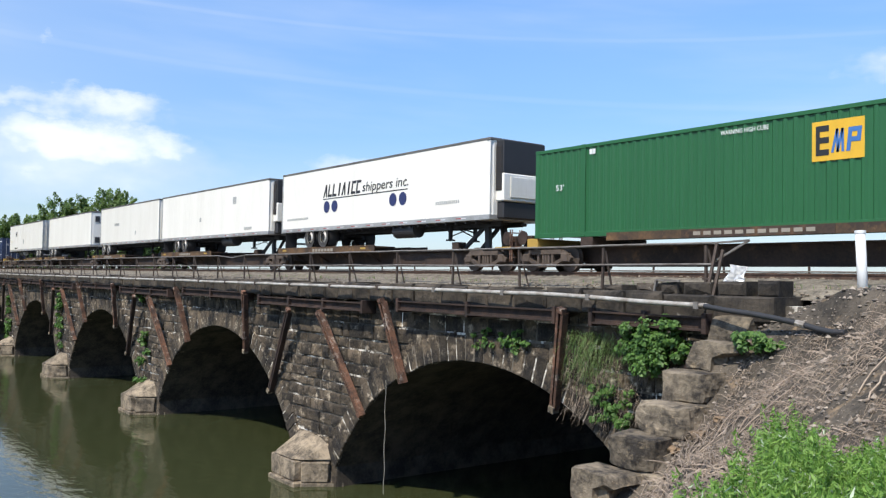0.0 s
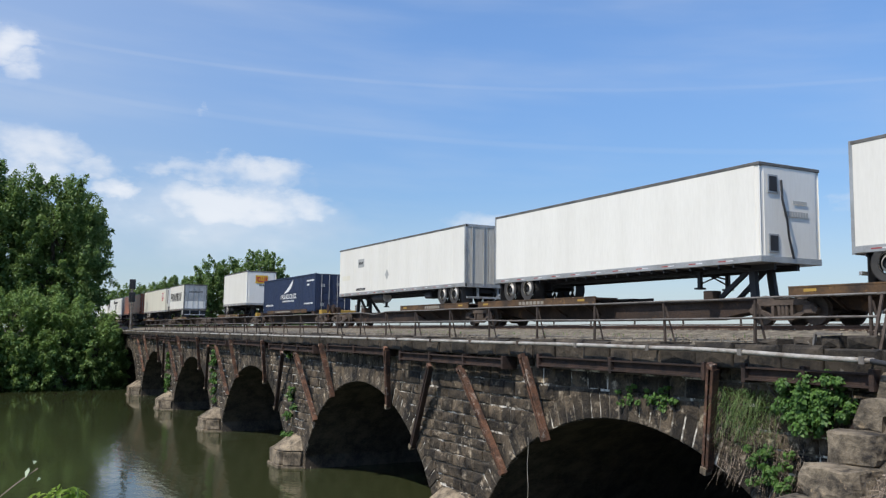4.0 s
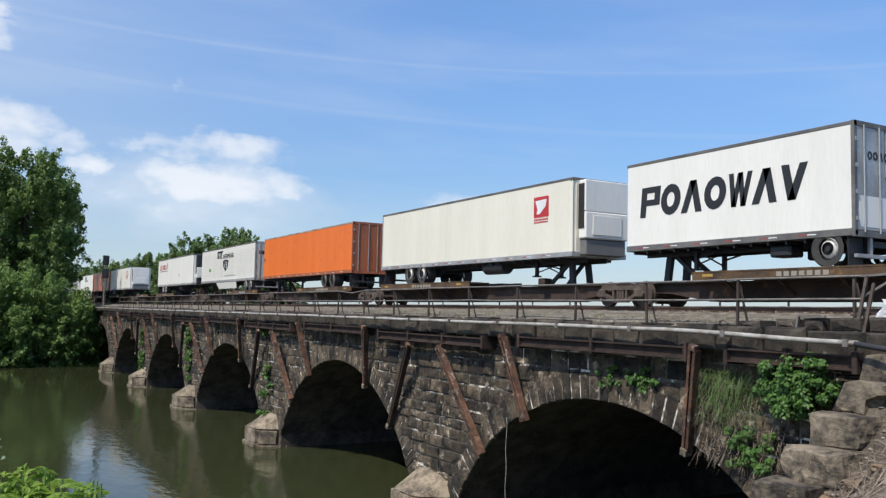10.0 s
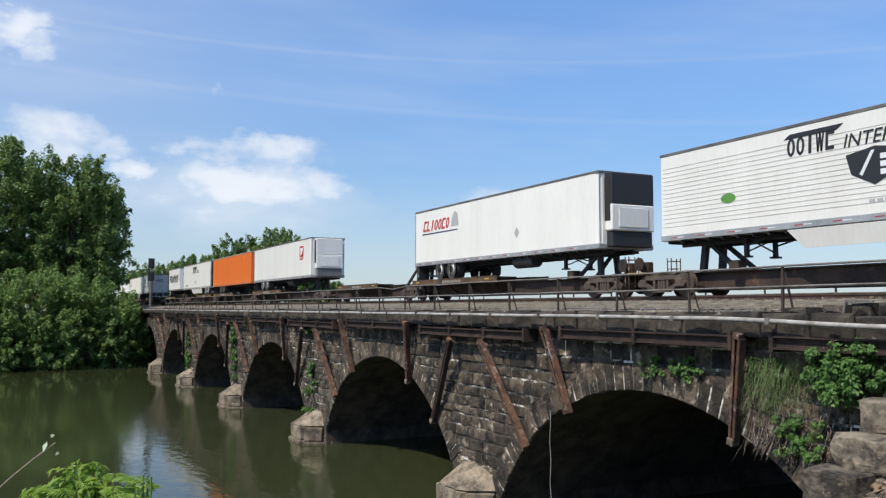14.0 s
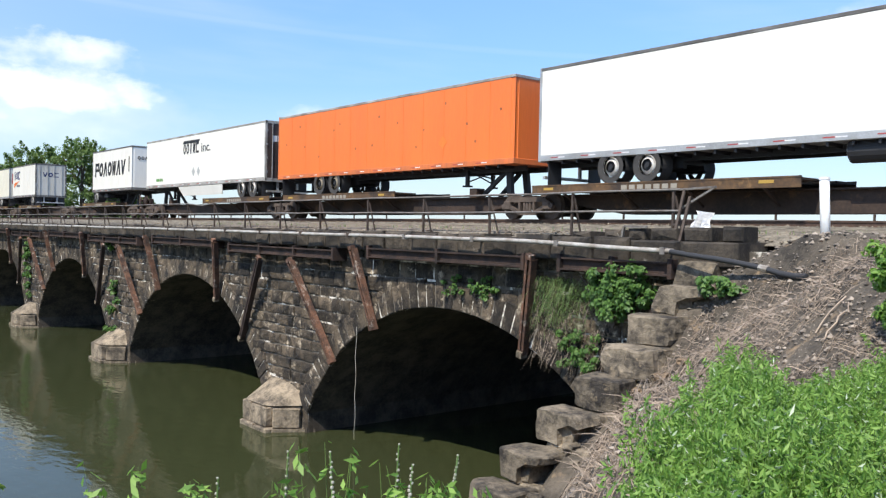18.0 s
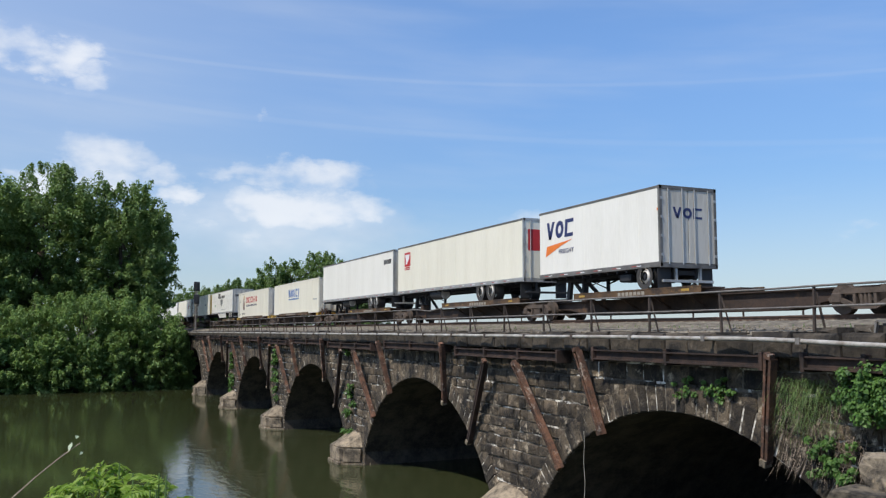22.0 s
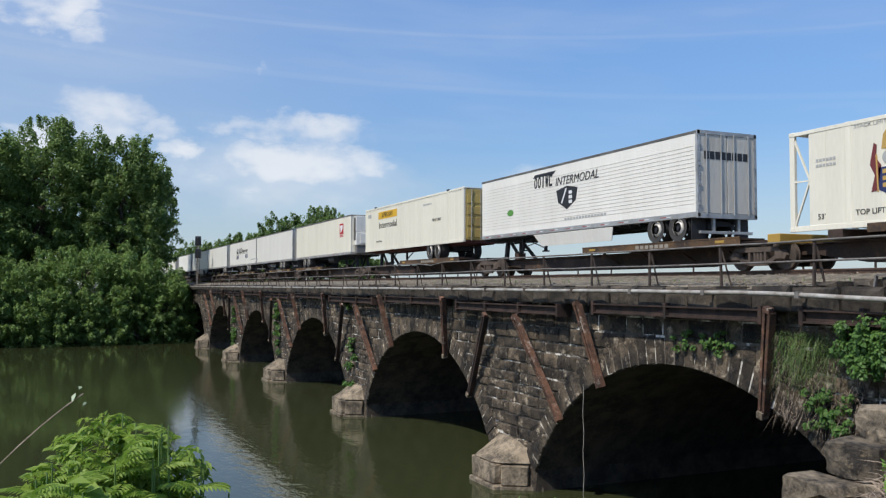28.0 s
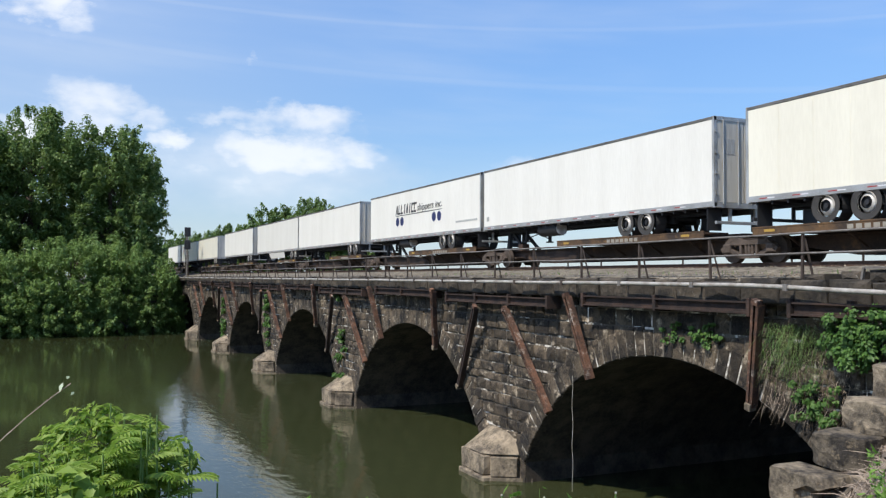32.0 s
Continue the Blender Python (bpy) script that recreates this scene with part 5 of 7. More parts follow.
def truck(parent, x):
    tr = shared("truck", "bolster", lambda bm: (box(bm, -0.22, 0.22, -1.0, 1.0, 9.55, 9.92, 0.03), rod(bm, (0, 0, 9.9), (0, 0, 10.05), 0.3, 12)), TRUCKIRON, parent, (x, 0, 0), "cast steel railcar truck")
    side = truck_meshes()
    for y in (-1.02, 1.02):
        shared("side_frame", ("sf", y), lambda bm: side(bm, y), TRUCKIRON, tr)
    for wx in (-0.9, 0.9):
        shared("wheelset", "wheelset", lambda bm: [(rod(bm, (0, s * 0.70, 9.64), (0, s * 0.83, 9.64), 0.42, 26), rod(bm, (0, s * 0.68, 9.64), (0, s * 0.71, 9.64), 0.455, 26), rod(bm, (0, s * 0.83, 9.64), (0, s * 0.98, 9.64), 0.13, 10)) for s in (-1, 1)] + [rod(bm, (0, -0.7, 9.64), (0, 0.7, 9.64), 0.08, 8)], TRUCKIRON, tr, (wx, 0, 0))
    return tr


def spine_car(u_r, u_l, hitch=None, pans=(), lead=False, tail=False, marks=True, box_car=False, seed=0, empty_stand=None):
    """One platform of an articulated flat: centre sill, wheel pans, trailer hitch and the truck at its leading end."""
    L = u_r - u_l
    ob = rolling("railcar", u_r, "brown articulated intermodal flatcar platform on steel trucks", "railcar", "railcars of the train")
    bm = bmesh.new()
    vs = []
    for y in (-0.34, 0.34):
        vs.append([bm.verts.new((x, y, z)) for x, z in ((0.3, 9.98), (0.3, 9.72), (-1.7, 9.66), (-3.4, 9.40), (-L + 3.4, 9.40), (-L + 1.7, 9.66), (-L - 0.3, 9.72), (-L - 0.3, 9.98))])
    bm.faces.new(vs[0])
    bm.faces.new(vs[1][::-1])
    for i in range(8):
        bm.faces.new((vs[0][i], vs[1][i], vs[1][(i + 1) % 8], vs[0][(i + 1) % 8]))
    bmesh.ops.recalc_face_normals(bm, faces=bm.faces)
    part("centre_sill", bm, CARSTEEL, ob)
    shared("sill_top_plate", ("tp", round(L, 1)), lambda bm: box(bm, -L + 0.2, -0.2, -0.48, 0.48, 9.98, 10.02), CARSTEEL, ob)
    for k, (a, b) in enumerate(pans):
        bm = bmesh.new()
        box(bm, a, b, -1.38, -0.35, 10.19, 10.245)
        box(bm, a, b, 0.35, 1.38, 10.19, 10.245)
        pn = part("wheel_pan", bm, CARSTEEL, ob)
        for y in (-1.38, 1.38):
            bm = bmesh.new()
            box(bm, a, b, y - 0.02, y + 0.02, 10.0, 10.27, 0.006)
            box(bm, a, b, y - 0.03, y + 0.03, 10.235, 10.285, 0.006)
            part("pan_rail", bm, OCHRE, pn, "rust-brown edge rail")
        for q in range(4):
            shared("pan_bracket", "bracket", lambda bm: (beam(bm, (0, -1.3, 10.14), (0, 1.3, 10.14), 0.09, 0.14), beam(bm, (0, -1.25, 10.1), (0, -0.35, 9.6), 0.06, 0.06)), CARSTEEL, pn, (a + (b - a) * (q + 0.5) / 4, 0, 0))
        for q in (0.08, 0.9):
            x = a + (b - a) * q
            bm = bmesh.new()
            box(bm, x - 0.2, x + 0.2, -1.408, -1.40, 10.12, 10.2)
            part("yellow_patch", bm, SAFETY, pn)
        if marks:
            bars("stencil_mark", 7, a + (b - a) * 0.4, a + (b - a) * 0.62, 10.07, 10.2, INK_DIM, pn, y=-1.407, gap=0.3)
    if hitch is not None:
        hx, s = hitch
        bm = bmesh.new()
        for y in (-0.42, 0.42):
            beam(bm, (hx, y * 0.9, FLOOR - 0.06), (hx + s * 0.12, y, 10.02), 0.16, 0.22, up=(1, 0, 0))
            beam(bm, (hx - s * 0.1, y * 0.8, FLOOR - 0.12), (hx - s * 1.35, y, 10.04), 0.10, 0.14)
        box(bm, hx - 0.45, hx + 0.45, -0.5, 0.5, FLOOR - 0.10, FLOOR - 0.045, 0.01)
        ht = part("trailer_hitch", bm, BLACK, ob, "black folding trailer hitch stand")
        bm = bmesh.new()
        box(bm, hx - s * 1.5 - 0.2, hx - s * 1.5 + 0.2, -0.75, -0.35, 9.98, 10.32, 0.02)
        part("hitch_box", bm, CARSTEEL, ht)
    if empty_stand is not None:
        x = empty_stand
        bm = bmesh.new()
        for y in (-0.4, 0.4):
            beam(bm, (x + 0.12, y, 11.15), (x - 0.1, y, 10.05), 0.14, 0.2, up=(1, 0, 0))
            beam(bm, (x, y, 11.1), (x - 1.55, y, 10.1), 0.1, 0.14)
        box(bm, x - 0.3, x + 0.45, -0.5, 0.5, 11.08, 11.17, 0.015)
        part("raised_hitch", bm, RUST_DARK, ob, "rusty empty hitch stand folded up")
    if box_car:
        for x in (-0.9, -L + 0.9, -L / 2 - 6.2, -L / 2 + 6.2):
            bm = bmesh.new()
            box(bm, x - 0.25, x + 0.25, -1.3, 1.3, 10.0, 10.30, 0.02)
            part("container_bolster", bm, SAFETY if x > -2 or x < -L + 2 else CARSTEEL, ob, "")
        bm = bmesh.new()
        box(bm, -L + 4.2, -3.6, -1.34, -1.28, 10.16, 10.40)
        part("side_sill", bm, OCHRE, ob, "ochre painted side sill")
        bm = bmesh.new()
        box(bm, -L / 2 - 2.6, -L / 2 + 1.8, -1.346, -1.33, 10.165, 10.395)
        part("stencil_panel", bm, CARSTEEL, ob)
        bars("stencil_mark", 11, -L / 2 - 2.2, -L / 2 + 1.4, 10.23, 10.33, INK_DIM, ob, y=-1.352, gap=0.3)
    truck(ob, 0.0 if not lead else -1.3)
    if tail:
        truck(ob, -L + 1.3)
    if lead or tail:
        for x, on in ((-0.15, lead), (-L + 0.15, tail)):
            if not on:
                continue
            bm = bmesh.new()
            rod(bm, (x, -1.05, 10.36), (x, -1.0, 10.36), 0.24, 18)
            rod(bm, (x, -1.0, 10.36), (x, -0.8, 10.36), 0.04, 6)
            box(bm, x - 0.22, x + 0.22, -0.82, -0.55, 10.05, 10.45, 0.03)
            part("handbrake", bm, RUST_DARK, ob)
            sg = 1 if x > -1 else -1
            for y in (-1.2, 1.2):
                shared("end_ladder", "endladder", lambda bm: [beam(bm, (0, d, 9.55), (0, d, 10.65), 0.03, 0.03) for d in (-0.22, 0.22)] + [beam(bm, (0, -0.22, zz), (0, 0.22, zz), 0.03, 0.03) for zz in (9.7, 9.98, 10.26, 10.54)], RUST, ob, (x + sg * 0.35, y * 0.82, 0))
            bm = bmesh.new()
            box(bm, x - 0.4, x + 0.4, -1.25, 1.25, 9.98, 10.06, 0.01)
            part("end_platform", bm, SAFETY if (seed % 2) else CARSTEEL, ob)
    return ob


def fuzzy(ob, lines):
    """Small unreadable stencilling near a trailer's edges."""
    for i, (x, z, w, h) in enumerate(lines):
        bars("small_print", max(3, int(w / 0.12)), x, x + w, z, z + h, INK_GREY, ob, gap=0.3)


def glyphs(name, kinds, x0, x1, z0, z1, material, parent, y=-1.306, gap=0.14, slant=0.0, label="", turn=0.0):
    """A line of plain shapes in a brand's colour: I bar, O ring, A and V wedges, D half disc, W double wedge, U hook, L foot."""
    z0, z1 = lowered(z0), lowered(z1)
    n = len(kinds)
    w = (x1 - x0) / n
    polys = []
    for i, k in enumerate(kinds):
        a, b = x0 + w * i, x0 + w * (i + 1 - gap)
        m, q, h = (a + b) / 2, (b - a), z1 - z0
        t = min(q * 0.30, h * 0.26)

        def quad(u0, v0, u1, v1):
            polys.append([(a + q * u0, z0 + h * v0), (a + q * u1, z0 + h * v0), (a + q * u1, z0 + h * v1), (a + q * u0, z0 + h * v1)])

        if k in "OD":
            N = 16
            ring = [(math.cos(2 * math.pi * j / N), math.sin(2 * math.pi * j / N)) for j in range(N + 1)]
            polys += [[(m + q / 2 * c0, z0 + h / 2 + h / 2 * s0), (m + q / 2 * c1, z0 + h / 2 + h / 2 * s1), (m + (q / 2 - t) * c1, z0 + h / 2 + (h / 2 - t) * s1), (m + (q / 2 - t) * c0, z0 + h / 2 + (h / 2 - t) * s0)] for (c0, s0), (c1, s1) in zip(ring, ring[1:])]
        elif k == "A":
            polys += [[(a, z0), (a + t, z0), (m + t * 0.5, z1), (m - t * 0.5, z1)], [(b - t, z0), (b, z0), (m + t * 0.5, z1), (m - t * 0.5, z1 - 0.002)]]
        elif k == "V":
            polys += [[(m - t * 0.5, z0), (m + t * 0.5, z0), (a + t, z1), (a, z1)], [(m - t * 0.5, z0 + 0.002), (m + t * 0.5, z0), (b, z1), (b - t, z1)]]
        elif k in "WM":
            for outer, inner in ((0.1, 0.3), (0.5, 0.3), (0.5, 0.7), (0.9, 0.7)):
                lo, hi = (inner, outer) if k == "W" else (outer, inner)
                g = 0.10
                polys.append([(a + q * (lo - g), z0), (a + q * (lo + g), z0), (a + q * (hi + g), z1), (a + q * (hi - g), z1)])
        elif k in "UEP":
            quad(0, 0, t / q, 1)
            for y0 in ((0.0, 0.41, 0.8) if k == "E" else (0.38, 0.8) if k == "P" else (0.0, 0.8)):
                quad(t / q, y0, 1.0, y0 + 0.2)
            if k == "P":
                quad(1 - t / q, 0.58, 1.0, 0.8)
        elif k == "L":
            quad(0, 0, t / q, 1)
            quad(t / q, 0, 1, 0.2)
        else:
            polys.append([(m - t * 0.6, z0), (m + t * 0.6, z0), (m + t * 0.6, z1), (m - t * 0.6, z1)])
    bm = bmesh.new()
    for pts in polys:
        pts = [(p + slant * (z - z0), z) for p, z in pts]
        fr = [bm.verts.new((p, y, z) if not turn else (y, p, z)) for p, z in pts]
        bk = [bm.verts.new((p, y + 0.006, z) if not turn else (y - 0.006, p, z)) for p, z in pts]
        bm.faces.new(fr)
        bm.faces.new(bk[::-1])
        for j in range(len(pts)):
            bm.faces.new((fr[j], bk[j], bk[(j + 1) % len(pts)], fr[(j + 1) % len(pts)]))
    bmesh.ops.recalc_face_normals(bm, faces=bm.faces)
    ob = part(name, bm, material, parent, label)
    ob["kind"] = "stuff"
    return ob


def two_discs(ob, x, z):
    for d in (-0.36, 0.36):
        disc("blue_spot", x + d, z, 0.27, INK_BLUE, ob)


def alliance_marks(ob, x0):
    glyphs("brand_shape", "ALLIAIUU", x0, x0 + 3.3, 12.70, 13.28, INK, ob, slant=0.2)
    words("lettering", "shippers inc.", x0 + 3.45, x0 + 6.95, 12.62, 13.15, INK, ob, 0.15)
    bars("underline", 1, x0, x0 + 6.9, 12.60, 12.64, INK, ob, gap=0.0)
    two_discs(ob, x0 + 0.7, 12.25)
    two_discs(ob, x0 + 6.2, 12.25)


def prime_marks(ob):
    glyphs("brand_shape", "DDIWU", -10.85, -9.25, 13.2, 13.72, INK, ob, slant=0.05)
    bars("brand_shadow", 1, -10.95, -9.2, 13.70, 13.84, INK, ob, slant=1.5, gap=0.0)
    words("lettering", "INTERMODAL", -9.0, -5.75, 13.16, 13.52, INK, ob, 0.25)
    polygon("shield", [(-8.95, 12.95), (-8.1, 13.08), (-7.28, 12.95), (-7.42, 12.42), (-8.12, 12.08), (-8.8, 12.42)], INK, ob)
    polygon("shield_line", [(-8.55, 12.4), (-8.47, 12.35), (-8.1, 12.98), (-8.2, 12.98)], INK_WHITE, ob, -1.314)
    for q in range(3):
        bars("shield_bar", 1, -7.95, -7.7, 12.32 + 0.2 * q, 12.46 + 0.2 * q, INK_WHITE, ob, gap=0.0, y=-1.314)
    disc("green_badge", -13.1, 12.3, 0.15, INK_GREEN, ob, 2.0)
    bars("web_address", 14, -8.3, -5.2, 11.62, 11.72, INK_GREY, ob, gap=0.25)
    bars("door_brand_bar", 8, -1.0, 0.95, 13.15, 13.42, INK, ob, y=0.038, turn=90)


def red_badge(ob, x, z0=12.55, z1=13.58):
    bars("red_badge", 1, x - 0.48, x + 0.48, z0 + 0.22, z1, INK_RED, ob, gap=0.0)
    polygon("badge_arrow", [(x - 0.38, z1 - 0.15), (x + 0.36, z1 - 0.12), (x + 0.3, z1 - 0.4), (x - 0.1, z0 + 0.34), (x - 0.3, z0 + 0.36), (x - 0.22, z1 - 0.5)], INK_WHITE, ob, -1.314)
    bars("badge_words", 9, x - 0.46, x + 0.46, z0 + 0.1, z0 + 0.17, INK_RED, ob, gap=0.25)
    bars("badge_words", 9, x - 0.46, x + 0.46, z0, z0 + 0.06, INK_RED, ob, gap=0.25)


def roadway_marks(ob, x0, x1):
    glyphs("brand_shape", "POADWAV", x0, x1, 12.25, 13.24, INK, ob, slant=0.1, gap=0.06)


# the load, in order of passing
o = container("container", -4.32, 16.15, 10.3, 2.9, GREEN_T, "bright green corrugated 53-foot container on a flatcar", doors=False, posts=(-14.0, -2.1))
bars("yellow_panel", 1, -6.46, -5.18, 12.02, 12.98, INK_YELLOW, o, gap=0.0, y=-1.292)
glyphs("brand_shape", "E", -6.36, -5.98, 12.15, 12.87, INK, o, y=-1.299)
glyphs("brand_shape", "MP", -5.98, -5.24, 12.2, 12.76, INK_MID, o, slant=0.1, y=-1.299)
words("lettering", "WARNING HIGH CUBE", -9.03, -7.62, 12.98, 13.1, INK_WHITE, o, y=-1.292)
words("lettering", "53'", -15.2, -14.85, 11.93, 12.12, INK_WHITE, o, y=-1.292)
bars("small_print", 4, -13.75, -13.5, 12.98, 13.14, INK_WHITE, o, y=-1.292)
polygon("white_diamond", [(-4.6, 12.5), (-4.2, 12.9), (-3.8, 12.5), (-4.2, 12.1)], INK_WHITE, o, -1.292)

o = trailer("trailer", -22.83, 16.15, 1, WHITE_T, "white reefer trailer with black lettering and blue spots", seams=0, reefer=True, tank=True)
alliance_marks(o, -12.0)
fuzzy(o, [(-15.6, 11.75, 2.2, 0.1), (-3.2, 11.85, 1.5, 0.12)])
o = trailer("trailer", -40.6, 16.15, 1, WHITE_T, "plain white reefer trailer with small dark badge", seams=0, reefer=True, tank=True)
bars("dark_badge", 2, -4.6, -4.1, 13.0, 13.4, INK_GREY, o, gap=0.1)
fuzzy(o, [(-9.5, 12.2, 0.3, 0.25), (-3.0, 11.5, 1.0, 0.15)])
o = trailer("trailer", -57.5, 13.72, 1, WHITE_T, "plain off-white trailer with two small vent doors on its nose", seams=0, vents=True, axles=(0.95, 2.24))
fuzzy(o, [(-10, 12.6, 1.2, 0.2), (-5, 11.8, 0.2, 0.3)])
o = trailer("trailer", -74.2, 14.63, 1, WHITE_T, "off-white trailer with vent doors and black hose on its nose", seams=0, vents=True, axles=(1.2, 2.5))
o = trailer("trailer", -91.58, 16.15, -1, WHITE_T, "white trailer with panel seams and grey rails", tank=True)
bars("grey_badge", 1, -13.05, -12.15, 12.82, 13.32, INK_GREY, o, gap=0.0)
bars("badge_words", 5, -12.95, -12.25, 13.0, 13.14, INK, o, gap=0.3, y=-1.314)
bars("faded_patch", 2, -15.6, -14.3, 12.14, 12.42, CREAM_T, o, gap=0.08)
bars("fleet_marking", 9, -13.3, -11.9, 11.44, 11.58, INK, o, gap=0.3)
polygon("diamond_placard", [(-9.1, 12.2), (-8.85, 12.5), (-8.6, 12.2), (-8.85, 11.9)], INK_GREY, o)

o = container("container", -112.25, 12.19, 10.24, 2.58, NAVY_T, "dark navy corrugated container with white lettering and doors")
polygon("white_wing", [(-7.0, 11.74), (-6.3, 12.0), (-5.5, 12.4), (-4.8, 12.72), (-4.95, 12.4), (-5.3, 12.1), (-5.9, 11.86), (-6.5, 11.78)], INK_WHITE, o, -1.294)
glyphs("brand_shape", "IVLLOUIUIIUU", -7.8, -4.0, 11.34, 11.68, INK_WHITE, o, y=-1.294)
bars("small_print", 10, -7.2, -4.5, 11.1, 11.22, INK_WHITE, o, gap=0.35, y=-1.294)
bars("small_print", 7, -1.75, -0.3, 12.42, 12.54, INK_WHITE, o, gap=0.2, y=-1.294)
bars("small_print", 2, -1.7, -1.2, 12.15, 12.27, INK_WHITE, o, gap=0.2, y=-1.294)
bars("small_print", 12, -2.3, -0.4, 10.86, 10.95, INK_WHITE, o, gap=0.25, y=-1.294)
bars("small_print", 6, -11.5, -9.6, 10.86, 10.98, INK_WHITE, o, gap=0.3, y=-1.294)
for yy, zz, ww in ((-0.9, 12.0, 0.3), (0.25, 12.1, 0.3), (0.7, 11.7, 0.3), (-0.9, 10.7, 0.25)):
    bars("door_print", 3, yy, yy + ww, zz, zz + 0.22, INK_GREY, o, y=0.036, turn=90)

o = trailer("trailer", -129.73, 8.0, 1, WHITE_T, "short white trailer with a red sign on its nose", tandem=False, seams=0, axles=(1.35,))
bars("nose_sign", 1, -0.55, 0.55, 13.05, 13.75, INK_YELLOW, o, y=0.012, gap=0.0, turn=90)
glyphs("nose_brand_shape", "VULLOW", -0.48, 0.50, 13.18, 13.62, INK_RED, o, y=0.020, turn=90)
bars("small_print", 2, -8.3, -7.8, 11.55, 11.8, INK_GREY, o)
bars("small_print", 3, -0.2, 0.25, 12.85, 12.95, INK, o, y=0.012, turn=90)

o = trailer("trailer", -156.42, 8.4, -1, WHITE_T, "short white trailer with bold black lettering and grey doors", tandem=False, seams=1.2, door=ALU, axles=(0.75,), rail_mat=TOPRAIL)
roadway_marks(o, -7.75, -1.35)
glyphs("door_brand_shape", "DOADWAV", -0.75, 0.85, 13.15, 13.38, INK, o, y=0.038, turn=90)
bars("door_print", 6, -0.4, 0.4, 12.75, 12.85, INK_GREY, o, y=0.038, turn=90)
bars("door_patch", 1, -1.1, 1.1, 11.4, 12.2, WHITE_T, o, y=0.036, gap=0.0, turn=90)
o = trailer("trailer", -167.76, 16.15, 1, CREAM_T, "cream reefer trailer with a small red badge", reefer="white", tank=True, seams=0, axles=(3.2, 4.5))
red_badge(o, -1.95)
# door darker than the side: grime, plus shading of the end painted in
o = trailer("trailer", -187.94, 16.15, -1, ORANGE_T, "bright orange trailer with faint panel seams", door=ORANGE_D, rail_mat=ORANGE_D, axles=(2.84, 4.15), rim=RIM_TAN)
words("lettering", "53'", -16.05, -15.75, 12.45, 12.65, INK, o)
for q in range(18):
    disc("dent", -15.5 + 0.87 * q + 0.3 * math.sin(q * 2.7), 12.8 + 0.7 * math.sin(q * 1.9 + 1.0), 0.035, ORANGE_D, o)
o = trailer("trailer", -206.33, 16.15, -1, WHITE_T, "white ribbed trailer with black lettering and side skirt", ribs="flat", skirt=WHITE_T, seam_mat=DOOR_W)
prime_marks(o)
o = trailer("trailer", -225.88, 16.15, 1, WHITE_T, "white reefer trailer with slanted dark red lettering", seams=0, reefer=True, tank=True)
glyphs("brand_shape", "ULIDDUD", -15.2, -12.2, 12.95, 13.5, INK_RED, o, slant=0.3)
polygon("ship_mark", [(-12.0, 13.0), (-11.2, 13.0), (-11.3, 13.6), (-11.6, 13.75), (-11.9, 13.4)], INK_GREY, o)
bars("underline", 1, -15.3, -11.3, 12.78, 12.84, INK_BLUE, o, gap=0.0)
polygon("diamond_placard", [(-6.0, 12.2), (-5.8, 12.45), (-5.6, 12.2), (-5.8, 11.95)], INK_GREY, o)
o = trailer("trailer", -260.04, 16.15, 1, WHITE_T, "white reefer trailer with a red square badge", seams=0, reefer="white", tank=True)
red_badge(o, -2.3)
o = trailer("trailer", -277.37, 16.15, 1, ORANGE_T, "long orange trailer with faded panels and rivets", door=ORANGE_D, rail_mat=ORANGE_R, axles=(3.75, 5.0), rim=RIM_TAN)
for q in range(16):
    disc("dent", -15.4 + 0.98 * q + 0.3 * math.sin(q * 2.1), 12.75 + 0.75 * math.sin(q * 1.7), 0.045, ORANGE_D, o)
polygon("diamond_placard", [(-4.0, 12.1), (-3.75, 12.35), (-3.5, 12.1), (-3.75, 11.85)], INK_ORANGE, o)
o = trailer("trailer", -294.97, 16.15, -1, WHITE_T, "white trailer with black block lettering and side skirt", seams=0, skirt=WHITE_T, door=surface("dark_brown_door", (0.085, 0.055, 0.045), (0.03, 0.022, 0.02), 0.6, 0, 1.0, 16.0, 0.05, 0.8), rail_mat=GREYRAIL, axles=(1.27, 2.53))
glyphs("brand_shape", "DDIWU", -10.2, -7.95, 13.0, 13.6, INK, o, slant=0.05)
bars("brand_shadow", 1, -10.3, -8.0, 13.6, 13.76, INK, o, slant=1.2, gap=0.0)
words("lettering", "inc.", -7.6, -6.4, 13.02, 13.5, INK, o)
for q in (-8.7, -8.0):
    polygon("diamond_placard", [(q - 0.22, 11.95), (q, 12.22), (q + 0.22, 11.95), (q, 11.68)], INK_GREY, o)
bars("door_brand_bar", 5, -0.9, 0.6, 13.1, 13.4, INK_WHITE, o, y=0.038, turn=90)
bars("small_green_mark", 4, -14.4, -13.3, 11.55, 11.72, INK_GREEN, o, gap=0.2)
o = trailer("trailer", -313.9, 8.25, 1, WHITE_T, "short white trailer with bold black lettering", tandem=False, seams=1.2, rail_mat=TOPRAIL)
roadway_marks(o, -7.7, -1.2)
glyphs("nose_brand_shape", "DOADWAV", -0.9, 0.8, 13.2, 13.42, INK, o, y=0.012, turn=90)
bars("side_vent", 1, -0.55, -0.4, 12.4, 13.4, INK, o, gap=0.0)
o = trailer("trailer", -338.64, 8.4, -1, WHITE_T, "short white trailer with blue lettering and orange swoosh", tandem=False, seams=1.2, rail_mat=TOPRAIL)
glyphs("brand_shape", "VDU", -7.8, -5.55, 12.85, 13.6, INK_BLUE, o, slant=0.1)
polygon("orange_swoosh", [(-7.85, 12.1), (-7.75, 12.55), (-5.7, 12.72), (-6.6, 12.5)], INK_ORANGE, o)
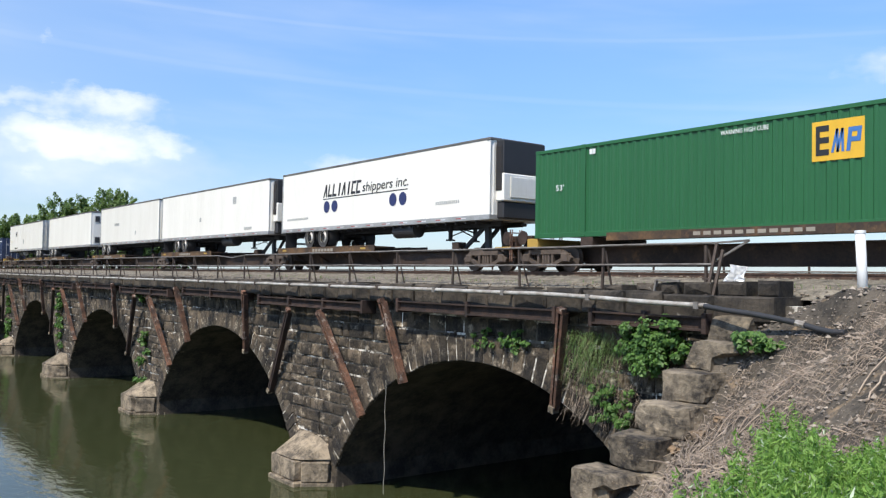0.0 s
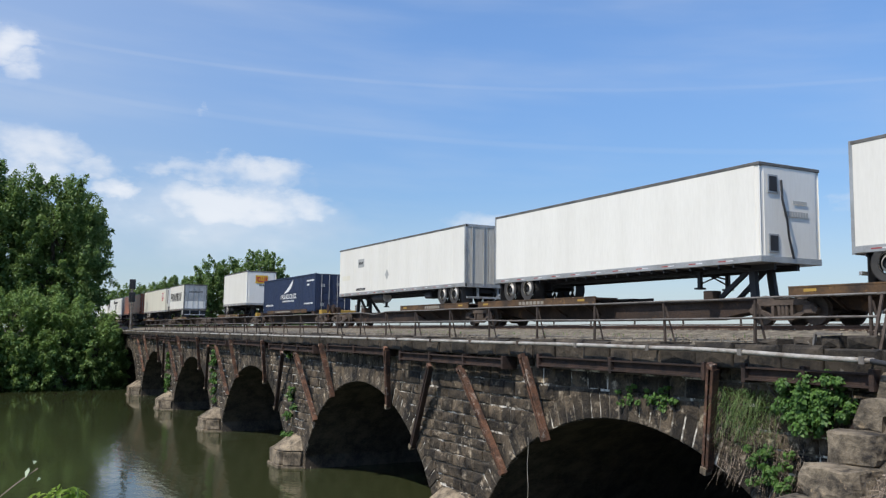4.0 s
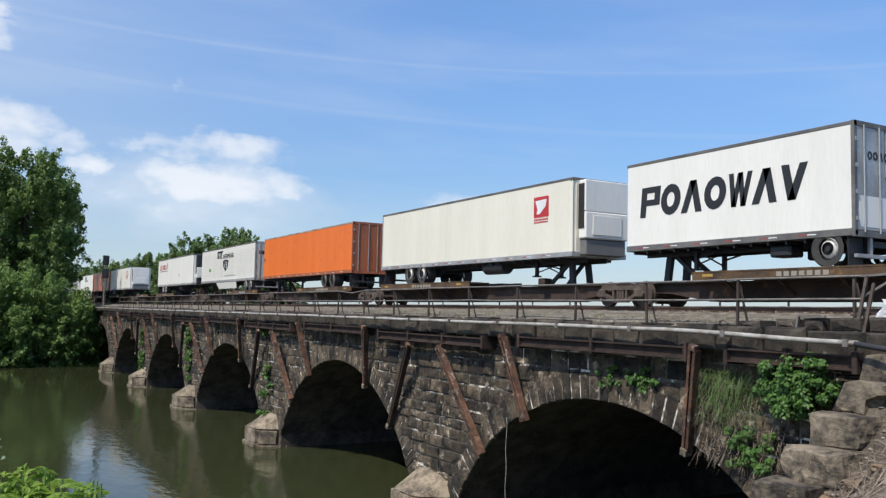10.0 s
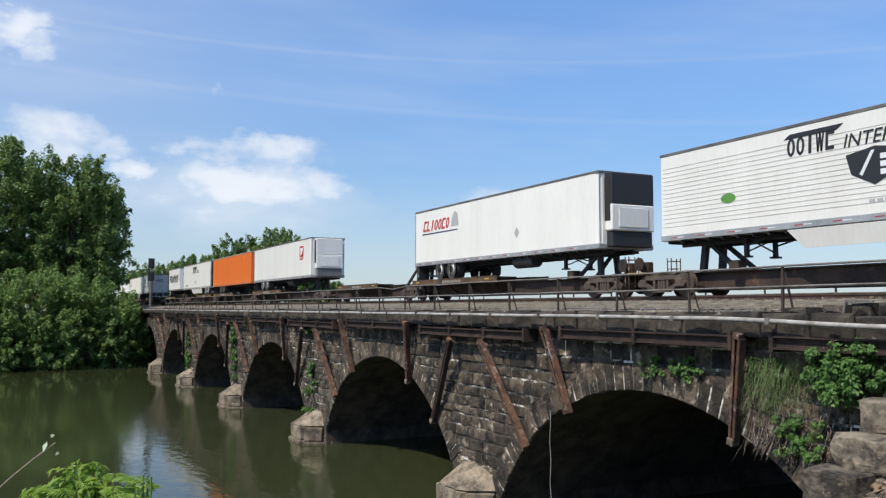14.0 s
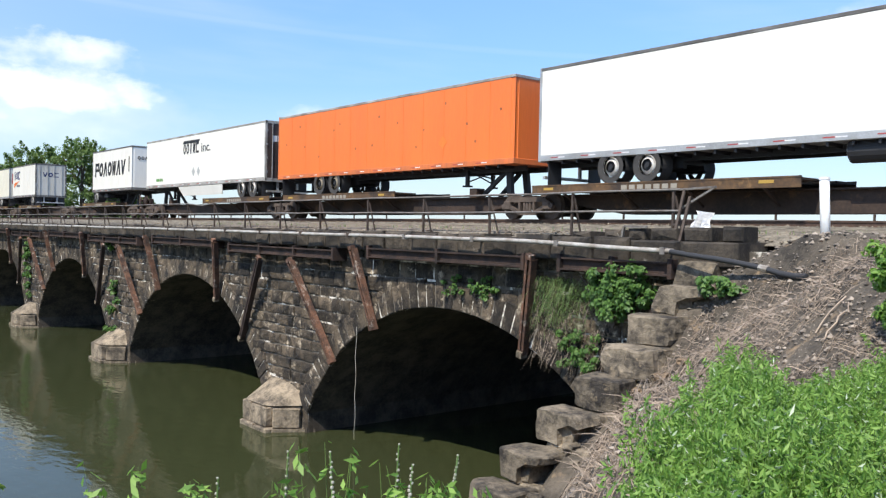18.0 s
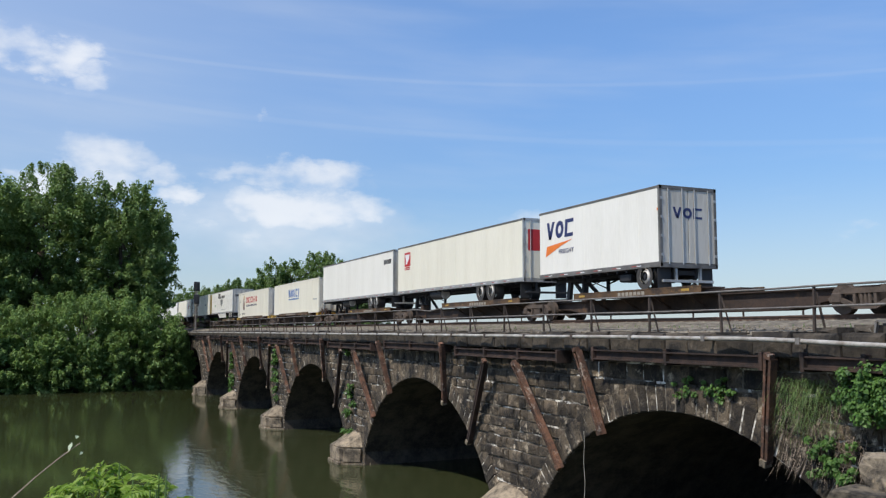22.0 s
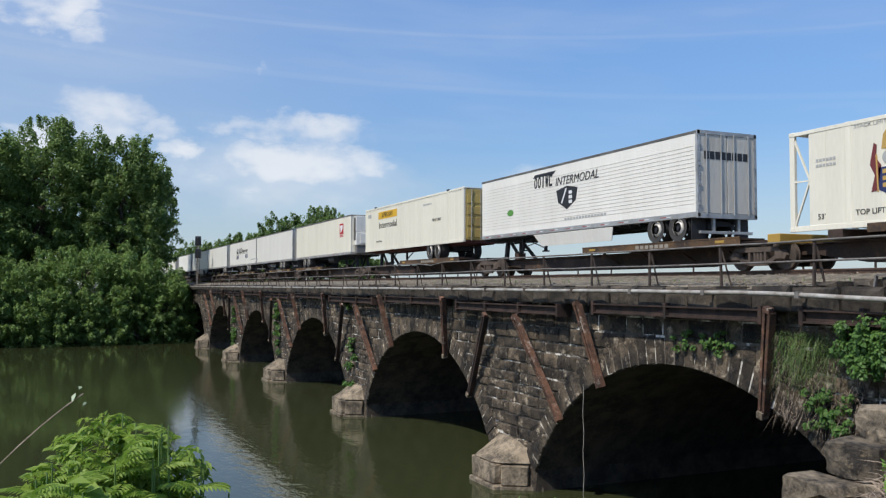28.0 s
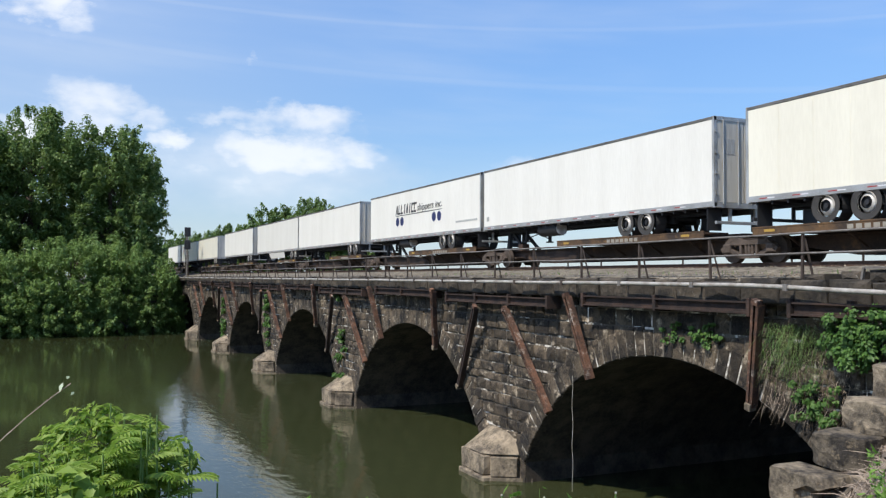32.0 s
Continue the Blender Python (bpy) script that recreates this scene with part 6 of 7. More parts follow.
words("lettering", "FREIGHT", -6.75, -5.6, 12.17, 12.36, INK_BLUE, o)
glyphs("door_brand_shape", "VDU", -0.7, 0.7, 12.95, 13.35, INK_BLUE, o, y=0.038, turn=90)
polygon("door_patch", [(-0.1, 13.3), (-0.05, 13.3), (-0.05, 13.2), (-0.1, 13.2)], INK_ORANGE, o)
o = trailer("trailer", -348.53, 16.15, -1, CREAM_T, "cream trailer with panel seams and a red badge", tank=True, door=CREAM_T, axles=(3.3, 4.45))
red_badge(o, -14.5, 12.62, 13.7)
bars("door_badge", 1, -1.05, -0.4, 12.6, 13.6, INK_RED, o, y=0.038, gap=0.0, turn=90)
bars("door_badge", 1, 0.3, 1.0, 12.6, 13.6, INK_RED, o, y=0.038, gap=0.0, turn=90)
o = trailer("trailer", -365.53, 16.15, -1, WHITE_T, "white trailer with dark small lettering near doors", seams=0, tank=True, axles=(3.33, 4.46))
bars("brand_bar", 6, -1.75, -0.35, 13.25, 13.55, INK, o, slant=0.1, gap=0.25)
o = container("container", -382.96, 16.15, 10.3, 2.9, CREAM_T, "cream container with tall blue lettering", flat=True, posts=(-14.1, -2.05), door=DOOR_W)
glyphs("brand_shape", "WADIUI", -10.4, -6.3, 11.95, 12.68, INK_MID, o, slant=0.08, y=-1.297)
bars("small_print", 16, -10.3, -6.5, 11.72, 11.84, INK_MID, o, gap=0.25, y=-1.297)
bars("small_print", 5, -1.8, -0.5, 11.5, 11.6, INK_GREY, o, y=-1.297)
o = container("container", -401.9, 16.15, 10.3, 2.9, CREAM_T, "cream container with a red and gold crest", flat=True, open_end=0.6, posts=(-14.1, -2.05), door=DOOR_W)
polygon("crest_shield", [(-13.17, 11.95), (-12.60, 11.95), (-12.60, 11.36), (-12.88, 11.22), (-13.17, 11.36)], INK_BLUE, o, -1.299)
for q in range(3):
    bars("shield_bar", 1, -13.05, -12.72, 11.42 + 0.18 * q, 11.53 + 0.18 * q, GOLD, o, gap=0.0, y=-1.306)
for sg in (-1, 1):
    polygon("crest_lion", [(-12.885 + sg * a, b) for a, b in ((0.31, 11.35), (0.52, 11.32), (0.40, 11.75), (0.55, 12.05), (0.42, 12.62), (0.33, 12.55), (0.36, 12.2), (0.20, 12.0))][::sg], MAROON, o, -1.299)
    polygon("crest_staff", [(-12.885 + sg * a, b) for a, b in ((0.29, 11.3), (0.33, 11.3), (0.37, 12.3), (0.32, 12.3))][::sg], GOLD, o, -1.304)
disc("crest_helm", -12.885, 12.2, 0.17, INK_GREY, o, 1.0, -1.299)
polygon("crest_plume", [(-13.08, 12.42), (-12.7, 12.42), (-12.66, 12.85), (-12.85, 13.02), (-13.02, 12.8)], GOLD, o, -1.299)
words("lettering", "STACK LIMIT 3 HIGH", -13.9, -12.3, 13.1, 13.2, INK_GREY, o, y=-1.297)
words("lettering", "53'", -15.15, -14.9, 10.72, 10.88, INK, o, y=-1.297)
bars("small_print", 6, -15.2, -14.5, 12.35, 12.43, INK_GREY, o, gap=0.25, y=-1.297)
bars("small_print", 6, -15.2, -14.5, 12.2, 12.28, INK_GREY, o, gap=0.25, y=-1.297)
glyphs("brand_shape", "UDUIUIAID", -11.6, -5.6, 12.05, 12.7, INK_RED, o, y=-1.297)
words("lettering", "GLOBAL TRANSPORTATION", -11.4, -5.8, 11.65, 11.84, INK_BLUE, o, y=-1.297)
words("lettering", "TOP LIFT ONLY", -13.9, -12.3, 10.75, 10.9, INK, o, y=-1.297)
o = trailer("trailer", -422.07, 16.15, -1, WHITE_T, "white ribbed trailer with black lettering and side skirt", ribs="flat", skirt=WHITE_T, seam_mat=DOOR_W)
prime_marks(o)

# container on a road chassis
o = container("container", -440.38, 16.15, 11.07, 2.95, CREAM_T, "cream container on a red road chassis, yellow panel", flat=True, posts=(-14.1, -2.05), door=surface("yellow_door", (0.50, 0.36, 0.10), (0.35, 0.25, 0.10), 0.6, 0, 1.0, 20, 0.05, 0.7))
bars("yellow_panel", 1, -13.48, -10.0, 13.30, 13.78, INK_YELLOW, o, gap=0.0, y=-1.297)
glyphs("brand_shape", "LPAUAVI", -12.75, -10.7, 13.40, 13.70, INK, o, y=-1.304)
words("lettering", "Intermodal", -13.35, -10.05, 12.68, 13.1, INK, o, y=-1.297)
words("lettering", "TOP LIFT ONLY", -4.3, -3.0, 12.55, 12.7, INK, o, y=-1.297)
words("lettering", "TOP LIFT ONLY", -13.85, -12.8, 11.75, 11.86, INK, o, y=-1.297)
bars("rail_slots", 56, -16.0, -0.15, 13.98, 14.03, INK_DIM, o, gap=0.75, y=-1.303)
bars("small_print", 7, -5.6, -4.3, 13.55, 13.65, INK_GREY, o, gap=0.3, y=-1.297)
bars("small_print", 5, -15.6, -14.9, 13.5, 13.75, INK_GREY, o, gap=0.3, y=-1.297)
for x in (-14.1, -2.05):
    bm = bmesh.new()
    box(bm, x - 0.11, x + 0.11, -1.33, -1.2, 13.98, 14.08, 0.01)
    part("lift_casting", bm, BLACK, o)
bm = bmesh.new()
for y in (-0.5, 0.5):
    box(bm, -16.1, -0.1, y - 0.08, y + 0.08, 10.95, 11.17)
for x in (-15.9, -12.5, -8, -4, -0.3):
    box(bm, x - 0.15, x + 0.15, -1.25, 1.25, 11.02, 11.17)
ch = part("chassis", bm, plain("red_chassis_paint", (0.11, 0.03, 0.025), 0.6), o, "dull red road chassis")
road_wheels(o, [-4.6, -3.5])
for y in (-0.55, 0.55):
    bm = bmesh.new()
    box(bm, -12.9, -12.78, y - 0.06, y + 0.06, 10.3, 10.96)
    box(bm, -13.0, -12.68, y - 0.13, y + 0.13, 10.26, 10.32)
    part("landing_leg", bm, BLACK, ch)
    bm = bmesh.new()
    beam(bm, (-12.84, y, 10.5), (-11.7, y, 10.95), 0.05, 0.05)
    part("leg_brace", bm, BLACK, ch)
bm = bmesh.new()
box(bm, -5.4, -2.7, -0.5, 0.5, 10.72, 10.96)
part("slider_frame", bm, BLACK, ch)

o = trailer("trailer", -459.95, 16.15, 1, CREAM_T, "cream reefer trailer with red badge and white cooler", seams=1.22, reefer="white", tank=True)
red_badge(o, -2.3)
o = trailer("trailer", -477.59, 16.15, -1, WHITE_T, "plain white trailer with grimy doors", seams=0, tank=True, axles=(3.46, 4.65))
bars("door_print", 3, -0.9, -0.4, 12.9, 13.4, INK_GREY, o, y=0.038, turn=90)
fuzzy(o, [(-15.8, 11.6, 0.25, 0.2)])
o = trailer("trailer", -494.11, 16.15, -1, WHITE_T, "white trailer with black lettering and blue spots", seams=0, tank=True, axles=(3.4, 4.55))
alliance_marks(o, -11.55)
bars("web_address", 12, -2.85, -0.3, 11.74, 11.84, INK_GREY, o, gap=0.25)
o = trailer("trailer", -512.47, 16.15, -1, WHITE_T, "plain white trailer with bright side", seams=0)
o = trailer("trailer", -528.89, 16.15, -1, WHITE_T, "plain white trailer with white side skirt", seams=0, skirt=WHITE_T)
o = trailer("trailer", -547.3, 16.15, -1, WHITE_T, "plain white trailer, dusty", seams=1.22)
o = trailer("trailer", -568.5, 16.15, -1, CREAM_T, "plain cream trailer with dull doors", seams=1.22)
o = trailer("trailer", -586, 16.15, 1, CREAM_T, "plain cream trailer with small badge", seams=0)
red_badge(o, -13.5)
o = trailer("trailer", -603.6, 16.15, -1, WHITE_T, "plain white trailer far down the train", seams=0)

# platforms: leading and trailing bounds; hitch x and side of the nose; wheel pans
CARS = [
    (-2.42, -21.50, None, (), False, True, True), (-22.00, -40.08, (-1.7, 1), ((-15.6, -11.6),), True, False, False),
    (-40.08, -57.01, (-1.5, 1), ((-14.6, -10.6),), False, False, False), (-57.01, -73.71, (-1.5, 1), ((-14.6, -10.6),), False, False, False),
    (-73.71, -90.66, (-1.5, 1), ((-14.6, -10.6),), False, False, False), (-90.66, -109.62, (-16.3, -1), ((-7.2, -0.8),), False, True, False),
    (-110.21, -127.45, None, (), True, False, True), (-127.45, -146.83, (-3.2, 1), ((-18.7, -8.6),), False, False, False),
]
CARS += [
    (-146.83, -165.42, (-17.7, -1), ((-14.0, -2.4),), False, False, False),
    (-165.42, -186.19, (-3.3, 1), ((-16.5, -12.4),), False, False, False), (-186.19, -204.76, (-17.0, -1), ((-7.4, -1.2),), False, False, False),
    (-204.76, -224.10, (-16.9, -1), ((-9.0, -1.2),), False, True, False), (-224.70, -243.16, (-1.8, 1), ((-15.8, -11.8),), True, False, False),
    (-243.16, -258.83, None, ((-11.0, -4.0),), False, False, False), (-258.83, -276.96, (-1.9, 1), ((-16.0, -11.6),), False, False, False),
]
CARS += [
    (-276.96, -293.88, (-1.2, 1), ((-15.2, -10.8),), False, False, False), (-293.88, -312.15, (-16.5, -1), ((-8.2, -0.8),), False, True, False),
    (-312.74, -330.39, (-2.6, 1), ((-10.6, -7.2),), True, False, False), (-330.39, -347.84, (-15.6, -1), ((-10.8, -7.6),), False, False, False),
    (-347.84, -364.94, (-16.2, -1), ((-7.0, -0.6),), False, False, False), (-364.94, -382.06, (-16.0, -1), ((-7.0, -0.6),), False, True, False),
    (-382.56, -400.96, None, (), True, False, True), (-400.96, -419.62, None, (), False, False, True),
]
CARS += [
    (-419.62, -438.04, (-18.0, -1), ((-9.4, -1.8),), False, False, False), (-438.04, -458.45, (-17.9, -1), ((-7.9, -2.3),), False, False, False),
    (-458.45, -476.32, (-2.2, 1), ((-16.0, -11.8),), False, False, False), (-476.32, -493.14, (-16.6, -1), ((-7.0, -1.2),), False, False, False),
    (-493.14, -511.47, (-16.5, -1), ((-7.5, -1.5),), False, False, False), (-511.47, -528.89, (-16.4, -1), ((-7.0, -0.8),), False, False, False),
    (-528.89, -546.33, (-15.3, -1), ((-6.4, -0.2),), False, False, False), (-546.33, -566.73, (-16.4, -1), ((-7.2, -1.0),), False, False, False),
]
CARS += [
    (-566.73, -585.20, (-17.2, -1), ((-8.0, -1.8),), False, False, False), (-585.20, -603.01, (-1.6, 1), ((-15.0, -10.6),), False, False, False),
    (-603.01, -620.90, (-16.0, -1), ((-7.0, -0.6),), False, True, False),
]
LOADS.append((-440.38 - 8.07, -440.38 - 15.2, -1, -440.38 - 4.6, -440.38 - 3.5))
for i, (a, b, hitch, pans, lead, tail, bx) in enumerate(CARS):
    on = [q for q in LOADS if b < q[0] < a]
    if on:
        _, pin, way, w0, w1 = on[0]
        hitch = (pin - a, way)
        lo, hi = (3.1, 4.6) if way > 0 else (4.6, 3.1)
        pans = ((max(w0 - lo, b + 0.5) - a, min(w1 + hi, a - 0.4) - a),)
    spine_car(a, b, hitch, pans, lead, tail, box_car=bx, seed=i, empty_stand=-0.35 if a == -243.16 else None)


# ---- signal mast at the far end ----
sig = new("signal_mast")
tagged(sig, "dark railway signal mast with two round heads", "signal")
bm = bmesh.new()
rod(bm, (-124, 17.3, 8.4), (-124, 17.3, 15.4), 0.13, 8)
part("mast", bm, HANDRAIL, sig)
bm = bmesh.new()
for y in (17.15, 17.6):
    rod(bm, (-124.5, y, 8.5), (-124.5, y, 15.2), 0.03, 6)
for i in range(16):
    rod(bm, (-124.5, 17.15, 8.9 + 0.4 * i), (-124.5, 17.6, 8.9 + 0.4 * i), 0.02, 5)
part("ladder", bm, POSTIRON, sig)
for z in (15.0, 13.2):
    bm = bmesh.new()
    box(bm, -123.78, -123.62, 16.88, 17.72, z - 0.66, z + 0.66, 0.07)
    hd = part("signal_head", bm, BLACK, sig)
    for q in range(3):
        bm = bmesh.new()
        rod(bm, (-123.65, 17.3, z - 0.32 + 0.32 * q), (-123.35, 17.3, z - 0.32 + 0.32 * q), 0.13, 10)
        part("hood", bm, BLACK, hd)
bm = bmesh.new()
box(bm, -124.6, -123.4, 16.5, 18.2, 8.15, 8.45, 0.03)
part("platform", bm, RUST_DARK, sig)


# ---- foliage ----
def leaf_mesh(name, pos, nrm, size, material, parent=None, slim=0.55, seed=0, droop=0.25):
    """One folded leaf at each place: two quads along a bent midrib."""
    rng = np.random.default_rng(seed)
    n = len(pos)
    nrm = nrm / (np.linalg.norm(nrm, axis=1, keepdims=True) + 1e-9)
    ref = rng.normal(size=(n, 3))
    d = np.cross(nrm, ref)
    d /= np.linalg.norm(d, axis=1, keepdims=True) + 1e-9
    s = np.cross(nrm, d)
    L = (size * rng.uniform(0.65, 1.35, n))[:, None]
    Wd = L * slim
    base, tip = pos - d * L * 0.5, pos + d * L * 0.5 - np.array([0, 0, 1]) * L * droop
    mid = pos + nrm * L * 0.10
    left, right = mid + s * Wd * 0.5 - nrm * L * 0.06, mid - s * Wd * 0.5 - nrm * L * 0.06
    co = np.stack([base, right, tip, left], 1).reshape(-1, 3).astype(np.float32)
    me = bpy.data.meshes.new(name)
    me.vertices.add(4 * n)
    me.vertices.foreach_set("co", co.ravel())
    idx = np.arange(4 * n, dtype=np.int32).reshape(-1, 4)
    tri = np.stack([idx[:, [0, 1, 2]], idx[:, [0, 2, 3]]], 1).reshape(-1)
    me.loops.add(6 * n)
    me.loops.foreach_set("vertex_index", tri)
    me.polygons.add(2 * n)
    me.polygons.foreach_set("loop_start", np.arange(0, 6 * n, 3, dtype=np.int32))
    me.polygons.foreach_set("loop_total", np.full(2 * n, 3, dtype=np.int32))
    me.materials.append(material)
    me.update()
    me.validate()
    ob = new(name, me)
    if parent is not None:
        ob.parent = parent
    return ob


def crown_points(rng, clumps, per, spread, floor=None, spray=0.0):
    """Leaves in tufts: clumps rows are x, y, z, r. spray: how far each tuft is drawn out into an upward-pointing shoot."""
    c = np.repeat(clumps, per, axis=0)
    v = rng.normal(size=(len(c), 3))
    v /= np.linalg.norm(v, axis=1, keepdims=True)
    r = (rng.random(len(c)) ** 0.45)[:, None] * c[:, 3:4] * spread
    if spray:
        way = rng.normal(size=(len(clumps), 3)) * 0.45 + np.array([0.35, 0.0, 0.42])
        away = clumps[:, :3] - clumps[:, :3].mean(0)
        way += 0.8 * away / (np.linalg.norm(away, axis=1, keepdims=True) + 1e-6)
        way /= np.linalg.norm(way, axis=1, keepdims=True)
        q = rng.uniform(-0.6, 1.0, len(c))[:, None]
        p = c[:, :3] + np.repeat(way, per, axis=0) * q * c[:, 3:4] * spray + v * r * (1.05 - 0.75 * np.maximum(q, 0))
    else:
        p = c[:, :3] + v * r * np.array([1, 1, 0.75])
    nrm = v + np.array([-0.2, -0.35, 0.9]) + rng.normal(size=v.shape) * 0.35
    if floor is not None:
        keep = p[:, 2] > floor
        p, nrm = p[keep], nrm[keep]
    return p, nrm


def tree(name, x, y, z0, top, rx, ry, seed, label, clumps=150, per=90, leaf=0.42, bottom=0.25, mat=None, category="tree", group="trees on the far bank", tuft=0.13):
    """Tapered trunk with limbs, and a crown of leafy tufts with an uneven outline."""
    rng = np.random.default_rng(seed)
    ob = new(name)
    tagged(ob, label, category, group)
    h = top - z0
    lo, hi = z0 + bottom * h, top
    cz, rz = (lo + hi) / 2, (hi - lo) / 2
    C = []
    while len(C) < clumps:
        v = rng.normal(size=3)
        v /= np.linalg.norm(v)
        k = 1 + 0.28 * noise.noise(Vector(v * 2.2) + Vector((seed * 1.7, 0, 0)))
        q = rng.random() ** 0.30
        v = np.sign(v) * np.abs(v) ** 0.78
        px, py, pz = x + v[0] * rx * q * k, y + v[1] * ry * q * k, cz + v[2] * rz * q * min(k, 1.06)
        C.append((px, py, pz, rng.uniform(0.5, 1.5) * min(rx, ry) * tuft))
    C = np.array(C)
    p, nrm = crown_points(rng, C, per, 1.0, z0 - 0.2, 1.35)
    leaf_mesh("crown", p, nrm, leaf, mat or LEAF_FAR, ob, 0.6, seed)
    bm = bmesh.new()
    r = 0.028 * h
    pts = [Vector((x, y, z0 - 0.6)), Vector((x + 0.2, y, z0 + 0.25 * h)), Vector((x - 0.1, y + 0.2, z0 + 0.5 * h)), Vector((x + 0.1, y, z0 + 0.8 * h))]
    for i in range(3):
        rod(bm, pts[i], pts[i + 1], r * (1 - 0.28 * i), 9, r * (1 - 0.28 * (i + 1)))
    part("trunk", bm, BARK, ob)
    for i in range(9):
        c = Vector(C[int(rng.integers(len(C)))][:3])
        a = pts[1].lerp(pts[3], rng.random())
        m = a.lerp(c, 0.5) + Vector((0, 0, 0.04 * h))
        bm = bmesh.new()
        rod(bm, a, m, r * 0.38, 6, r * 0.24)
        rod(bm, m, c, r * 0.24, 6, r * 0.06)
        part("limb", bm, BARK, ob)
    return ob


BIG = "tall leafy green maple tree on the far bank"
tree("tree", -131, -12.5, 6.0, 30.4, 8.0, 8.0, 1, BIG, 600, 120, 0.40, 0.08)
tree("tree", -133, -3.0, 6.0, 31.6, 8.0, 8.0, 2, BIG, 600, 120, 0.40, 0.08)
tree("tree", -131, 7.3, 6.0, 30.0, 7.0, 7.2, 3, BIG, 560, 120, 0.40, 0.06)
tree("tree", -130, -24.0, 6.0, 30.0, 8.0, 7.0, 4, BIG, 300, 60, 0.5, 0.05)
tree("tree", -141, 10.5, 6.5, 29.0, 7.0, 5.5, 5, BIG, 280, 60, 0.5, 0.05)
tree("tree", -142, -8.0, 6.5, 31.0, 8.0, 8.0, 6, BIG, 280, 60, 0.5, 0.05)
SH = "dense bright green riverside shrub overhanging the water"
for i, (x, y, top, rx, ry) in enumerate(((-120.5, 12.6, 10.8, 3.6, 3.2), (-121.5, 8.2, 13.6, 4.4, 4.2), (-122, 2.2, 14.0, 4.6, 4.6), (-122, -4.0, 12.6, 4.4, 4.4), (-122, -10.5, 13.6, 4.6, 4.8), (-122.5, -17.5, 13.2, 4.6, 4.8), (-119.5, 5.0, 8.5, 3.4, 3.6), (-119.5, -1.5, 7.8, 3.4, 3.6), (-119.8, -8.0, 8.4, 3.4, 3.8), (-119.5, -14.0, 8.0, 3.4, 3.8), (-122.5, 15.0, 8.5, 2.6, 2.0))):
    tree("shrub", x, y, 0.7, top, rx, ry, 20 + i, SH, 330, 75, 0.32, -0.04, LEAF_FAR2, "shrub", "shrubs on the far bank", 0.15)
FARL = "distant green tree beyond the railway line"
for i, (y, top, r) in enumerate(((34, 20, 5), (41, 22, 5), (48, 24.5, 5.5), (54, 25, 5), (60, 30.5, 5.2), (67, 31, 5.5), (74.5, 34, 7), (81, 29, 4.5), (28, 18, 5), (86, 20, 5), (93, 17, 5))):
    tree("tree", -260 - 4 * (i % 3), y, 6.8, top, r, r, 50 + i, FARL, 240, 50, 0.7, 0.0, LEAF_FAR, "tree", "distant trees", 0.17)

# low greenery along the waterline
rng = np.random.default_rng(77)
cl = np.array([(-118.2 - rng.random() * 1.6, -22 + 38 * rng.random(), 1.0, rng.uniform(0.3, 0.6)) for _ in range(160)])
p, nrm = crown_points(rng, cl, 40, 1.0, 1.0)
tagged(leaf_mesh("waterside_greenery", p, nrm, 0.3, LEAF_FAR2, None, 0.6, 3), "low green plants at the far waterline", "plants", kind="stuff")


# ---- plants on the abutment ----
def on_wall(name, spots, per, leaf, mat, label, category, seed, slim=0.7):
    rg = np.random.default_rng(seed)
    c = np.array([(x + rg.normal() * 0.1, y, z, r) for x, y, z, r in spots])
    p, nrm = crown_points(rg, c, per, 1.0)
    p[:, 1] = np.minimum(p[:, 1], WALL_Y - 0.03)
    nrm[:, 1] -= 0.6
    return tagged(leaf_mesh(name, p, nrm, leaf, mat, None, slim, seed), label, category, kind="stuff" if label else "")


rnd = random.Random(31)
spots = [(-12.75 + max(-1.3, min(0.8, rnd.gauss(0, 0.45))), 15.95 + rnd.uniform(-0.25, 0.25), 7.45 + max(-0.6, min(0.6, rnd.gauss(0, 0.32))), rnd.uniform(0.12, 0.26)) for _ in range(66)]
ivy = new("ivy_bush")
tagged(ivy, "bushy green vine hanging over the stone abutment", "bush")
for q in range(3):
    lf = on_wall("foliage", spots[q::3], 64, 0.10, LEAF_BUSH, "", "", 1 + q)
    lf.parent = ivy
for q in range(6):
    tube("stem", [(-13.1 + 0.35 * (q - 3) * k / 4, 16.2 - 0.05 * k, 6.5 + 0.35 * k) for k in range(5)], 0.018, BARK, ivy)
spots = [(-18.6 + rnd.uniform(-1.2, 1.3), 16.22, 7.15 + rnd.uniform(-0.3, 0.35), rnd.uniform(0.08, 0.17)) for _ in range(20)]
on_wall("wall_weed", spots, 30, 0.10, LEAF_BUSH, "green weeds sprouting from the arch joints", "weeds", 2)
spots = [(-14.0 + rnd.uniform(-0.7, 0.5), 16.12, 5.85 + rnd.uniform(-0.5, 0.5), rnd.uniform(0.08, 0.18)) for _ in range(24)]
on_wall("wall_weed", spots, 34, 0.11, LEAF_BUSH, "green weeds growing on the abutment stones", "weeds", 3)
for k in range(2, 5):
    spots = [(arch_x(k) + 9.0 + rnd.gauss(0, 0.35), 16.15, 2.6 + 5.2 * rnd.random() ** (0.6 if k == 3 else 1.4), rnd.uniform(0.12, 0.34)) for _ in range(26 if k > 2 else 12)]
    on_wall("creeper", spots, 34, 0.22, LEAF_BUSH, "green creeper climbing the bridge pier", "creeper", 5 + k)
spots = [(-9.55 + rnd.uniform(-0.45, 0.45), 15.1 + rnd.uniform(-0.25, 0.25), 7.78 + rnd.uniform(-0.12, 0.18), rnd.uniform(0.08, 0.17)) for _ in range(22)]
